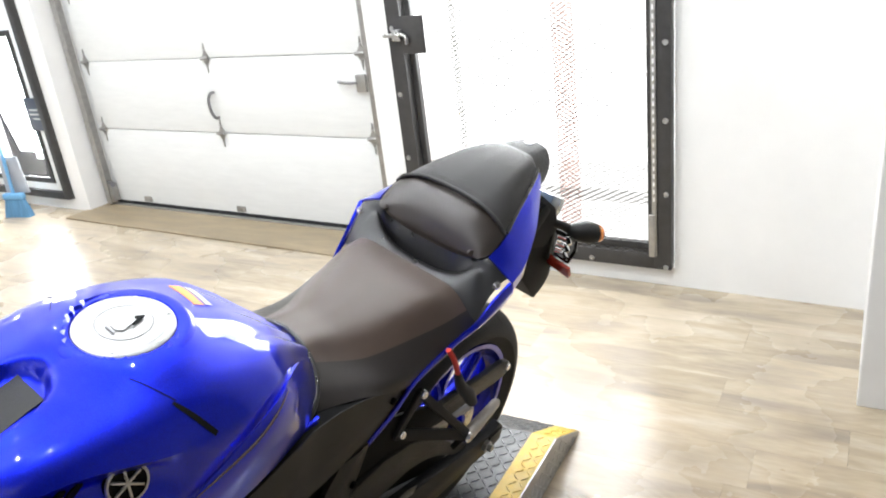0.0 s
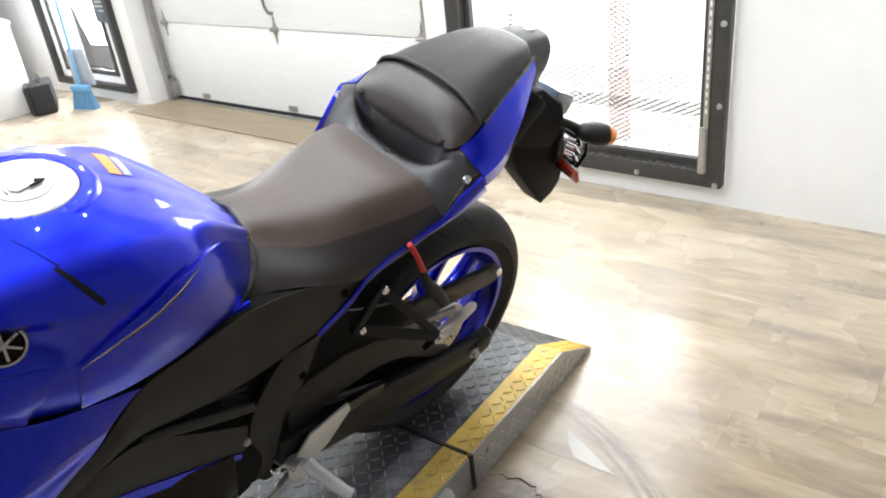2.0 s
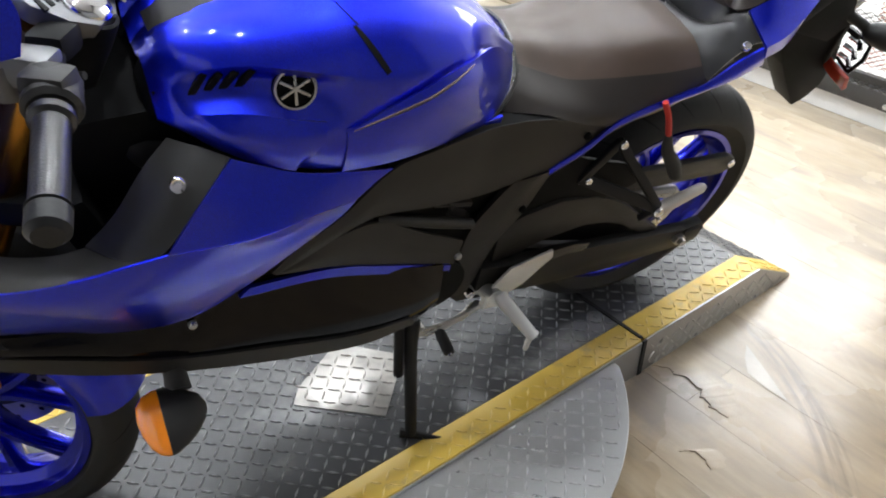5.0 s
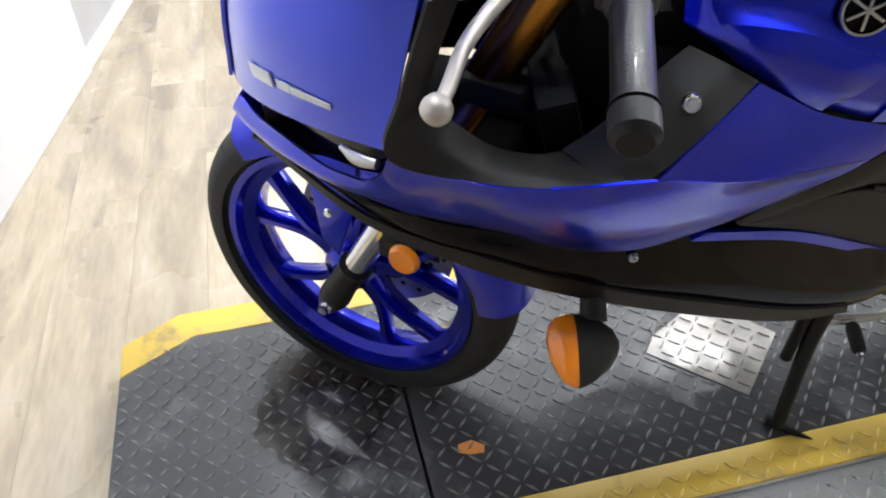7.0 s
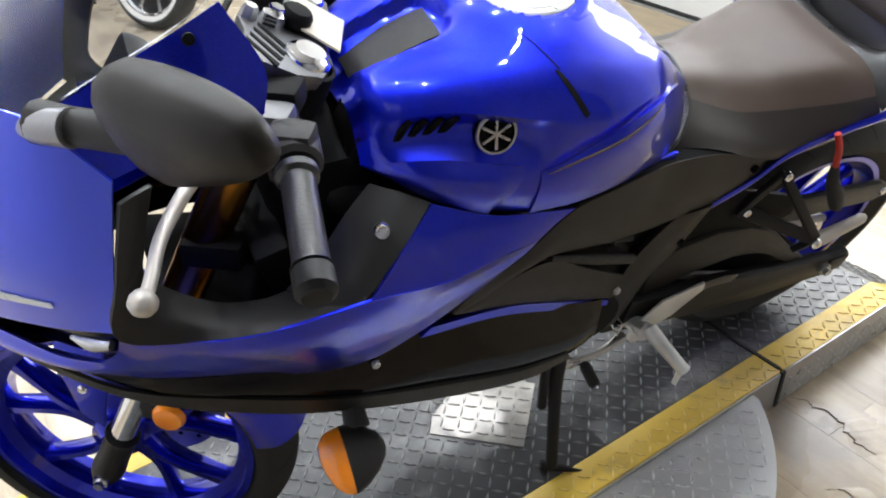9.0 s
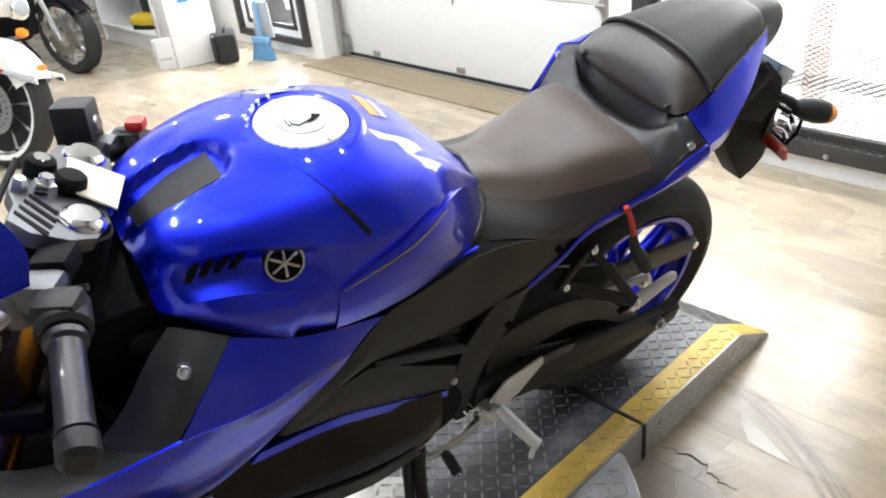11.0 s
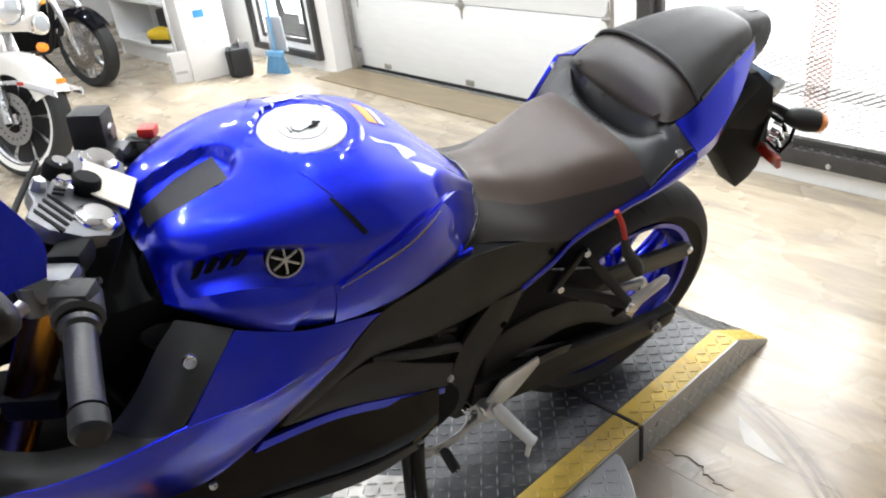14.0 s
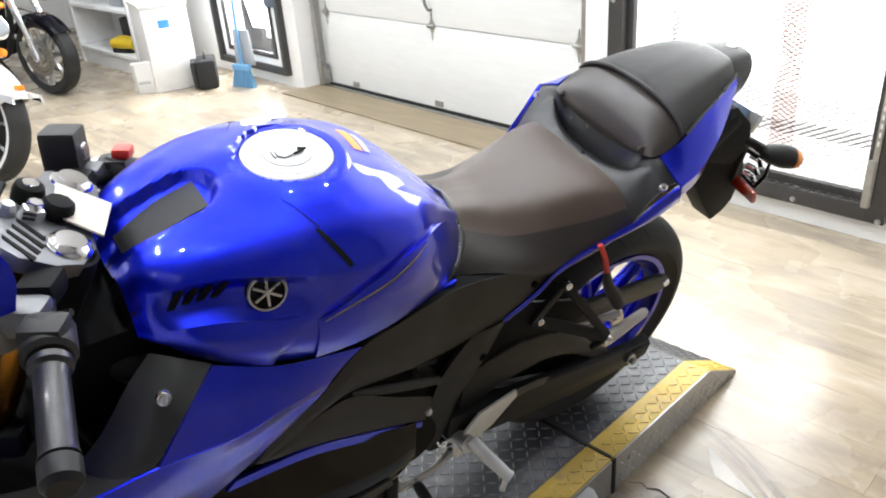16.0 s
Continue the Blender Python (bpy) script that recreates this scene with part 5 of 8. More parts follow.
pil = part("pillion_seat", shell(loft(PAD), 0.02, (0, 0, 1)), M_VINYL2, bike, "black textured pillion seat")
part("pillion_roll", shell(loft(ROLL), 0.015, (0.3, 0, 1)), M_ROLL, pil, "smooth dark vinyl roll, faint brown sheen in its colour")
part("seat_seam", tube([(0.042 + 0.004 * (1 - (w / 0.135) ** 2), YC + w, z) for w, z in ((-0.136, 0.920), (-0.116, 0.942), (-0.074, 0.960), (-0.03, 0.966), (0, 0.967), (0.03, 0.966), (0.074, 0.960), (0.116, 0.942), (0.136, 0.920))], 0.0040, 8), M_VINYL2, pil, "raised seam across the seat")
part("pad_edge", tube([(0.030, YC + 0.134, 0.919), (-0.030, YC + 0.116, 0.937), (-0.100, YC + 0.094, 0.950), (-0.160, YC + 0.073, 0.957), (-0.190, YC + 0.050, 0.962), (-0.196, YC, 0.976), (-0.190, YC - 0.050, 0.962), (-0.160, YC - 0.073, 0.957), (-0.100, YC - 0.094, 0.950), (-0.030, YC - 0.116, 0.937), (0.030, YC - 0.134, 0.919)], 0.0035, 8), M_SATIN, pil, "grey piped edge of the pad")
part("pillion_base", shell(across([[(0.085, 0, 0.872), (0.085, 0.07, 0.876), (0.075, 0.120, 0.884)], [(0.0, 0, 0.90), (0.0, 0.07, 0.90), (0.0, 0.122, 0.905)], [(-0.10, 0, 0.93), (-0.10, 0.05, 0.93), (-0.10, 0.09, 0.936)], [(-0.185, 0, 0.955), (-0.185, 0.03, 0.955), (-0.185, 0.05, 0.955)]], 4), 0.01, (0, 0, 1)), M_DARK, pil)

# blue tail panels: a broad upper face, a fold, and a short turned-in lower face
TAILP = [[(0.092, 0.139, 0.894), (0.043, 0.139, 0.914), (-0.060, 0.108, 0.940), (-0.178, 0.066, 0.958)],
         [(0.090, 0.168, 0.880), (0.036, 0.162, 0.894), (-0.062, 0.128, 0.924), (-0.176, 0.074, 0.950)],
         [(0.084, 0.197, 0.862), (0.024, 0.184, 0.870), (-0.066, 0.146, 0.900), (-0.172, 0.082, 0.938)],
         [(0.070, 0.194, 0.836), (0.005, 0.176, 0.838), (-0.076, 0.138, 0.876), (-0.170, 0.080, 0.922)]]
for name_, rows_, t_ in (("tail_panel", TAILP[:3], "blue tail side panel"), ("tail_fold", TAILP[2:], "blue lower fold of the tail panel")):
    both(name_, rows_, M_BLUE, bike, t_)
STRIP = [[(0.088, 0.1955, 0.861), (0.122, 0.1855, 0.830), (0.158, 0.1780, 0.793), (0.203, 0.1650, 0.766), (0.300, 0.1610, 0.736), (0.345, 0.1580, 0.694), (0.410, 0.1530, 0.650)],
         [(0.080, 0.1990, 0.842), (0.118, 0.1910, 0.812), (0.158, 0.1820, 0.784), (0.203, 0.1680, 0.757), (0.300, 0.1630, 0.726), (0.345, 0.1600, 0.684), (0.408, 0.1550, 0.641)],
         [(0.060, 0.1900, 0.818), (0.110, 0.1880, 0.797), (0.158, 0.1790, 0.775), (0.203, 0.1640, 0.747), (0.300, 0.1590, 0.716), (0.345, 0.1570, 0.674), (0.405, 0.1520, 0.633)]]
both("tail_strip", STRIP, M_BLUE, bike, "slim blue strip under the seat", 0.006)

# black tail cap behind the pad, with its small emblem and the smoked light under it
CAPT = [[(-0.170, 0, 0.983), (-0.170, 0.034, 0.980), (-0.170, 0.058, 0.968), (-0.168, 0.073, 0.952), (-0.170, 0.078, 0.928), (-0.165, 0.072, 0.900)],
        [(-0.215, 0, 0.981), (-0.214, 0.032, 0.978), (-0.212, 0.052, 0.967), (-0.208, 0.064, 0.950), (-0.205, 0.068, 0.922), (-0.195, 0.062, 0.893)],
        [(-0.262, 0, 0.976), (-0.260, 0.026, 0.973), (-0.256, 0.042, 0.963), (-0.250, 0.053, 0.946), (-0.240, 0.056, 0.916), (-0.222, 0.050, 0.888)],
        [(-0.276, 0, 0.966), (-0.273, 0.022, 0.963), (-0.268, 0.034, 0.954), (-0.260, 0.043, 0.938), (-0.248, 0.046, 0.910), (-0.228, 0.042, 0.884)]]
tcap = part("tail_cap", shell(across(CAPT, 4), 0.005, (-0.3, 0, 1)), M_PLASTIC, bike, "black tail cap")
part("tail_badge", lathe([(0, 0.0015), (0.010, 0.0015), (0.011, 0)], 20, Matrix.Translation((-0.238, YC, 0.9795)) @ pose(0, 0, 0, 90) @ Matrix.Diagonal((1.5, 1, 1, 1))), M_GREYMETAL, tcap, "small grey emblem on the tail cap")
part("tail_light", prism([(-0.19, 0.885), (-0.262, 0.940), (-0.272, 0.915), (-0.25, 0.868), (-0.20, 0.85)], YC - 0.040, YC + 0.040, 0.006), M_TAILLENS, bike, "smoked tail light")
part("tail_underside", prism([(0.38, 0.69), (0.10, 0.76), (-0.04, 0.83), (-0.17, 0.90), (-0.20, 0.87), (-0.08, 0.77), (0.10, 0.69), (0.36, 0.62)], YC - 0.11, YC + 0.11, 0.01), M_DARK, bike, "black tail underside")
# number-plate hanger with its light
hang = part("plate_hanger", join(
    prism([(-0.25, 0.82), (-0.215, 0.71), (-0.265, 0.630), (-0.315, 0.572), (-0.392, 0.486), (-0.430, 0.504), (-0.452, 0.532), (-0.452, 0.600), (-0.420, 0.68), (-0.37, 0.76)], YC - 0.030, YC + 0.030, 0.005),
    prism([(-0.17, 0.87), (-0.26, 0.86), (-0.34, 0.80), (-0.38, 0.73), (-0.33, 0.69), (-0.22, 0.73), (-0.17, 0.80)], YC - 0.055, YC + 0.055, 0.008)), M_DARK, bike, "black number-plate hanger")
part("plate_light", box(0.085, 0.080, 0.050, 0, 0, 0, 0.014, pose(-0.352, YC + 0.010, 0.795, 0, -28, 0)), M_TAILLENS, hang, "smoked blue-grey plate light")
part("hanger_rib", join(box(0.014, 0.074, 0.11, -0.405, YC, 0.665, 0.004, pose(0, 0, 0)), box(0.012, 0.084, 0.012, -0.425, YC + 0.02, 0.690, 0.003, pose(0, 0, 0))), M_PLASTIC, hang, "matt black plate mount")
part("plate_bracket", join(tube([(-0.428, YC + 0.045, 0.692), (-0.432, YC + 0.088, 0.688), (-0.436, YC + 0.090, 0.650), (-0.430, YC + 0.080, 0.612)], 0.005, 8, 4, False),
                           tube([(-0.430, YC + 0.080, 0.612), (-0.425, YC + 0.040, 0.625)], 0.004, 8)), M_GBLACK, hang, "black plate bracket")
for k in range(3):
    part("bracket_clip", tube([(-0.424, YC + 0.040, 0.680 - 0.022 * k), (-0.433, YC + 0.062, 0.676 - 0.022 * k), (-0.426, YC + 0.076, 0.668 - 0.022 * k)], 0.0060, 8), M_CHROME, hang, "bright bracket clip")
part("rear_reflector", box(0.012, 0.078, 0.034, 0, 0, 0, 0.003, pose(-0.412, YC + 0.066, 0.604, 0, 22, -12)), M_RED, hang, "red rear reflector")
for s in (1, -1):
    stem = part("rear_indicator", tube([(-0.335, YC + s * 0.03, 0.752), (-0.372, YC + s * 0.062, 0.742), (-0.385, YC + s * 0.088, 0.734)], [0.014, 0.011, 0.012], 10), M_PLASTIC, bike, "black rear indicator with orange lens")
    aim = Vector((-0.080, s * 0.060, -0.012)).to_track_quat("Y", "Z").to_matrix().to_4x4()
    IM = Matrix.Translation((-0.378, YC + s * 0.088, 0.735)) @ aim @ Matrix.Diagonal((1, 1, 0.86, 1))
    part("indicator_shell", lathe([(0, -0.006), (0.012, -0.003), (0.023, 0.010), (0.030, 0.034), (0.031, 0.052), (0.027, 0.072)], 24, IM), M_PLASTIC, stem)
    part("indicator_lens", lathe([(0.0275, 0.070), (0.0240, 0.082), (0.014, 0.091), (0, 0.094)], 24, IM), M_ORANGE, stem, "orange lens")
SETOUT["on"] = True

# ---- fairing ----
# blue side fairing: a hollow upper face, a crease, and a lower face that sweeps forward to the nose
SETOUT["on"] = False
FAIR = [[(0.726, 0.187, 0.785), (0.790, 0.189, 0.802), (0.860, 0.190, 0.824), (0.941, 0.185, 0.868)],
        [(0.752, 0.191, 0.772), (0.818, 0.202, 0.784), (0.900, 0.211, 0.803), (0.985, 0.215, 0.841)],
        [(0.783, 0.200, 0.757), (0.850, 0.216, 0.768), (0.932, 0.234, 0.775), (1.035, 0.242, 0.796)]]
both("side_fairing", FAIR, M_BLUE, bike, "blue upper side fairing")
SWEEP = [[(0.783, 0.2005, 0.757), (0.850, 0.2165, 0.768), (0.932, 0.2345, 0.775), (1.035, 0.2425, 0.795), (1.132, 0.245, 0.795), (1.212, 0.240, 0.803), (1.303, 0.2155, 0.8255)],
         [(0.793, 0.2015, 0.745), (0.860, 0.2130, 0.742), (0.945, 0.2310, 0.748), (1.035, 0.2440, 0.762), (1.122, 0.249, 0.762), (1.194, 0.243, 0.770), (1.272, 0.2225, 0.779)],
         [(0.805, 0.2030, 0.735), (0.870, 0.2155, 0.722), (0.952, 0.2300, 0.706), (1.028, 0.2380, 0.700), (1.098, 0.243, 0.703), (1.160, 0.238, 0.713), (1.228, 0.2240, 0.717)],
         [(0.815, 0.2030, 0.726), (0.875, 0.2140, 0.702), (0.950, 0.2220, 0.665), (1.018, 0.2260, 0.640), (1.075, 0.228, 0.646), (1.125, 0.223, 0.656), (1.172, 0.2120, 0.667)]]
both("fairing_sweep", SWEEP, M_BLUE, bike, "blue lower face of the side fairing")
# blue beak: it dips in a notch under the headlight, then runs forward to the tip
BEAK = [[(1.303, 0.2155, 0.8255), (1.313, 0.2105, 0.790), (1.3294, 0.199, 0.765), (1.352, 0.181, 0.754), (1.381, 0.152, 0.7405), (1.428, 0.094, 0.724), (1.468, 0.037, 0.703), (1.490, 0.0, 0.695)],
        [(1.272, 0.2225, 0.779), (1.293, 0.2150, 0.762), (1.321, 0.201, 0.742), (1.350, 0.184, 0.733), (1.382, 0.157, 0.720), (1.434, 0.100, 0.699), (1.478, 0.040, 0.679), (1.502, 0.0, 0.671)],
        [(1.228, 0.2240, 0.717), (1.254, 0.2120, 0.708), (1.290, 0.194, 0.698), (1.318, 0.175, 0.693), (1.352, 0.152, 0.688), (1.410, 0.098, 0.676), (1.462, 0.040, 0.666), (1.488, 0.0, 0.660)],
        [(1.172, 0.2120, 0.667), (1.203, 0.2000, 0.664), (1.244, 0.183, 0.662), (1.280, 0.166, 0.662), (1.318, 0.145, 0.662), (1.390, 0.094, 0.660), (1.450, 0.040, 0.656), (1.474, 0.0, 0.652)]]
both("nose_beak", BEAK, M_BLUE, bike, "blue beak of the nose under the headlight", 0.004, 5, (1, -1), (0.5, 0.8, 0.2))
SETOUT["on"] = True
# lower gloss black belly fairing with a blue upper band
ctrl = [[(1.440, 0.055, 0.646), (1.470, 0.02, 0.630), (1.478, 0.0, 0.612)],
        [(1.300, 0.162, 0.636), (1.300, 0.162, 0.604), (1.290, 0.138, 0.588)],
        [(1.150, 0.206, 0.632), (1.170, 0.215, 0.598), (1.160, 0.178, 0.556)],
        [(1.030, 0.212, 0.618), (1.040, 0.230, 0.550), (1.020, 0.192, 0.470)],
        [(0.914, 0.200, 0.632), (0.900, 0.224, 0.505), (0.880, 0.19, 0.410)],
        [(0.780, 0.186, 0.580), (0.770, 0.211, 0.450), (0.750, 0.18, 0.365)],
        [(0.640, 0.168, 0.515), (0.650, 0.191, 0.430), (0.640, 0.16, 0.345)],
        [(0.590, 0.158, 0.490), (0.600, 0.176, 0.425), (0.600, 0.15, 0.355)]]
bel = patch("belly_fairing", ctrl, M_GBLACK, bike, "gloss black belly fairing", 0.005)
ctrl = [[(1.450, 0.045, 0.626), (1.475, 0.02, 0.614)], [(1.320, 0.157, 0.610), (1.325, 0.157, 0.597)], [(1.170, 0.220, 0.600), (1.180, 0.222, 0.576)],
        [(1.040, 0.234, 0.553), (1.045, 0.234, 0.524)], [(0.890, 0.229, 0.500), (0.885, 0.230, 0.466)], [(0.760, 0.215, 0.448), (0.755, 0.214, 0.415)], [(0.660, 0.196, 0.420), (0.65, 0.192, 0.395)]]
patch("belly_lip", ctrl, M_PLASTIC, bike, "matt black lip of the belly fairing", 0.006)
part("belly_floor", prism([(1.26, 0.585), (1.10, 0.50), (0.80, 0.36), (0.62, 0.34), (0.60, 0.37), (0.80, 0.40), (1.10, 0.54)], -0.17, 0.17, 0.004), M_DARK, bike)
SETOUT["on"] = False
for s, b in zip((1, -1), bel):
    band = [[(0.940, 0.221, 0.660), (0.818, 0.211, 0.634), (0.714, 0.199, 0.580), (0.588, 0.185, 0.508)],
            [(0.955, 0.223, 0.646), (0.830, 0.214, 0.621), (0.720, 0.202, 0.566), (0.590, 0.187, 0.497)]]
    part("belly_band", shell(surface(net(band, s), 5), 0.006, (0, s, 0.4)), M_BLUE, b, "blue edge band")
    part("belly_bolt", bolt_bm((1.022, YC + s * 0.231, 0.628), (0, s, 0.1), 0.006, 0.004), M_STEEL, b)
# matt black mid panels: an upper panel, a lower plate with its bolt, a strut down to the footrest, and the openings between them
UPPER = [[(0.908, 0.2175, 0.673), (0.866, 0.2125, 0.707), (0.806, 0.2015, 0.728), (0.728, 0.188, 0.782), (0.661, 0.179, 0.790), (0.588, 0.166, 0.788), (0.533, 0.155, 0.782), (0.438, 0.153, 0.767), (0.308, 0.151, 0.715)],
         [(0.904, 0.2185, 0.669), (0.856, 0.2130, 0.694), (0.790, 0.2030, 0.714), (0.731, 0.193, 0.741), (0.659, 0.184, 0.730), (0.600, 0.174, 0.724), (0.538, 0.162, 0.712), (0.452, 0.157, 0.704), (0.345, 0.153, 0.680)],
         [(0.900, 0.2180, 0.666), (0.845, 0.2100, 0.682), (0.778, 0.1990, 0.700), (0.735, 0.192, 0.700), (0.655, 0.181, 0.674), (0.622, 0.174, 0.662), (0.545, 0.159, 0.640), (0.470, 0.153, 0.640), (0.386, 0.150, 0.645)]]
PLATE = [[(0.890, 0.2165, 0.670), (0.800, 0.2030, 0.694), (0.735, 0.1930, 0.684), (0.660, 0.1850, 0.624), (0.568, 0.1760, 0.556)],
         [(0.896, 0.2185, 0.668), (0.808, 0.2080, 0.664), (0.738, 0.1990, 0.640), (0.660, 0.1900, 0.588), (0.574, 0.1810, 0.532)],
         [(0.902, 0.2180, 0.667), (0.818, 0.2095, 0.637), (0.740, 0.2000, 0.596), (0.662, 0.1910, 0.551), (0.582, 0.1830, 0.508)]]
STRUT = [[(0.386, 0.1500, 0.645), (0.400, 0.1480, 0.628), (0.434, 0.1500, 0.548), (0.482, 0.1550, 0.482), (0.505, 0.1600, 0.410), (0.518, 0.1600, 0.368)],
         [(0.430, 0.1560, 0.645), (0.452, 0.1560, 0.612), (0.490, 0.1600, 0.560), (0.522, 0.1640, 0.500), (0.540, 0.1670, 0.430), (0.550, 0.1660, 0.372)],
         [(0.476, 0.1530, 0.642), (0.508, 0.1550, 0.606), (0.545, 0.1610, 0.560), (0.560, 0.1650, 0.505), (0.568, 0.1650, 0.440), (0.584, 0.1640, 0.378)]]
BACKING = [[(0.88, 0.190, 0.690), (0.73, 0.165, 0.770), (0.58, 0.145, 0.770), (0.34, 0.130, 0.700)],
           [(0.88, 0.185, 0.660), (0.73, 0.165, 0.660), (0.60, 0.145, 0.620), (0.40, 0.128, 0.600)],
           [(0.88, 0.185, 0.640), (0.73, 0.168, 0.560), (0.60, 0.150, 0.500), (0.50, 0.130, 0.460)]]
both("mid_panel", UPPER, M_PLASTIC, bike, "matt black plastic side panel", 0.005)
mids = both("lower_plate", PLATE, M_PLASTIC, bike, "matt black lower side plate", 0.005)
both("side_strut", STRUT, M_PLASTIC, bike, "matt black strut down to the footrest", 0.010)
both("panel_backing", BACKING, M_DARK, bike, "", 0.004)
EDGE = [[(x, w - 0.002, z) for x, w, z in UPPER[0][3:]], [(x, w - 0.026, z + 0.004) for x, w, z in UPPER[0][3:]], [(x, w - 0.06, z + 0.002) for x, w, z in UPPER[0][3:]]]
both("seat_edge_trim", EDGE, M_DARK, bike, "black trim between side panel and seat", 0.004, 5, (1, -1), (0, 0, 1))
for s, mp_ in zip((1, -1), mids):
    part("panel_rib", tube([(0.742, YC + s * 0.186, 0.686), (0.650, YC + s * 0.177, 0.636), (0.552, YC + s * 0.162, 0.578)], [0.006, 0.010, 0.010], 10), M_PLASTIC, mp_, "round bar behind the slot")
    part("window_link", join(tube([(0.625, YC + s * 0.150, 0.640), (0.585, YC + s * 0.145, 0.622), (0.548, YC + s * 0.142, 0.606)], 0.007, 8), tube([(0.600, YC + s * 0.146, 0.646), (0.588, YC + s * 0.145, 0.612)], 0.008, 8)), M_BLACKMETAL, mp_, "dark linkage seen through the opening")
    for p in ((0.5775, 0.184, 0.527), (0.354, 0.155, 0.711), (0.442, 0.156, 0.566)):
        part("panel_bolt", bolt_bm((p[0], YC + s * p[1], p[2]), (0, s, 0.1), 0.007, 0.005), M_STEEL if p[0] > 0.5 else M_DARK, mp_)
# black cowl by the steering head
COWL = [[(0.941, 0.182, 0.868), (0.970, 0.162, 0.874), (1.001, 0.137, 0.876)],
        [(0.985, 0.213, 0.841), (1.010, 0.188, 0.850), (1.036, 0.150, 0.848)],
        [(1.029, 0.233, 0.802), (1.050, 0.207, 0.810), (1.078, 0.165, 0.800)],
        [(1.050, 0.240, 0.791), (1.088, 0.217, 0.780), (1.118, 0.170, 0.764)]]
both("cowl_panel", COWL, M_PLASTIC, bike, "matt black cowl panel with a bolt")
RIM = [[(1.050, 0.240, 0.7905), (1.088, 0.217, 0.780), (1.118, 0.172, 0.764)],
       [(1.132, 0.2435, 0.7945), (1.145, 0.222, 0.790), (1.155, 0.176, 0.768)],
       [(1.212, 0.2385, 0.8035), (1.214, 0.220, 0.812), (1.206, 0.188, 0.806)],
       [(1.303, 0.2240, 0.8280), (1.285, 0.214, 0.858), (1.258, 0.188, 0.870)],
       [(1.288, 0.2150, 0.9050), (1.272, 0.206, 0.912), (1.255, 0.186, 0.915)],
       [(1.262, 0.2000, 0.9950), (1.250, 0.190, 0.992), (1.232, 0.175, 0.985)]]
both("cowl_rim", RIM, M_PLASTIC, bike, "matt black inner cowl rim")
for s in (1, -1):
    part("cowl_panel_bolt", bolt_bm((1.005, YC + s * 0.1915, 0.8515), (0.2, s, 0.6), 0.0105, 0.006), M_CHROME, bike, "bright cowl bolt")
SETOUT["on"] = True
# front cowl
ctrl = [[(1.243, 0.204, 0.984), (1.268, 0.223, 0.885), (1.285, 0.231, 0.810)],
        [(1.292, 0.168, 1.036), (1.332, 0.190, 0.900), (1.345, 0.190, 0.795)],
        [(1.342, 0.116, 1.032), (1.400, 0.130, 0.895), (1.415, 0.125, 0.770)],
        [(1.374, 0.060, 1.022), (1.438, 0.064, 0.878), (1.460, 0.060, 0.745)],
        [(1.386, 0.0, 1.016), (1.453, 0.0, 0.873), (1.478, 0.0, 0.735)]]
cowl = patch("front_cowl", ctrl, M_REFLECTBLUE, bike, "blue nose cowl with pale lettering bars", 0.004)
cg = surface(ctrl, 5)
for s, c in zip((1, -1), cowl):
    for k, (i, j, w, h) in enumerate(((10, 8, 0.040, 0.017), (8, 8, 0.020, 0.011), (7, 8, 0.018, 0.010), (6, 8, 0.020, 0.008), (5, 8, 0.016, 0.007))):
        a, b = Vector(cg[i + 1, j] - cg[i - 1, j]).normalized(), Vector(cg[i, j + 1] - cg[i, j - 1]).normalized()
        n = a.cross(b).normalized()
        n = n if n.y > 0 else -n
        m = Matrix.Translation(Vector(cg[i, j]) + n * 0.0015) @ Matrix((a, n, a.cross(n))).transposed().to_4x4()
        bm = box(w, 0.002, h, 0, 0, 0, 0.0004, m)
        part("nose_bar", bm if s > 0 else mirrored(bm), M_DECALW, c, "pale lettering bar", False)
# headlight slit and lens
SETOUT["on"] = False
SLIT = [[(1.290, 0.205, 0.842), (1.348, 0.166, 0.826), (1.416, 0.100, 0.797), (1.458, 0.038, 0.768), (1.474, 0.0, 0.755)],
        [(1.296, 0.198, 0.770), (1.345, 0.165, 0.748), (1.398, 0.105, 0.724), (1.446, 0.038, 0.700), (1.464, 0.0, 0.690)]]
for sl, sd_ in zip(both("headlight_slit", SLIT, M_GBLACK, bike, "dark headlight recess", 0.004, 5, (1, -1), (0.5, 0.8, 0.2)), (1, -1)):
    part("headlight_lens", tube([(1.352, YC + sd_ * 0.176, 0.797), (1.334, YC + sd_ * 0.193, 0.796), (1.315, YC + sd_ * 0.205, 0.800)], [0.003, 0.008, 0.006], 12), M_STEEL, sl, "bright headlight lens")
SETOUT["on"] = True
part("nose_centre", prism([(1.40, 0.86), (1.44, 0.72), (1.44, 0.64), (1.30, 0.60), (1.28, 0.80)], -0.06, 0.06, 0.01), M_DARK, bike)
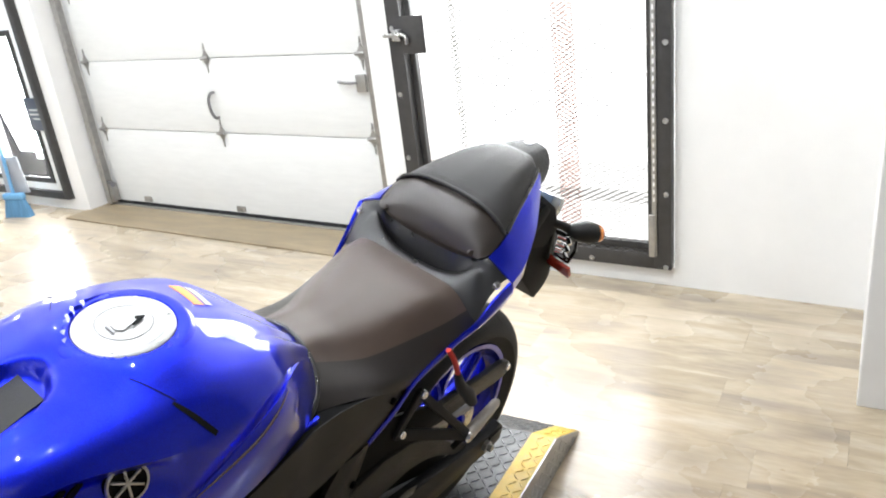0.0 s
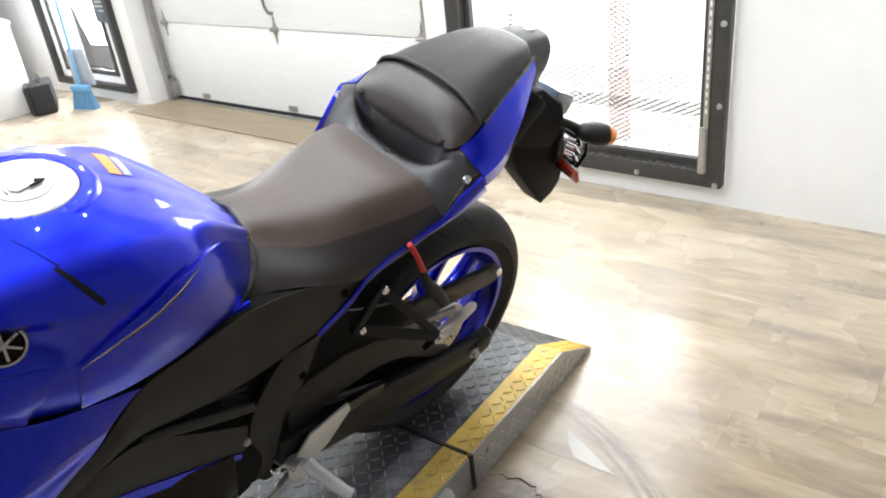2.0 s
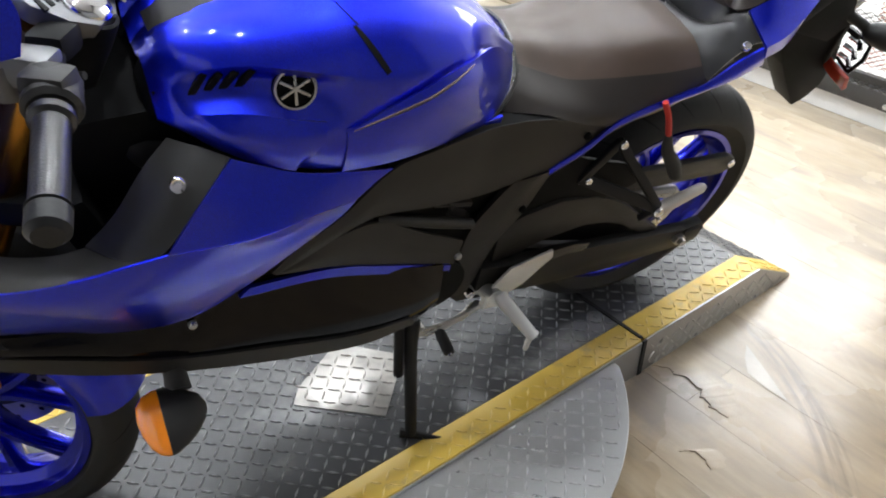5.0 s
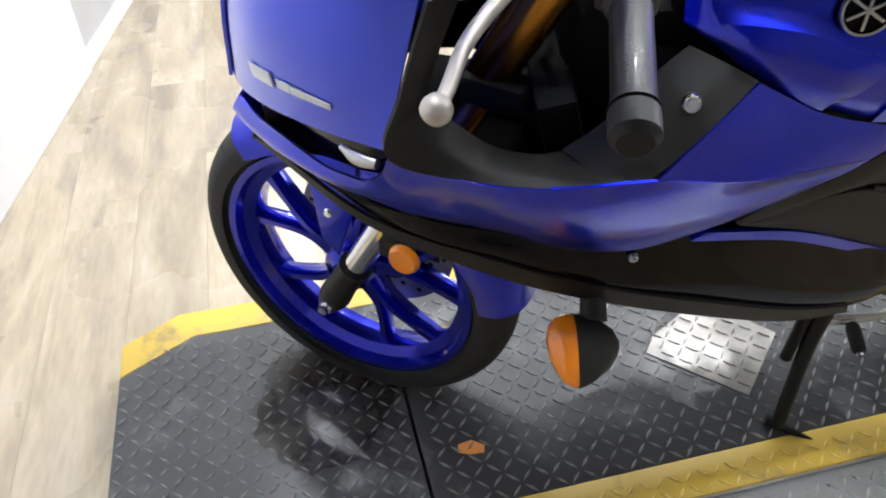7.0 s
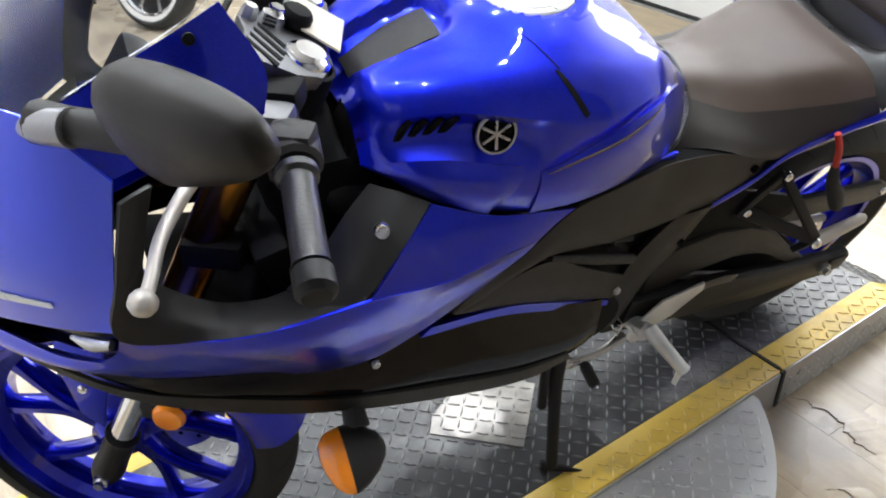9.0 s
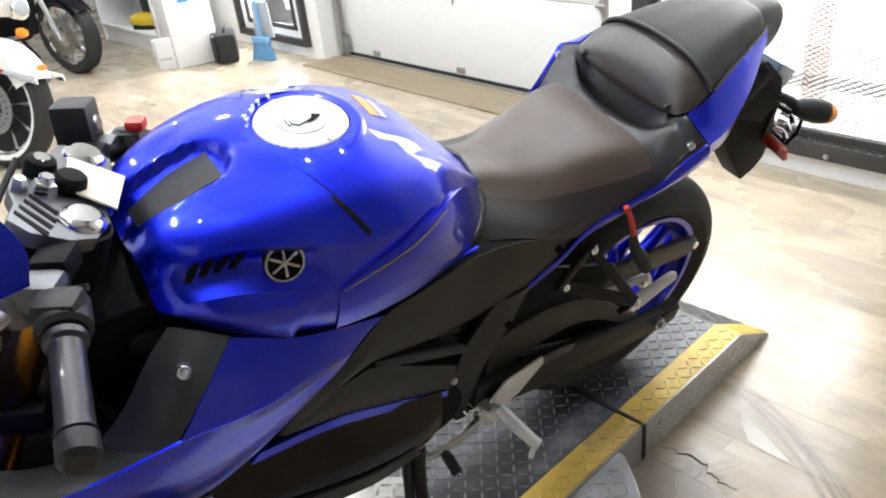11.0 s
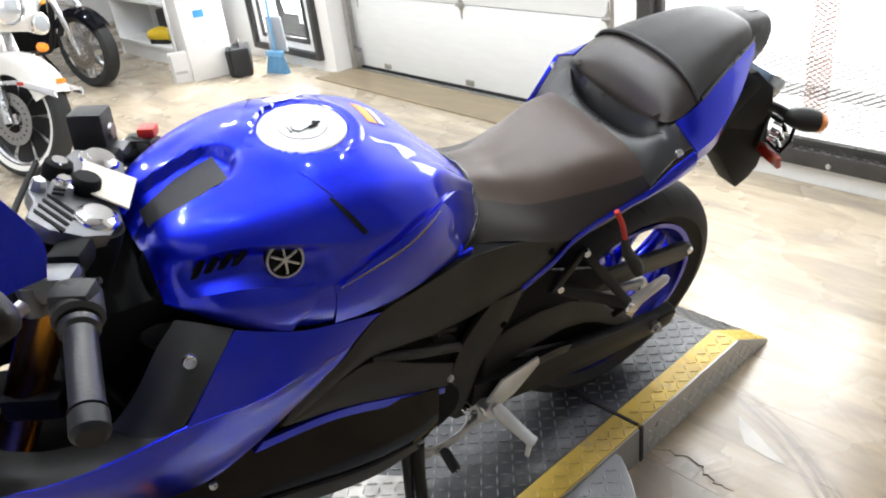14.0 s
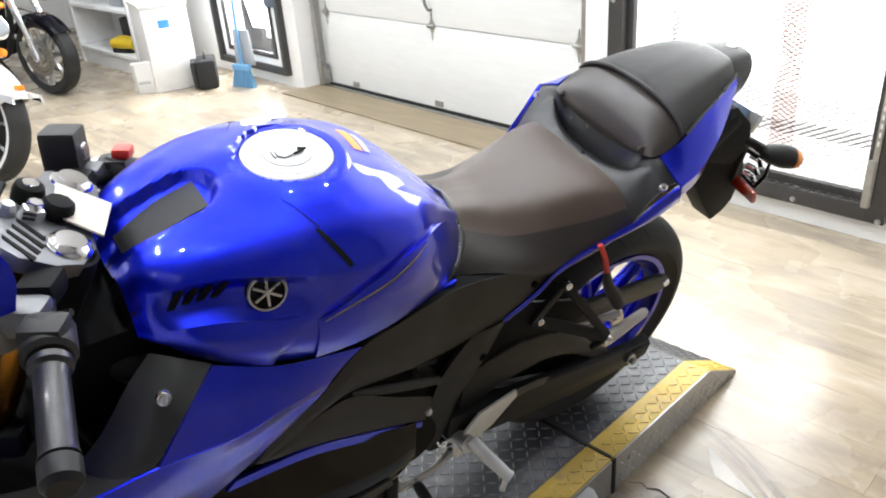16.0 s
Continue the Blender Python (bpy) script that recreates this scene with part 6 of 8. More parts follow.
# blue screen brackets and screen
ctrl = [[(1.245, 0.200, 0.982), (1.150, 0.188, 1.005), (1.098, 0.182, 1.010)],
        [(1.275, 0.178, 1.018), (1.160, 0.174, 1.046), (1.090, 0.168, 1.050)],
        [(1.285, 0.162, 1.036), (1.165, 0.152, 1.088), (1.118, 0.145, 1.108)]]
br = patch("screen_bracket", ctrl, M_BLUE, bike, "blue upper cowl beside the screen", 0.004)
for s, b in zip((1, -1), br):
    part("screen_bolt", bolt_bm((1.150, s * 0.160, 1.086), (0, s, 0.6), 0.006, 0.005), M_DARK, b)
ctrl = [[(1.300, 0.160, 1.030), (1.360, 0.090, 1.020), (1.380, 0.0, 1.012)],
        [(1.235, 0.158, 1.062), (1.285, 0.090, 1.075), (1.305, 0.0, 1.078)],
        [(1.165, 0.152, 1.092), (1.195, 0.085, 1.125), (1.215, 0.0, 1.136)],
        [(1.112, 0.135, 1.115), (1.115, 0.075, 1.155), (1.120, 0.0, 1.166)]]
h = surface(ctrl, 5)
h = half_set(h[:, ::-1])[:, ::-1]
fullh = np.concatenate([h, h[:, ::-1][:, 1:] * np.array([1, -1, 1])], 1)
SETOUT["skip"] = True
part("windscreen", shell(fullh, 0.003, (0.3, 0, 1)), M_SCREEN, bike, "clear smoked windscreen").visible_shadow = False
# cluster behind the screen
clus = part("instrument_cluster", box(0.035, 0.14, 0.07, 1.205, 0, 0.94, 0.012, Matrix.Translation((1.205, 0, 0.95)) @ pose(0, 0, 0, 0, -35, 0) @ Matrix.Translation((-1.205, 0, -0.95))), M_PLASTIC, bike, "black instrument cluster")
part("cluster_face", box(0.004, 0.11, 0.05, 1.186, 0, 0.94, 0.003, Matrix.Translation((1.205, 0, 0.95)) @ pose(0, 0, 0, 0, -35, 0) @ Matrix.Translation((-1.205, 0, -0.95))), M_GREYMETAL, clus, "grey display")

# mirrors
for s in (1, -1):
    arm = tube([(1.285, 0.168, 1.035), (1.250, 0.200, 1.044), (1.205, 0.245, 1.060)], [0.020, 0.017, 0.018], 12)
    mir = part("mirror", arm if s > 0 else mirrored(arm), M_PLASTIC, bike, "black mirror on a short arm")
    mount = tube([(1.300, 0.156, 1.022), (1.285, 0.176, 1.036), (1.258, 0.200, 1.046)], [0.008, 0.015, 0.0175], 16)
    part("mirror_mount", mount if s > 0 else mirrored(mount), M_GREYMETAL, mir, "dull silver mirror mount")
    # shell of the mirror: a swept oval, blunt towards the arm
    verts, rows = [], []
    base, tip = Vector((1.214, 0.222, 1.062)), Vector((1.128, 0.380, 1.140))
    d = (tip - base)
    u = d.normalized()
    up = Vector((0.30, -0.12, 0.94))
    up = (up - u * up.dot(u)).normalized()
    fw_ = u.cross(up)
    grid = []
    for f, hh, dd in ((0.0, 0.022, 0.018), (0.08, 0.046, 0.028), (0.24, 0.062, 0.036), (0.50, 0.052, 0.036), (0.78, 0.038, 0.028), (0.95, 0.024, 0.016), (1.0, 0.008, 0.005)):
        c = base + d * f
        hh, dd = hh * 0.88, dd * 0.88
        row = []
        for k in range(17):
            a = 2 * math.pi * k / 16
            ca, sa = math.cos(a), math.sin(a)
            row.append(c + up * hh * (abs(ca) ** 0.8 * (1 if ca > 0 else -1)) + fw_ * dd * (abs(sa) ** 0.8 * (1 if sa > 0 else -1)))
        grid.append(row)
    g = cr(np.array([[tuple(p) for p in r] for r in grid]), 4)
    nv = g.shape[1]
    bm = raw([tuple(p) for p in g.reshape(-1, 3)], [(i * nv + j, i * nv + j + 1, (i + 1) * nv + j + 1, (i + 1) * nv + j) for i in range(g.shape[0] - 1) for j in range(nv - 1)])
    bmesh.ops.remove_doubles(bm, verts=bm.verts, dist=1e-5)
    bmesh.ops.holes_fill(bm, edges=bm.edges)
    bmesh.ops.recalc_face_normals(bm, faces=bm.faces)
    part("mirror_shell", bm if s > 0 else mirrored(bm), M_MIRROR, mir, "dusty black mirror housing, brown reflection in its colour")

# front indicators on rubber stems: tapered oval bodies that reach out sideways, lens to the front
SETOUT["on"] = False
LENS = [(0.0360, 0.0), (0.0355, 0.008), (0.032, 0.019), (0.024, 0.028), (0.010, 0.033), (0, 0.034)]
BACK = [(0, -0.056), (0.008, -0.054), (0.020, -0.044), (0.030, -0.026), (0.0355, -0.008), (0.0365, 0.001)]


def oval(prof):
    bm = lathe(prof, 36)
    for v in bm.verts:
        v.co.z *= 0.72 * (1 + v.co.x * 8)
        v.co.y *= 1 + v.co.x * 6
        v.co.x *= 1.34
    bm.transform(Matrix.Translation((1.088, 0.285, 0.527)) @ pose(0, 0, 0, 0, -6, -92))
    return bm


for s in (1, -1):
    st = tube([(1.060, 0.180, 0.560), (1.058, 0.215, 0.548), (1.060, 0.250, 0.535)], [0.020, 0.016, 0.018], 12)
    st = part("front_indicator", st if s > 0 else mirrored(st), M_PLASTIC, bike, "black front indicator with orange lens")
    b1, b2 = oval(BACK), oval(LENS)
    part("indicator_shell", b1 if s > 0 else mirrored(b1), M_PLASTIC, st, "black rubber indicator body")
    part("indicator_lens", b2 if s > 0 else mirrored(b2), M_ORANGE, st, "ribbed orange lens")
SETOUT["on"] = True

# ---- cockpit: clamp, bars, levers ----
TC = FOOT + AXIS * 1.100
CLM = Matrix.Translation(TC) @ pose(0, 0, 0, 0, -25, 0)


def plate(outline, z0, z1, bevel=0.0):
    """A plate cut to an outline in the clamp's plane."""
    bm = prism([(x, -y) for x, y in outline], z0, z1, bevel)
    bm.transform(CLM @ pose(0, 0, 0, 90))
    return front(bm)


def pillar(x, y, prof, seg=24):
    return front(lathe(prof, seg, CLM @ Matrix.Translation((x, y, 0)) @ pose(0, 0, 0, 90)))


clamp = part("top_clamp", plate([(0.093, 0.020), (0.090, 0.052), (0.074, 0.075), (0.070, 0.108), (0.040, 0.118), (0.004, 0.110), (-0.020, 0.090), (-0.022, 0.050), (-0.004, 0.010),
                                 (0.002, -0.045), (0.018, -0.092), (0.055, -0.105), (0.082, -0.082), (0.085, -0.030)], -0.022, 0.0, 0.006), M_CLAMP, bike, "grey cast top fork clamp")
for x, y in ((0.005, 0.066), (0.046, -0.072)):
    part("fork_cap", pillar(x, y, [(0, 0.010), (0.017, 0.010), (0.019, 0.008), (0.023, 0.006), (0.026, 0.002), (0.026, -0.004)]), M_CHROME, clamp, "chrome fork cap")
    part("clamp_collar", pillar(x, y, [(0.030, -0.004), (0.034, -0.006), (0.035, -0.030), (0.033, -0.085), (0.0, -0.085)]), M_DARK, clamp, "black bar clamp round the fork")
for k in range(4):
    y = 0.048 + 0.0135 * k
    part("clamp_slot", plate([(0.068, y), (0.066, y + 0.006), (0.026, y + 0.028), (0.025, y + 0.021)], -0.002, 0.0012), M_DARK, clamp)
part("stem_nut", pillar(0.056, 0.036, [(0, 0.022), (0.008, 0.022), (0.010, 0.016), (0.013, 0.014), (0.014, -0.002)], 6), M_CHROME, clamp, "chrome stem nut")
part("clamp_knob", pillar(0.037, 0.014, [(0, 0.022), (0.015, 0.021), (0.0185, 0.017), (0.019, 0.006), (0.016, -0.002)], 10), M_DARK, clamp, "black plastic cap")
part("ignition_barrel", pillar(0.074, 0.002, [(0, 0.023), (0.012, 0.023), (0.016, 0.020), (0.018, 0.012), (0.017, -0.002)]), M_DARK, clamp, "black ignition lock")
part("lock_face", pillar(0.074, 0.002, [(0, 0.0245), (0.009, 0.0242), (0.0095, 0.022)]), M_CHROME, clamp, "bright lock face")
part("steering_bolt", pillar(0.080, 0.045, [(0, 0.014), (0.007, 0.014), (0.009, 0.010), (0.010, -0.002)], 6), M_STEEL, clamp)

BAR0, BAR1 = Vector((1.030, 0.115, 0.985)), Vector((0.942, 0.362, 0.925))
bd = (BAR1 - BAR0).normalized()
for s in (1, -1):
    def sd(bm):
        bm = bm if s > 0 else mirrored(bm)
        if s < 0:
            bm.transform(Matrix.Translation((0.040, 0, 0.010)))
        return front(bm)
    bar = part("handlebar", sd(join(tube([BAR0 - bd * 0.02, BAR1 - bd * 0.02], 0.011, 14), box(0.04, 0.05, 0.030, *(BAR0 + bd * 0.012), 0.010))), M_DARK, bike, "black clip-on handlebar")
    g0, g1 = BAR0 + bd * 0.125, BAR1 - bd * 0.028
    grip = part("grip", sd(join(tube([g0, g0 + bd * 0.008, g0 + bd * 0.012, g1 - bd * 0.008, g1], [0.021, 0.021, 0.0165, 0.0165, 0.019], 20, smooth_path=False))), M_RUBBER if s < 0 else M_GRIP, bar, "worn black rubber grip")
    part("bar_end", sd(tube([g1 + bd * 0.001, g1 + bd * 0.003, g1 + bd * 0.024, g1 + bd * 0.030], [0.014, 0.0185, 0.0185, 0.013], 20, smooth_path=False)), M_BLACKMETAL, bar, "black bar end weight")
    sw = part("switch_housing", sd(join(tube([BAR0 + bd * 0.075, BAR0 + bd * 0.080, BAR0 + bd * 0.115, BAR0 + bd * 0.12], [0.020, 0.027, 0.027, 0.022], 16, smooth_path=False), box(0.045, 0.04, 0.055, *(BAR0 + bd * 0.097), 0.01))), M_PLASTIC, bar, "black switch housing")
    if s < 0:
        part("red_switch", sd(box(0.026, 0.030, 0.016, *(BAR0 + bd * 0.10 + Vector((-0.012, 0, 0.034))), 0.005)), M_REDPLASTIC, bar, "red kill switch")
        part("brake_reservoir", sd(box(0.050, 0.050, 0.062, *(BAR0 + bd * 0.064 + Vector((0.042, 0, 0.042))), 0.008)), M_PLASTIC, bar, "black brake fluid reservoir")
        part("reservoir_cap", sd(lathe([(0, 0.003), (0.011, 0.003), (0.013, -0.002)], 20, Matrix.Translation(BAR0 + bd * 0.064 + Vector((0.016, 0, 0.040))) @ pose(0, 0, 0, 0, 0, 90))), M_GREYMETAL, bar, "sight glass")
    pv = BAR0 + bd * 0.07 + Vector((0.045, 0, -0.006))
    part("lever_perch", sd(join(box(0.060, 0.042, 0.034, *(BAR0 + bd * 0.062 + Vector((0.024, 0, 0.004))), 0.012), tube([pv + Vector((0, 0, -0.018)), pv + Vector((0, 0, 0.018))], 0.016, 14))), M_CLAMP, bar, "grey cast lever perch")
    tip = Vector((1.082, 0.375, 0.911))
    lev = [pv, pv + (tip - pv) * 0.25 + Vector((0.020, 0, 0)), pv + (tip - pv) * 0.6 + Vector((0.022, 0, -0.004)), pv + (tip - pv) * 0.9 + Vector((0.004, 0, 0)), tip]
    part("lever", sd(join(tube(lev, [0.009, 0.0075, 0.0066, 0.0062, 0.0062], 12), lathe([(0, 0.0125), (0.007, 0.010), (0.0115, 0.005), (0.0125, 0), (0.0115, -0.005), (0.007, -0.010), (0, -0.0125)], 20, Matrix.Translation(tip)))), M_LEVER, bar, "cast silver lever with a ball end")
# cables
for k, (a, b_, c, d_) in enumerate((((1.05, 0.14, 0.95), (1.11, 0.10, 0.93), (1.15, 0.05, 0.93), (1.15, 0.06, 0.80)), ((1.06, -0.15, 0.95), (1.11, -0.09, 0.93), (1.15, 0.0, 0.93), (1.13, 0.03, 0.80)))):
    part("cable", tube([a, b_, c, d_], 0.0045, 8), M_RUBBER, bike, "black control cable")

# ---- engine, frame, running gear ----
part("engine", join(box(0.36, 0.24, 0.20, 0.66, 0, 0.45, 0.03, Matrix.Identity(4)), box(0.20, 0.26, 0.24, 0.84, 0, 0.60, 0.03, Matrix.Identity(4) @ Matrix.Translation((0.84, 0, 0.6)) @ pose(0, 0, 0, 0, 20, 0) @ Matrix.Translation((-0.84, 0, -0.6))),
                    tube([(0.60, 0.12, 0.42), (0.60, 0.145, 0.42)], 0.065, 24), tube([(0.74, 0.12, 0.44), (0.74, 0.142, 0.44)], 0.075, 24)), M_DARK, bike, "black engine block")
part("radiator", box(0.045, 0.30, 0.28, 1.08, 0, 0.66, 0.008, Matrix.Translation((1.08, 0, 0.66)) @ pose(0, 0, 0, 0, 14, 0) @ Matrix.Translation((-1.08, 0, -0.66))), M_DARK, bike, "black radiator")
for s in (1, -1):
    part("frame_spar", tube([(1.08, s * 0.05, 0.86), (0.96, s * 0.11, 0.78), (0.78, s * 0.105, 0.69), (0.60, s * 0.095, 0.60), (0.52, s * 0.09, 0.48), (0.53, s * 0.09, 0.36)], [0.03, 0.028, 0.026, 0.026, 0.03, 0.03], 12), M_BLACKMETAL, bike, "black tubular frame spar")
    part("seat_rail", tube([(0.60, s * 0.11, 0.70), (0.35, s * 0.11, 0.66), (0.05, s * 0.09, 0.76)], 0.014, 10), M_BLACKMETAL, bike)
part("steering_head", tube([FOOT + AXIS * 0.82, FOOT + AXIS * 1.0], 0.034, 16), M_DARK, bike)
part("air_box", box(0.30, 0.20, 0.14, 0.80, 0, 0.80, 0.03, Matrix.Identity(4)), M_DARK, bike)
part("head_infill", box(0.20, 0.22, 0.16, 1.0, 0, 0.80, 0.03, Matrix.Identity(4)), M_DARK, bike)
for y in (-0.06, 0.06):
    part("header_pipe", tube([(0.93, y, 0.56), (1.02, y, 0.48), (0.98, y, 0.40), (0.82, y * 0.5, 0.345), (0.62, -0.06, 0.33)], 0.019, 12), M_GREYMETAL, bike, "dull steel header pipe")
part("silencer", tube([(0.50, -0.12, 0.30), (0.30, -0.15, 0.36), (0.10, -0.17, 0.44), (-0.12, -0.18, 0.54)], [0.03, 0.05, 0.055, 0.05], 20), M_BLACKMETAL, bike, "black silencer")

# Added infill plates keep the gap ahead of the rear wheel dark.
for s in (1, -1):
    part("inner_infill", prism([(0.60, 0.66), (0.40, 0.66), (0.30, 0.60), (0.16, 0.545), (0.16, 0.50), (0.30, 0.46), (0.44, 0.36), (0.60, 0.36)], s * 0.095, s * 0.104, 0.003), M_DARK, bike, "added black infill plate")
SETOUT["on"] = False
ARM = [(0.500, 0.430), (0.431, 0.412), (0.314, 0.398), (0.106, 0.358), (-0.044, 0.330), (-0.090, 0.336), (-0.108, 0.312), (-0.100, 0.272), (-0.060, 0.264), (0.016, 0.270), (0.145, 0.273), (0.350, 0.305), (0.500, 0.335)]
sa = part("swingarm", join(prism(ARM, YC + 0.138, YC + 0.164, 0.006), prism(ARM, YC - 0.164, YC - 0.138, 0.006), box(0.12, 0.27, 0.07, 0.44, YC, 0.39, 0.01, pose(0, 0, 0))), M_BLACKMETAL, bike, "black steel swingarm")
BRACE = [(0.470, 0.520), (0.423, 0.535), (0.345, 0.545), (0.266, 0.530), (0.205, 0.498), (0.153, 0.458), (0.090, 0.395), (0.030, 0.345), (0.070, 0.340), (0.108, 0.368), (0.160, 0.408), (0.206, 0.432), (0.264, 0.446), (0.351, 0.440), (0.420, 0.420), (0.470, 0.415)]
part("arm_brace", prism(BRACE, YC + 0.128, YC + 0.150, 0.007), M_PLASTIC, sa, "black arched arm brace")
# Added plate that darkens the shaded gap between brace and arm.
part("arm_gap_fill", prism([(0.400, 0.330), (0.380, 0.440), (0.300, 0.462), (0.195, 0.458), (0.110, 0.420), (0.030, 0.350), (0.040, 0.300), (0.160, 0.290), (0.280, 0.300)], 0.092, 0.098, 0.002), M_DARK, sa, "added black fill plate behind the arch")
part("arm_axle_nut", join(tube([(-0.029, YC + 0.162, 0.309), (-0.029, YC + 0.174, 0.309)], 0.016, 6), tube([(-0.029, YC + 0.17, 0.309), (-0.029, YC + 0.184, 0.309)], 0.009, 12)), M_STEEL, sa, "steel rear axle nut")
part("chain_adjuster", box(0.050, 0.005, 0.038, -0.068, YC + 0.1655, 0.305, 0.002, pose(0, 0, 0)), M_BLACKMETAL, sa)
part("arm_protector", prism([(0.372, 0.418), (0.285, 0.416), (0.245, 0.404), (0.255, 0.385), (0.300, 0.392), (0.372, 0.385)], YC + 0.164, YC + 0.166, 0.0008), M_SATIN, sa, "scuffed arm protector")
part("chain_guard", prism([(0.300, 0.560), (0.268, 0.562), (0.150, 0.534), (-0.104, 0.503), (-0.128, 0.490), (-0.138, 0.458), (-0.110, 0.448), (0.149, 0.478), (0.268, 0.522), (0.300, 0.530)], YC + 0.112, YC + 0.128, 0.005), M_PLASTIC, bike, "black plastic chain guard")
part("guard_tip", lathe([(0, 0.005), (0.008, 0.004), (0.010, 0), (0.010, -0.004)], 14, Matrix.Translation((-0.124, YC + 0.128, 0.474))), M_CHROME, bike, "bright guard bolt")
SETOUT["on"] = True
part("chain", join(tube([(0.0, 0.066, 0.402), (0.46, 0.066, 0.50)], 0.009, 8), tube([(0.0, 0.066, 0.226), (0.46, 0.066, 0.40)], 0.009, 8)), M_GREYMETAL, bike, "grey drive chain")
part("rear_hugger", prism([(0.33, 0.60), (0.22, 0.66), (0.10, 0.668), (0.10, 0.655), (0.21, 0.645), (0.31, 0.58)], -0.075, 0.075, 0.004), M_PLASTIC, bike)
part("shock_spring", join(tube([(0.36, 0, 0.68), (0.40, 0, 0.42)], 0.02, 10), tube([(0.36 + 0.005 * k + 0.034 * math.cos(k * 1.26), 0.034 * math.sin(k * 1.26), 0.67 - 0.0075 * k) for k in range(30)], 0.006, 6, 2)), M_DARK, bike, "black shock spring")

# pillion footrest bracket: flat arms that meet at the folded peg
SETOUT["on"] = False


def bar(a, b, w, t, up=(0, 1, 0)):
    """A flat bar with rounded edges between two places, its broad side to the given way."""
    d = Vector(b) - Vector(a)
    z = Vector(up).normalized()
    x = d.normalized()
    z = (z - x * z.dot(x)).normalized()
    m = Matrix.Translation((Vector(a) + Vector(b)) / 2) @ Matrix((x, z.cross(x), z)).transposed().to_4x4()
    return box(d.length + w * 0.6, w, t, 0, 0, 0, min(w, t) * 0.3, m)


for s in (1, -1):
    P0, P1, P2 = Vector((0.312, YC + s * 0.143, 0.587)), Vector((0.266, YC + s * 0.150, 0.668)), Vector((0.153, YC + s * 0.206, 0.516))
    br_ = part("pillion_bracket", join(bar(P0, P2, 0.024, 0.012, (0, s, 0.3)), bar(P1, P2, 0.018, 0.012, (0, s, 0.3)), bar(P0, P1, 0.018, 0.012, (0, s, 0))), M_BLACKMETAL, bike, "black triangular pillion footrest bracket")
    for P, o, r_ in ((P0, -0.006, 0.0085), (P1, -0.002, 0.0085), (P2, 0.006, 0.0110)):
        part("bracket_bolt", bolt_bm(P + Vector((o, s * 0.008, 0)), (0.1, s, 0.2), r_, 0.006), M_CHROME, br_, "bright bracket bolt")
    pg = part("pillion_peg", join(tube([P2 + Vector((-0.006, 0, -0.002)), P2 + Vector((-0.020, s * 0.002, 0.006)), P2 + Vector((-0.085, s * 0.006, 0.034)), P2 + Vector((-0.092, s * 0.006, 0.037))], [0.014, 0.013, 0.010, 0.005], 14, 4, False)), M_LEVER, bike, "folded pale alloy pillion peg")
    part("peg_bracket", join(bar(P2 + Vector((0.0, -s * 0.004, -0.006)), P2 + Vector((0.004, -s * 0.02, -0.045)), 0.020, 0.014, (0, s, 0))), M_BLACKMETAL, pg)
# rider footrests, heel guards, gear lever
for s in (1, -1):
    hp = part("footrest_hanger", join(prism([(0.575, 0.470), (0.520, 0.400), (0.478, 0.350), (0.480, 0.305), (0.520, 0.310), (0.560, 0.360), (0.605, 0.440)], YC + s * 0.128, YC + s * 0.144, 0.004)), M_BLACKMETAL, bike, "black footrest hanger")
    part("heel_guard", prism([(0.356, 0.446), (0.350, 0.424), (0.402, 0.364), (0.440, 0.343), (0.466, 0.342), (0.484, 0.364), (0.474, 0.386), (0.445, 0.428)], YC + s * 0.176, YC + s * 0.182, 0.002), M_ALU, hp, "satin aluminium heel guard")
    part("peg_boss", join(tube([(0.478, YC + s * 0.150, 0.352), (0.474, YC + s * 0.200, 0.372)], [0.015, 0.018], 14), tube([(0.502, YC + s * 0.150, 0.352), (0.462, YC + s * 0.176, 0.366)], 0.010, 10), box(0.030, 0.016, 0.036, 0.480, YC + s * 0.186, 0.352, 0.005, pose(0, 0, 0))), M_ALU, hp, "cast aluminium peg boss")
    part("footpeg", join(tube([(0.466, YC + s * 0.196, 0.378), (0.462, YC + s * 0.214, 0.370), (0.433, YC + s * 0.274, 0.338), (0.429, YC + s * 0.280, 0.334)], [0.013, 0.0150, 0.0120, 0.0135], 14, 4, False), tube([(0.431, YC + s * 0.274, 0.334), (0.440, YC + s * 0.282, 0.298)], [0.006, 0.005], 8)), M_ALU, hp, "aluminium rider footpeg with feeler")
    for x, w, z, m_ in ((0.510, 0.163, 0.358, M_CHROME), (0.480, 0.160, 0.300, M_STEEL), (0.560, 0.146, 0.425, M_STEEL)):
        part("hanger_bolt", bolt_bm((x, YC + s * w, z), (0, s, 0.2), 0.0095, 0.008), m_, hp)
gl = part("gear_lever", join(tube([(0.488, YC + 0.168, 0.318), (0.530, YC + 0.170, 0.292), (0.580, YC + 0.166, 0.272), (0.612, YC + 0.158, 0.272)], [0.010, 0.007, 0.007, 0.009], 10), tube([(0.470, YC + 0.178, 0.342), (0.540, YC + 0.172, 0.300), (0.612, YC + 0.164, 0.284)], 0.0045, 8), tube([(0.606, YC + 0.140, 0.280), (0.606, YC + 0.166, 0.284)], 0.012, 12)), M_STEEL, bike, "steel gear lever and linkage")
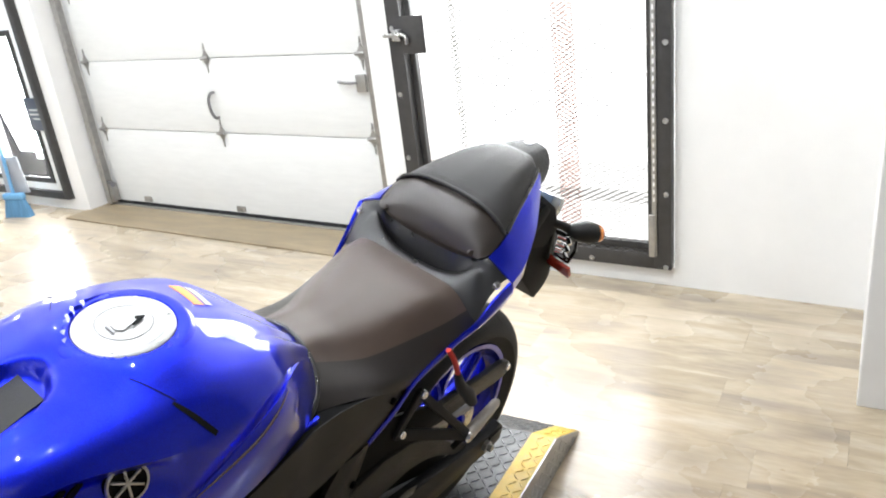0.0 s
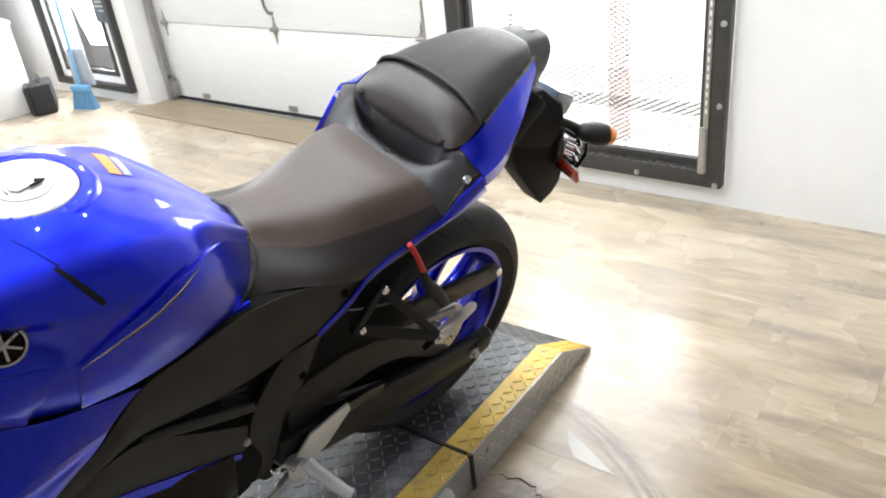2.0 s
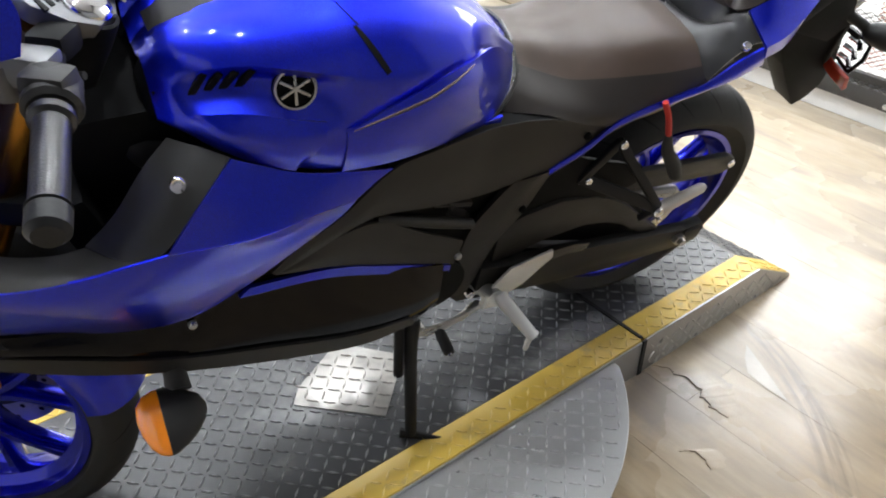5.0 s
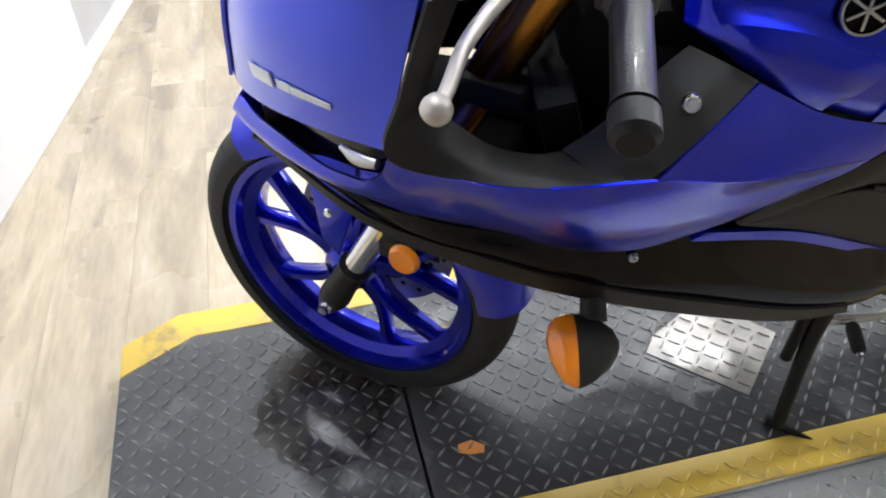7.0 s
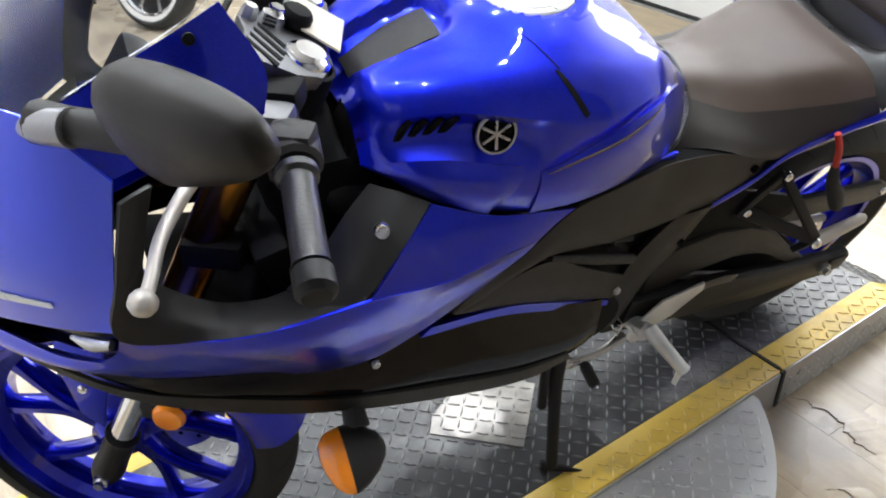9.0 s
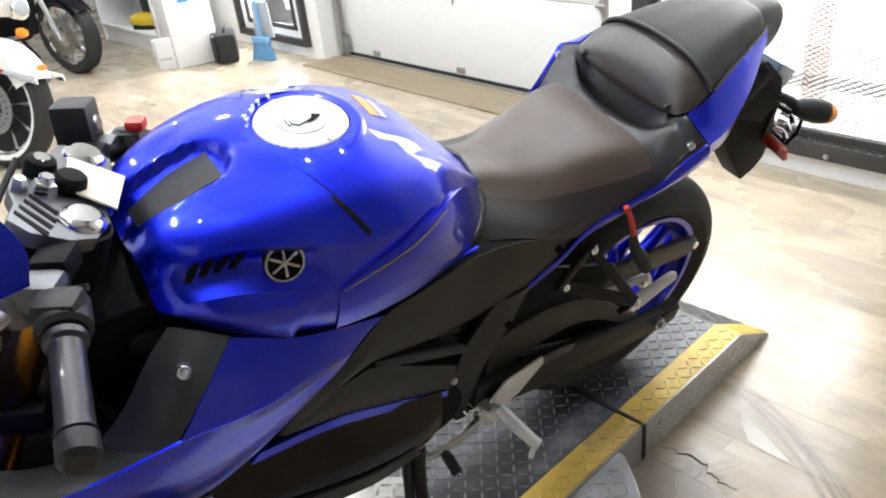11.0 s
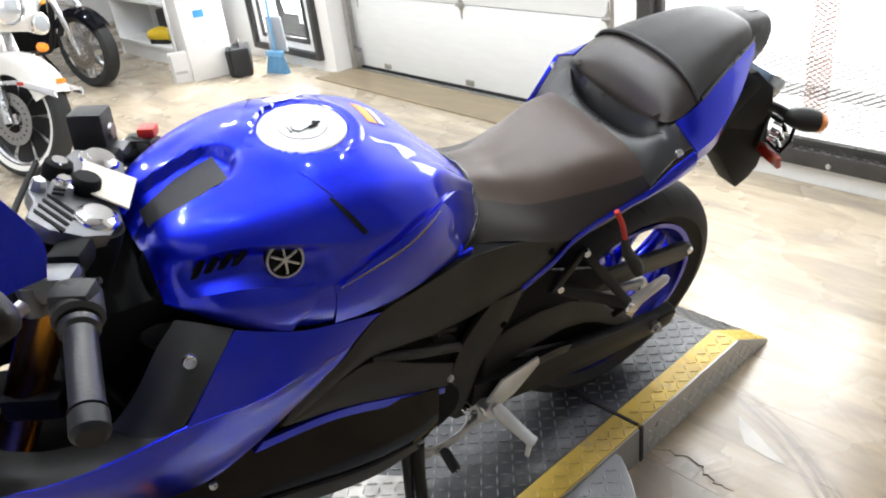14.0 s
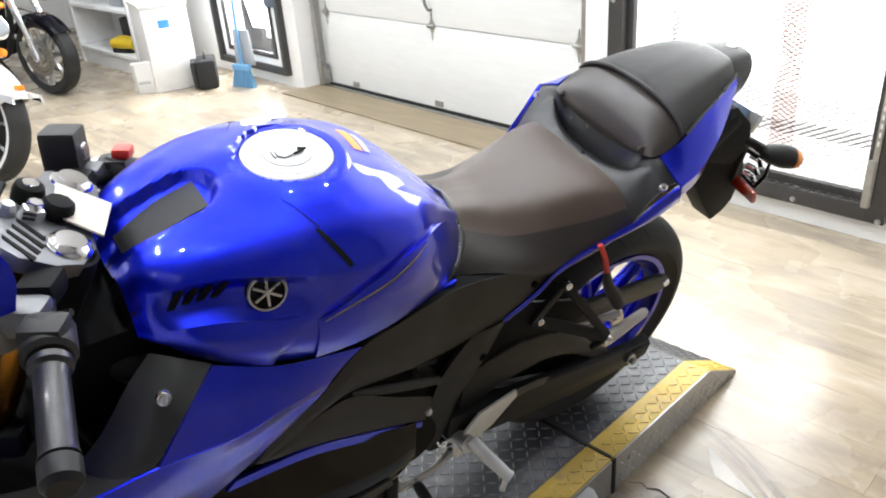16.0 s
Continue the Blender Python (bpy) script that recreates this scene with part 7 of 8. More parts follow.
part("gear_pedal", tube([(0.566, YC + 0.170, 0.274), (0.566, YC + 0.180, 0.272), (0.567, YC + 0.216, 0.267), (0.567, YC + 0.222, 0.266)], [0.008, 0.0115, 0.0115, 0.009], 14, 4, False), M_RUBBER, gl, "black rubber gear pedal")
part("pedal_tip", tube([(0.567, YC + 0.221, 0.266), (0.567, YC + 0.227, 0.265)], 0.006, 10), M_CHROME, gl)
SETOUT["on"] = True
ft = (BIKE @ DATUM).inverted() @ Vector((0.106, 0.646, PZ + 0.010))
st_ = part("side_stand", join(tube([(0.615, 0.125, 0.300), (0.622, 0.150, 0.21), ft], [0.015, 0.013, 0.012], 12), tube([(0.640, 0.120, 0.300), (0.645, 0.150, 0.17)], 0.010, 10)), M_BLACKMETAL, bike, "black side stand leg")
part("stand_foot", tube([ft + Vector((0.02, -0.01, 0.0)), ft + Vector((-0.055, 0.03, -0.006))], [0.011, 0.004], 8), M_BLACKMETAL, st_)
# battery lead with a red strap and black connector
lead = part("charger_lead", tube([(0.176, 0.142, 0.656), (0.165, 0.146, 0.62), (0.140, 0.147, 0.585), (0.118, 0.146, 0.548)], [0.007, 0.011, 0.014, 0.012], 10), M_RUBBER, bike, "black battery lead connector")
part("red_strap", tube([(0.211, 0.140, 0.731), (0.196, 0.146, 0.70), (0.176, 0.143, 0.656)], 0.0055, 8), M_REDTAPE, lead, "red strap")
# price card hanging from the key
SETOUT["on"] = False
card = part("key_card", plate([(0.058, -0.045), (-0.010, -0.044), (-0.022, 0.034), (0.040, 0.026)], 0.006, 0.0085), M_TAG, None, "", False)
card.matrix_world = BIKE
tagged(card, "cream card tag hanging at the ignition key", "key tag")

# ---- things along the back of the room ----
def background_motorcycle(name, m, label, paint, white, whitewall, radius, windscreen):
    """A heavy cruiser seen from its front: wheel, mudguard, fork, lamps, crash bar, tank and engine."""
    ob = empty(name, m, label, "motorcycle", "")
    r, w = radius, 0.13
    cx = 0.0
    M = Matrix.Translation((0, 0, r))
    tyre = [(r - 0.075, -0.05), (r - 0.03, -w / 2), (r - 0.008, -w * 0.36), (r, 0), (r - 0.008, w * 0.36), (r - 0.03, w / 2), (r - 0.075, 0.05)]
    wh = part("front_wheel", join(lathe([(r - 0.078, -0.048), (r - 0.09, -0.04), (r - 0.10, 0), (r - 0.09, 0.04), (r - 0.078, 0.048), (r - 0.085, 0)], 48, M, True), lathe([(0, 0.05), (0.03, 0.05), (0.04, 0.02), (0.04, -0.02), (0.03, -0.05), (0, -0.05)], 24, M)), M_CHROME, ob, "chrome cast front wheel")
    part("tyre", lathe(tyre, 64, M), M_RUBBER, wh, "black tyre")
    if whitewall:
        for s in (1, -1):
            part("whitewall", lathe([(r - 0.073, s * 0.053), (r - 0.045, s * 0.063)], 64, M), M_WHITE, wh, "white tyre wall")
    if white:
        part("wheel_web", lathe([(0.05, -0.012), (r - 0.098, -0.008), (r - 0.098, 0.008), (0.05, 0.012)], 40, M, True), M_BLACKMETAL, wh, "black wheel centre")
    count = 9 if white else 7
    for k in range(count):
        a = 2 * math.pi * k / count
        part("spoke", tube([(0.03 * math.cos(a), 0, r + 0.03 * math.sin(a)), (0.12 * math.cos(a + 0.12), 0.0, r + 0.12 * math.sin(a + 0.12)), ((r - 0.09) * math.cos(a + 0.06), 0, r + (r - 0.09) * math.sin(a + 0.06))], [0.016, 0.011, 0.016] if white else [0.026, 0.019, 0.026], 8), M_STEEL, wh)
    for s in (1, -1):
        dd = part("brake_disc", lathe([(0.075, s * 0.066), (0.145, s * 0.066), (0.145, s * 0.070), (0.075, s * 0.070)], 48, M, True), M_BRAKE, wh, "drilled steel brake disc")
        part("disc_holes", join(*[lathe([(0, 0), (0.006, 0)], 8, M @ Matrix.Translation((0.11 * math.cos(q * 0.3), s * 0.0708, 0.11 * math.sin(q * 0.3)))) for q in range(21)]), M_DARK, dd, "", False, "stuff")
        part("fork_leg", tube([(0.0, s * 0.095, r - 0.02), (-0.04, s * 0.095, r + 0.20), (-0.20, s * 0.10, r + 0.62)], [0.030, 0.028, 0.026], 14, smooth_path=False), M_CHROME if not white else M_STEEL, ob, "bright fork leg")
        part("caliper", box(0.06, 0.05, 0.11, -0.10, s * 0.10, r + 0.07, 0.012, Matrix.Identity(4)), M_STEEL, ob)
    rows = []
    lo, hi = (24, 178) if white else (35, 150)
    for a in np.linspace(lo, hi, 9):
        a = radians(a)
        rr = r + 0.03
        rows.append([(rr * math.cos(a), 0, r + rr * math.sin(a)), ((rr - 0.006) * math.cos(a), 0.05, r + (rr - 0.006) * math.sin(a)), ((rr - 0.03) * math.cos(a), 0.078, r + (rr - 0.03) * math.sin(a)), ((rr - (0.12 if white else 0.06)) * math.cos(a), 0.084, r + (rr - (0.12 if white else 0.06)) * math.sin(a))])
    h = surface(rows, 3)
    mgd = part("mudguard", shell(np.concatenate([h[:, ::-1] * np.array([1, -1, 1]), h[:, 1:]], 1), 0.003, (0, 0, 1)), paint, ob, "deep front mudguard")
    if white:
        for s in (1, -1):
            part("mudguard_trim", prism([(r + 0.055, r + 0.125), (r + 0.045, r + 0.165), (0.10, r + 0.215), (-0.06, r + 0.205), (-0.06, r + 0.185), (0.10, r + 0.190)], s * 0.080, s * 0.094, 0.003), M_CHROME, mgd, "chrome mudguard trim")
            part("trim_reflector", box(0.045, 0.004, 0.020, 0.14, s * 0.096, r + 0.195, 0.002), M_RED, mgd, "red side reflector")
        part("mudguard_lamp", box(0.05, 0.03, 0.03, r + 0.000, 0, r + 0.205, 0.008, Matrix.Identity(4)), M_ORANGE, mgd, "orange mudguard lamp")
    fair = [[(-0.10, 0.02, 1.18), (-0.12, 0.20, 1.16), (-0.22, 0.34, 1.08)], [(0.02, 0.02, 1.02), (-0.02, 0.22, 1.02), (-0.16, 0.38, 0.98)], [(0.0, 0.02, 0.80), (-0.04, 0.20, 0.80), (-0.18, 0.34, 0.84)]]
    if white:
        g = surface(fair, 4)
        part("fairing", shell(np.concatenate([g[:, ::-1] * np.array([1, -1, 1]), g], 1), 0.006, (1, 0, 0.2)), paint, ob, "white bat-wing fairing")
    hx = 0.03 if white else -0.10
    hl = part("headlight", lathe([(0, 0.02), (0.07, 0.012), (0.088, 0.0), (0.098, 0.012), (0.105, -0.02), (0.08, -0.10), (0, -0.14)], 36, Matrix.Translation((hx, 0, 0.93)) @ pose(0, 0, 0, 0, 0, -90)), M_CHROME, ob, "chrome headlight")
    part("headlight_glass", lathe([(0, 0.03), (0.06, 0.022), (0.084, 0.006)], 36, Matrix.Translation((hx, 0, 0.93)) @ pose(0, 0, 0, 0, 0, -90)), M_LAMPGLASS, hl, "clear headlight glass")
    for s in (1, -1):
        pl = part("passing_lamp", lathe([(0, 0.02), (0.05, 0.008), (0.062, 0.0), (0.055, -0.05), (0, -0.07)], 28, Matrix.Translation((hx - 0.02, s * 0.21, 0.84)) @ pose(0, 0, 0, 0, 0, -90)), M_CHROME, ob, "chrome passing lamp")
        part("lamp_glass", lathe([(0, 0.024), (0.045, 0.012)], 28, Matrix.Translation((hx - 0.018, s * 0.21, 0.84)) @ pose(0, 0, 0, 0, 0, -90)), M_LAMPGLASS, pl)
        part("indicator", lathe([(0, 0.04), (0.02, 0.034), (0.028, 0.015), (0.028, -0.01), (0, -0.02)], 20, Matrix.Translation((hx - 0.02, s * 0.19, 0.71)) @ pose(0, 0, 0, 0, 0, -90)), M_ORANGE, ob, "orange indicator")
        part("crash_bar", tube([(-0.48, s * 0.12, 0.30), (-0.46, s * 0.34, 0.34), (-0.46, s * 0.38, 0.50), (-0.46, s * 0.20, 0.62), (-0.46, 0, 0.64)], 0.016, 10), M_CHROME, ob, "chrome crash bar")
        part("handlebar", tube([(-0.22, s * 0.05, 1.02), (-0.24, s * 0.30, 1.10), (-0.38, s * 0.46, 1.04)], 0.014, 10), M_CHROME, ob)
        part("leg_shield", box(0.16, 0.05, 0.46, -0.56, s * 0.33, 0.56, 0.03, Matrix.Identity(4)), paint, ob, "painted leg shield") if white else None
        part("side_case", box(0.50, 0.20, 0.34, -1.55, s * 0.32, 0.62, 0.05, Matrix.Identity(4)), paint, ob, "painted side case")
    part("tank", tube([(-0.36, 0, 0.86), (-0.50, 0, 0.87), (-0.72, 0, 0.84), (-0.92, 0, 0.78)], [0.08, 0.16, 0.15, 0.08], 20), paint, ob, "rounded fuel tank")
    part("seat", tube([(-0.85, 0, 0.74), (-1.05, 0, 0.72), (-1.35, 0, 0.80), (-1.55, 0, 0.78)], [0.08, 0.13, 0.12, 0.10], 16), M_SHEENVINYL, ob, "black seat")
    part("engine", join(box(0.42, 0.26, 0.30, -0.72, 0, 0.42, 0.04, Matrix.Identity(4)), tube([(-0.55, 0, 0.48), (-0.48, 0, 0.72)], 0.085, 18), tube([(-0.80, 0, 0.48), (-0.88, 0, 0.70)], 0.085, 18)), M_DARK, ob, "dark twin-cylinder engine")
    part("rear_wheel", lathe([(0.20, -0.06), (0.30, -0.07), (0.33, 0), (0.30, 0.07), (0.20, 0.06)], 40, Matrix.Translation((-1.62, 0, 0.33))), M_RUBBER, ob, "black rear tyre")
    part("frame", tube([(-0.22, 0, 0.88), (-0.40, 0, 0.40), (-0.60, 0, 0.26), (-1.10, 0, 0.30), (-1.60, 0, 0.34)], 0.024, 10), M_BLACKMETAL, ob)
    part("stand", tube([(-0.85, 0.10, 0.28), (-0.88, 0.26, 0.012)], 0.014, 8), M_BLACKMETAL, ob)
    return ob


M_LAMPGLASS = material("headlight_glass", (0.55, 0.58, 0.62), 0.08, 0.6, 1.0)
M_CREAM = material("pearl_white_paint", (0.70, 0.68, 0.63), 0.2, 0, 1.0, vary=0.05, vscale=6)
background_motorcycle("touring_motorcycle", pose(3.88, 0.34, 0, -12, 0, 205), "white touring motorcycle with chrome trim and whitewall tyre", M_CREAM, True, True, 0.335, True)
background_motorcycle("cruiser_motorcycle", pose(5.72, -0.74, 0, 0, 0, 198), "black cruiser motorcycle with a chrome cast wheel", M_GBLACK, False, False, 0.300, False)


def broom():
    ob = empty("push_broom", pose(4.50, -1.70, 0, 0, 0, 12), "blue broom leaning against the glazed door", "broom")
    part("bristles", raw([(-0.11, -0.02, 0.0), (0.11, -0.02, 0.0), (0.11, 0.03, 0.0), (-0.11, 0.03, 0.0), (-0.075, -0.012, 0.13), (0.075, -0.012, 0.13), (0.075, 0.018, 0.13), (-0.075, 0.018, 0.13)],
                         [(0, 3, 2, 1), (4, 5, 6, 7), (0, 1, 5, 4), (1, 2, 6, 5), (2, 3, 7, 6), (3, 0, 4, 7)]), M_BRISTLE, ob, "blue bristles", False)
    part("broom_head", box(0.17, 0.045, 0.045, 0, 0.003, 0.15, 0.012, Matrix.Identity(4)), M_BLUEPL, ob, "blue plastic head")
    part("broom_handle", tube([(0, 0.003, 0.16), (0.02, -0.07, 1.25)], 0.012, 10), M_BLUEPL, ob, "light blue handle")
    part("dustpan", prism([(-0.10, 0.16), (0.10, 0.16), (0.08, 0.42), (-0.08, 0.42)], -0.055, -0.035, 0.006), M_GREYPL, ob, "grey dustpan clipped behind")


M_BRISTLE = material("blue_bristle", (0.10, 0.25, 0.42), 0.8, bump=0.6, bscale=300, stretch=(1, 1, 0.1), vary=0.3, vscale=60)
M_BLUEPL = material("blue_plastic", (0.16, 0.38, 0.62), 0.45, vary=0.08, vscale=10)
M_GREYPL = material("grey_plastic", (0.35, 0.37, 0.40), 0.5, vary=0.1, vscale=10)
M_BLACKPL = material("black_moulded_plastic", (0.014, 0.0145, 0.016), 0.5, bump=0.2, bscale=300, vary=0.2, vscale=10)
M_YELLOWPL = material("yellow_tool_plastic", (0.75, 0.52, 0.03), 0.45, vary=0.1, vscale=14)
M_BOX = material("white_carton", (0.70, 0.69, 0.67), 0.6, vary=0.06, vscale=8)
broom()


def tool_case():
    ob = empty("tool_case", pose(4.79, -1.56, 0, 0, 0, -30), "black moulded tool case standing on the floor", "tool case")
    part("case_body", box(0.28, 0.15, 0.22, 0, 0, 0.11, 0.03, Matrix.Identity(4)), M_BLACKPL, ob)
    part("case_lid", box(0.26, 0.04, 0.20, 0, 0.09, 0.115, 0.018, Matrix.Identity(4)), M_BLACKPL, ob)
    part("case_handle", tube([(-0.06, 0, 0.21), (-0.05, 0, 0.25), (0.05, 0, 0.25), (0.06, 0, 0.21)], 0.010, 8), M_BLACKPL, ob)
    for x in (-0.08, 0.08):
        part("case_latch", box(0.035, 0.01, 0.05, x, 0.111, 0.17, 0.003, Matrix.Identity(4)), M_GREYPL, ob)


tool_case()


def bin_box():
    ob = empty("storage_bin", pose(5.12, -1.42, 0, 0, 0, -14), "tall white storage bin with a blue sticker", "storage bin")
    part("bin_body", box(0.46, 0.34, 0.62, 0, 0, 0.31, 0.012, Matrix.Identity(4)), M_BOX, ob)
    part("bin_lid", box(0.48, 0.36, 0.03, 0, 0, 0.635, 0.008, Matrix.Identity(4)), M_BOX, ob)
    part("blue_sticker", box(0.002, 0.08, 0.055, -0.2315, 0.02, 0.50), M_STICK, ob, "bright blue sticker", False)
    for k in range(3):
        part("print_line", box(0.002, 0.12 - 0.02 * k, 0.007, -0.2315, 0.0, 0.36 - 0.03 * k), M_DECALG, ob, "", False)


M_STICK = material("blue_sticker", (0.05, 0.25, 0.75), 0.4)
bin_box()


def leaning_boxes():
    for i, (x, y, rz, w, h) in enumerate(((5.06, -1.17, 62, 0.15, 0.23), (4.98, -1.33, 58, 0.10, 0.22))):
        ob = empty("carton", pose(x, y, 0, 0, 0, rz), "small white printed carton standing on the floor", "carton", "cartons by the bin")
        part("carton_body", box(w, 0.07, h, 0, 0, h / 2, 0.003, Matrix.Identity(4)), M_BOX, ob)
        part("carton_print", box(w * 0.6, 0.002, 0.02, 0, 0.0365, h * 0.35), M_DECALG, ob, "", False)
        part("carton_edge", box(0.02, 0.003, h * 0.9, w * 0.42, 0.0365, h / 2), M_BLACKPL if i else M_DECALG, ob, "", False)


leaning_boxes()


def shelf_unit():
    ob = empty("shelf_unit", pose(6.20, -1.56, 0, 0, 0, 0), "white open shelving unit half full of tools", "shelf unit")
    for x in (-0.60, 0.60):
        part("side_panel", box(0.03, 0.36, 1.5, x, 0, 0.75, 0.003, Matrix.Identity(4)), M_TRIM, ob)
    for z in (0.14, 0.52, 0.92, 1.32):
        part("shelf", box(1.17, 0.36, 0.03, 0, 0, z, 0.003, Matrix.Identity(4)), M_TRIM, ob)
    part("back_panel", box(1.17, 0.012, 1.45, 0, -0.174, 0.75), M_TRIM, ob, "", False)
    part("plinth", box(1.17, 0.33, 0.12, 0, 0, 0.062), M_TRIM, ob, "", False)
    tool = empty("power_tool", pose(5.98, -1.46, 0.155, 0, 0, 20), "yellow and black power tool on the shelf", "power tool")
    part("tool_body", tube([(-0.13, 0, 0.07), (0, 0, 0.08), (0.13, 0, 0.07)], [0.05, 0.065, 0.045], 14), M_YELLOWPL, tool)
    part("tool_base", box(0.22, 0.10, 0.04, 0, 0, 0.02, 0.01, Matrix.Identity(4)), M_BLACKPL, tool)
    crate = empty("black_crate", pose(6.02, -1.60, 0.155, 0, 0, 0), "black plastic crate on the shelf", "crate")
    part("crate_body", box(0.34, 0.16, 0.26, 0, -0.02, 0.131, 0.02, Matrix.Identity(4)), M_BLACKPL, crate)
    red = empty("box_file", pose(5.95, -1.55, 0.535, 0, 0, 5), "dark box on the upper shelf", "box")
    part("file_body", box(0.20, 0.2, 0.22, 0, 0, 0.111, 0.01, Matrix.Identity(4)), M_GREYPL, red)


shelf_unit()


def floor_bag():
    ob = empty("backpack", PART @ pose(2.13, -0.20, 0, 0, 0, 62), "black fabric bag standing by the pale wall return", "bag")
    body = box(0.24, 0.19, 0.46, 0, 0, 0.232, 0.07, None, 5)
    for v in body.verts:
        f = v.co.z / 0.46
        v.co.x *= 1.05 - 0.22 * f * f
        v.co.y *= 1.1 - 0.35 * f
        v.co += Vector((0.006, 0.008, 0.004)) * noise.noise(v.co * 14)
    part("bag_body", body, M_FABRIC, ob)
    part("bag_pocket", box(0.19, 0.06, 0.20, 0, 0.105, 0.14, 0.028, None, 4), M_FABRIC, ob)
    part("bag_strap", tube([(-0.10, 0.09, 0.44), (-0.125, 0.14, 0.30), (-0.12, 0.15, 0.12), (-0.10, 0.12, 0.02)], 0.012, 8), M_FABRIC, ob)
    part("strap_buckle", box(0.03, 0.02, 0.03, -0.12, 0.155, 0.03, 0.005), M_BLACKPL, ob)
    part("carry_loop", tube([(-0.04, 0, 0.45), (-0.03, 0, 0.50), (0.03, 0, 0.50), (0.04, 0, 0.45)], 0.009, 8), M_FABRIC, ob)
    cr_ = empty("grey_crate", PART @ pose(2.46, -0.24, 0, 0, 0, 20), "grey plastic crate on black feet behind the bag", "crate")
    part("crate_body", box(0.30, 0.26, 0.30, 0, 0, 0.19, 0.02, None), M_GREYPL, cr_)
    part("crate_lid", box(0.32, 0.28, 0.03, 0, 0, 0.355, 0.008, None), M_BLACKPL, cr_)
    for x in (-0.13, 0.13):
        for y in (-0.11, 0.11):
            part("foot", lathe([(0, 0), (0.02, 0), (0.024, 0.01), (0.02, 0.045), (0, 0.045)], 12, Matrix.Translation((x, y, 0)) @ pose(0, 0, 0, 90)), M_BLACKPL, cr_)
    cab = part("floor_cable", tube([(3.14, 1.66, 0.005), (2.93, 1.742, 0.005), (2.80, 1.716, 0.005), (2.82, 1.661, 0.005), (2.945, 1.615, 0.005), (2.99, 1.56, 0.005), (3.06, 1.57, 0.005), (3.13, 1.62, 0.005)], 0.0045, 8), M_RUBBER, None)
    tagged(cab, "thin black cable looped on the floor", "cable")


M_FABRIC = material("black_fabric", (0.010, 0.010, 0.011), 0.85, bump=0.5, bscale=500, vary=0.3, vscale=12)
floor_bag()


# torn patch, scuffs and drips by the turntable
def floor_scar(name, path, radius, mat, label, z=0.0015):
    pts = cr([(x, y, z) for x, y in path], 6)
    rad = [radius * (0.35 + 0.65 * math.sin(math.pi * i / (len(pts) - 1)) + 0.25 * noise.noise(Vector((i * 0.7, radius * 90, 3)))) for i in range(len(pts))]
    verts, faces = [], []
    for i, p in enumerate(pts):
        d = Vector(pts[min(i + 1, len(pts) - 1)] - pts[max(i - 1, 0)]).normalized()
        s = Vector((-d.y, d.x, 0)) * max(0.0004, rad[i])
        verts += [Vector(p) + s, Vector(p) - s]
        if i:
            faces.append((2 * i - 2, 2 * i - 1, 2 * i + 1, 2 * i))
    ob = part(name, raw(verts, faces), mat, None, "", False)
    return tagged(ob, label, "floor mark", "", "structure")


M_TEAR = material("torn_vinyl_edge", (0.07, 0.05, 0.035), 0.8, vary=0.3, vscale=30)
M_SCUFF = material("grey_scuff", (0.26, 0.21, 0.15), 0.5, vary=0.3, vscale=20)
M_GLARE = material("pale_glare", (0.50, 0.46, 0.40), 0.30, vary=0.15, vscale=15)


def lifted_flap(edge, away, height, reach, label):
    """Vinyl that has come loose along a torn edge and curls up from the floor."""
    verts, faces = [], []
    rng = random.Random(len(edge))
    fine = [(a[0] + (b[0] - a[0]) * k / 4 + rng.uniform(-0.0025, 0.0025), a[1] + (b[1] - a[1]) * k / 4 + rng.uniform(-0.0035, 0.0035)) for a, b in zip(edge, edge[1:]) for k in range(4)]
    n = len(fine)
    pts = [Vector((x, y, 0)) for x, y in fine]
    rows = ((0.0, 1.0), (0.12, 1.06), (0.30, 0.72), (0.60, 0.26), (1.0, 0.0))
    for i, p in enumerate(pts):
        f = math.sin(math.pi * (i + 0.3) / (n - 0.4)) ** 0.7
        jag = 0.004 * noise.noise(Vector((i * 0.9, height * 300, 1)))
        for d, k in rows:
            verts.append(p + Vector((*away, 0)) * (d * reach * (0.5 + 0.5 * f) + jag) + Vector((0, 0, 0.0009 + height * f * k)))
    m = len(rows)
    faces = [(i * m + j, i * m + j + 1, (i + 1) * m + j + 1, (i + 1) * m + j) for i in range(n - 1) for j in range(m - 1)]
    lip = len(verts)
    verts += [verts[i * m] - Vector((0, 0, 0.0028)) - Vector((*away, 0)) * 0.001 for i in range(n)]
    faces += [(i * m, (i + 1) * m, lip + i + 1, lip + i) for i in range(n - 1)]
    ob = part("lifted_vinyl", raw(verts, faces), M_WOOD, None, "", True)
    return tagged(ob, label, "floor mark", "", "structure")


TEAR = [(0.008, -0.010), (-0.022, -0.033), (-0.047, -0.028), (-0.075, -0.041), (-0.098, -0.036), (-0.114, -0.033), (-0.134, -0.016), (-0.151, -0.013), (-0.168, -0.004), (-0.186, -0.009), (-0.215, -0.008)]
CURL = [(-0.203, 0.158), (-0.207, 0.147), (-0.222, 0.132), (-0.243, 0.129), (-0.262, 0.138), (-0.285, 0.143)]
lifted_flap(TEAR, (-0.42, -0.91), 0.0026, 0.080, "torn vinyl plank edge curling up from the floor")
lifted_flap(CURL, (-0.50, -0.86), 0.0020, 0.050, "small torn vinyl curl on the floor")
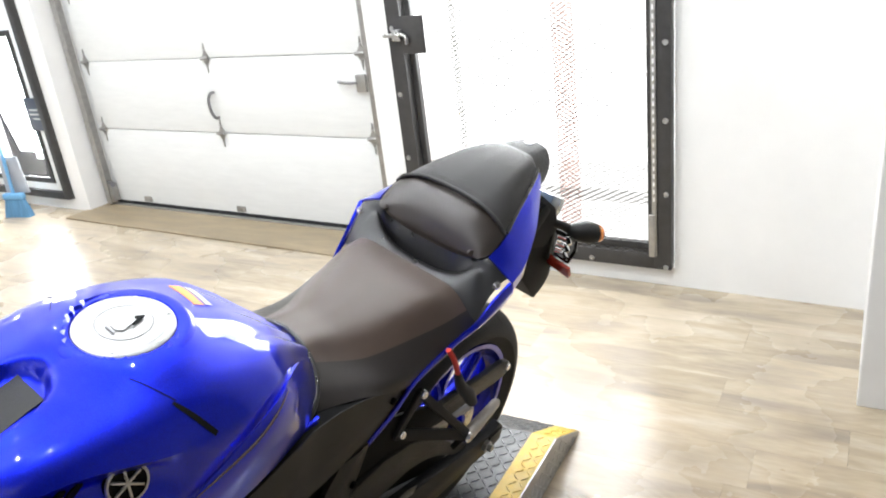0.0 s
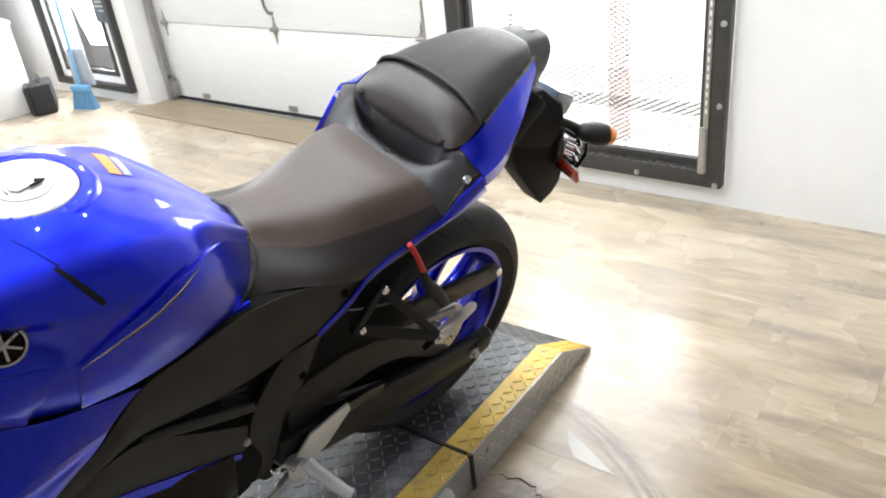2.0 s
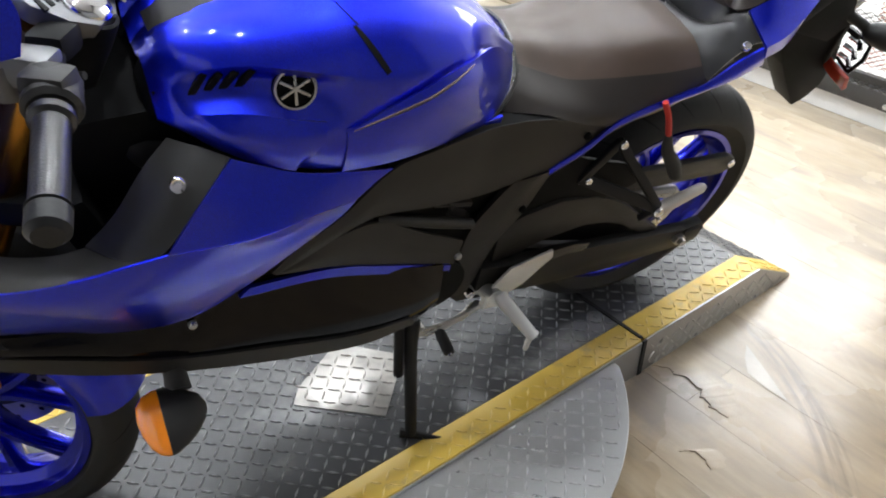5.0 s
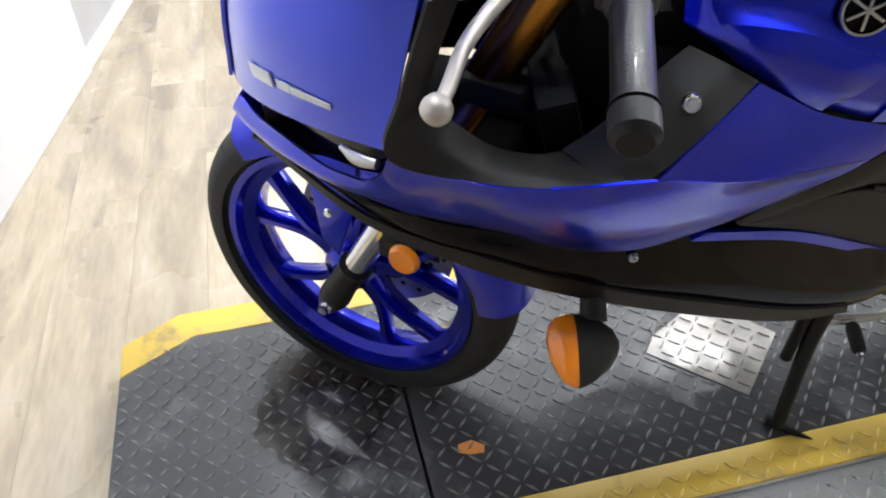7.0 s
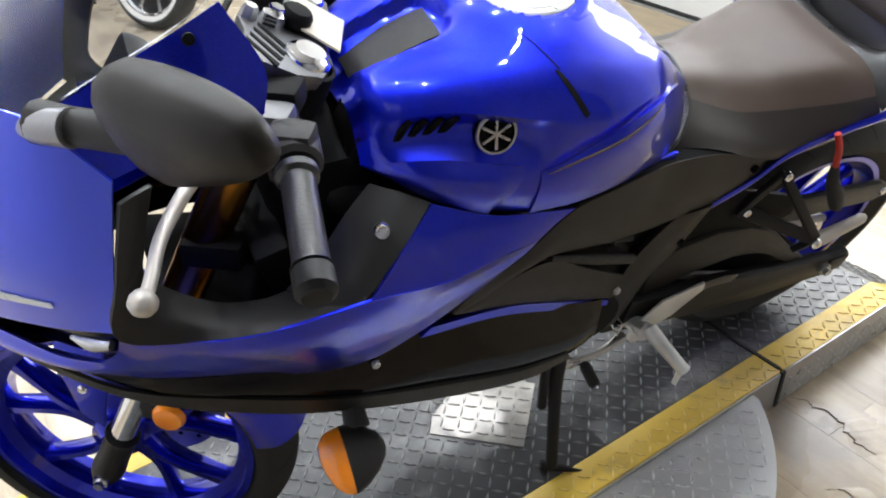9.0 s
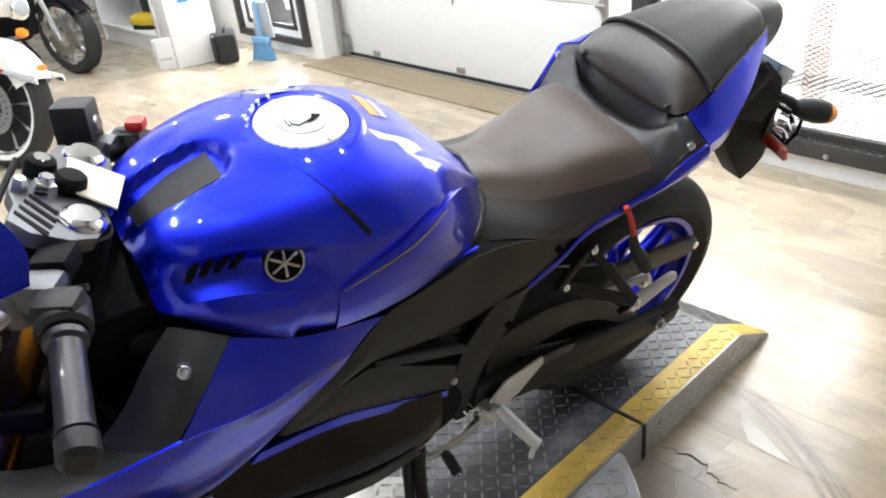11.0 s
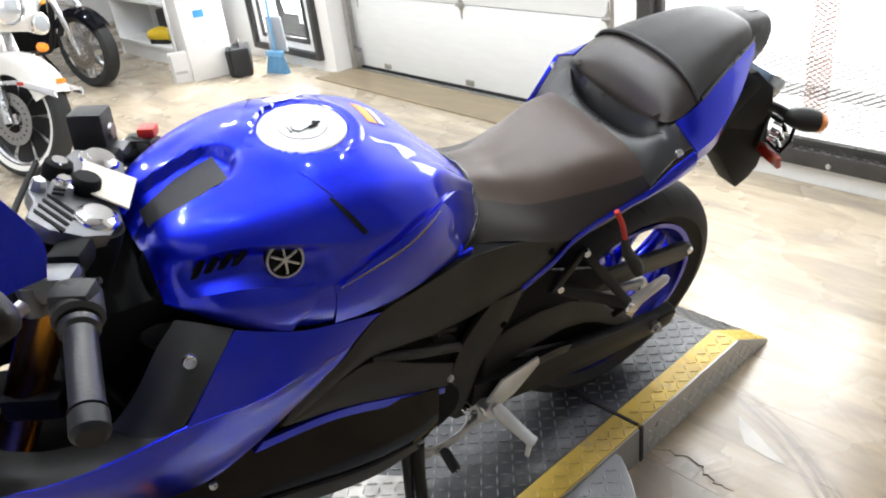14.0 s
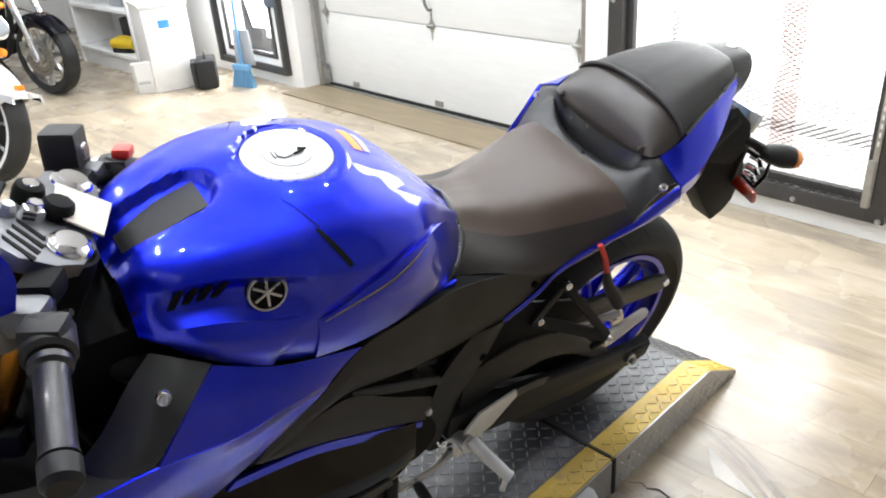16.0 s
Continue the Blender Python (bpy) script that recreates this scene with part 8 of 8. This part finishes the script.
# Pale glare on the floor, painted as a flat triangle.
glare = part("floor_glare", raw([(-0.088, -0.258, 0.0011), (-0.175, -0.212, 0.0011), (-0.263, -0.163, 0.0011), (-0.205, -0.163, 0.0011), (-0.150, -0.172, 0.0011), (-0.115, -0.212, 0.0011)], [(0, 1, 2, 3, 4, 5)]), M_GLARE, None, "", False)
tagged(glare, "pale triangular glare painted on the floor", "floor mark", "", "structure")
for w, r in ((0.036, 0.004), (0.026, 0.003)):
    floor_scar("floor_scuff", [(3.25 + w * math.cos(k * 0.524), 1.384 + w * 2.9 * math.sin(k * 0.524)) for k in range(12)], r, M_SCUFF, "grey oval scuff ring on the floor")
# dark oil film between the lugs under the front wheel
M_OIL = material("oil_film", (0.042, 0.037, 0.032), 0.28, spec=0.45, vary=0.5, vscale=14, rvary=0.12)


def oil_stain(cx, cy, rx, ry, seed):
    verts = [(cx, cy, PZ + 0.0009)]
    for k in range(72):
        t = 2 * math.pi * k / 72
        w = 1 + 0.22 * noise.noise(Vector((math.cos(t) * 1.6 + seed, math.sin(t) * 1.6, seed))) + 0.10 * noise.noise(Vector((math.cos(t) * 6, math.sin(t) * 6, seed)))
        verts.append((cx + rx * w * math.cos(t), cy + ry * w * math.sin(t), PZ + 0.0009))
    ob = part("oil_stain", raw(verts, [(0, k, k % 72 + 1) for k in range(1, 73)]), M_OIL, None, "", False)
    tagged(ob, "dark oil film on the black tread plate", "oil stain", "", "structure")


oil_stain(0.365, 1.425, 0.15, 0.128, 3)
drip = part("paint_drip", raw([(0.185, 1.165, PZ + 0.0012), (0.20, 1.16, PZ + 0.0012), (0.216, 1.18, PZ + 0.0012), (0.212, 1.205, PZ + 0.0012), (0.196, 1.21, PZ + 0.0012), (0.187, 1.19, PZ + 0.0012)], [(0, 1, 2, 3, 4, 5)]), M_DECALO, None, "", False)
tagged(drip, "small orange paint drip on the tread plate", "paint drip", "", "structure")

# ---- plank floor ----
def planks():
    base = setting("floor", box(12.4, 7.0, 0.012, 3.3, 1.0, -0.0085), M_TEAR, "brown wood-look vinyl plank floor")
    L, W, gap = 1.22, 0.181, 0.0005
    me = None
    n = 0
    rng = random.Random(4)
    y = -2.15
    row = 0
    rest_v, rest_f = [], []
    while y < 4.4:
        x = -2.6 - rng.random() * L
        while x < 8.9:
            near = -1.3 < x + L / 2 < 6.6 and y < 2.6
            if near and n < 298:
                if me is None:
                    bm = box(L - gap, W - gap, 0.003, 0, 0, -0.0015)
                    me = bpy.data.meshes.new("plank")
                    bm.to_mesh(me)
                    bm.free()
                    me.materials.append(M_WOOD)
                ob = new("plank", me)
                ob.parent = base
                ob.location = (x + L / 2, y + W / 2, -0.0002 * rng.random())
                n += 1
            else:
                k = len(rest_v)
                x0, x1 = max(x, -2.54), max(x + L - gap, -2.53)
                rest_v += [(x0, y, -0.0002), (x1, y, -0.0002), (x1, y + W - gap, -0.0002), (x0, y + W - gap, -0.0002)]
                rest_f.append((k, k + 1, k + 2, k + 3))
            x += L
        y += W
        row += 1
    part("far_planks", raw(rest_v, rest_f), M_WOOD, base, "", False, "stuff")


planks()
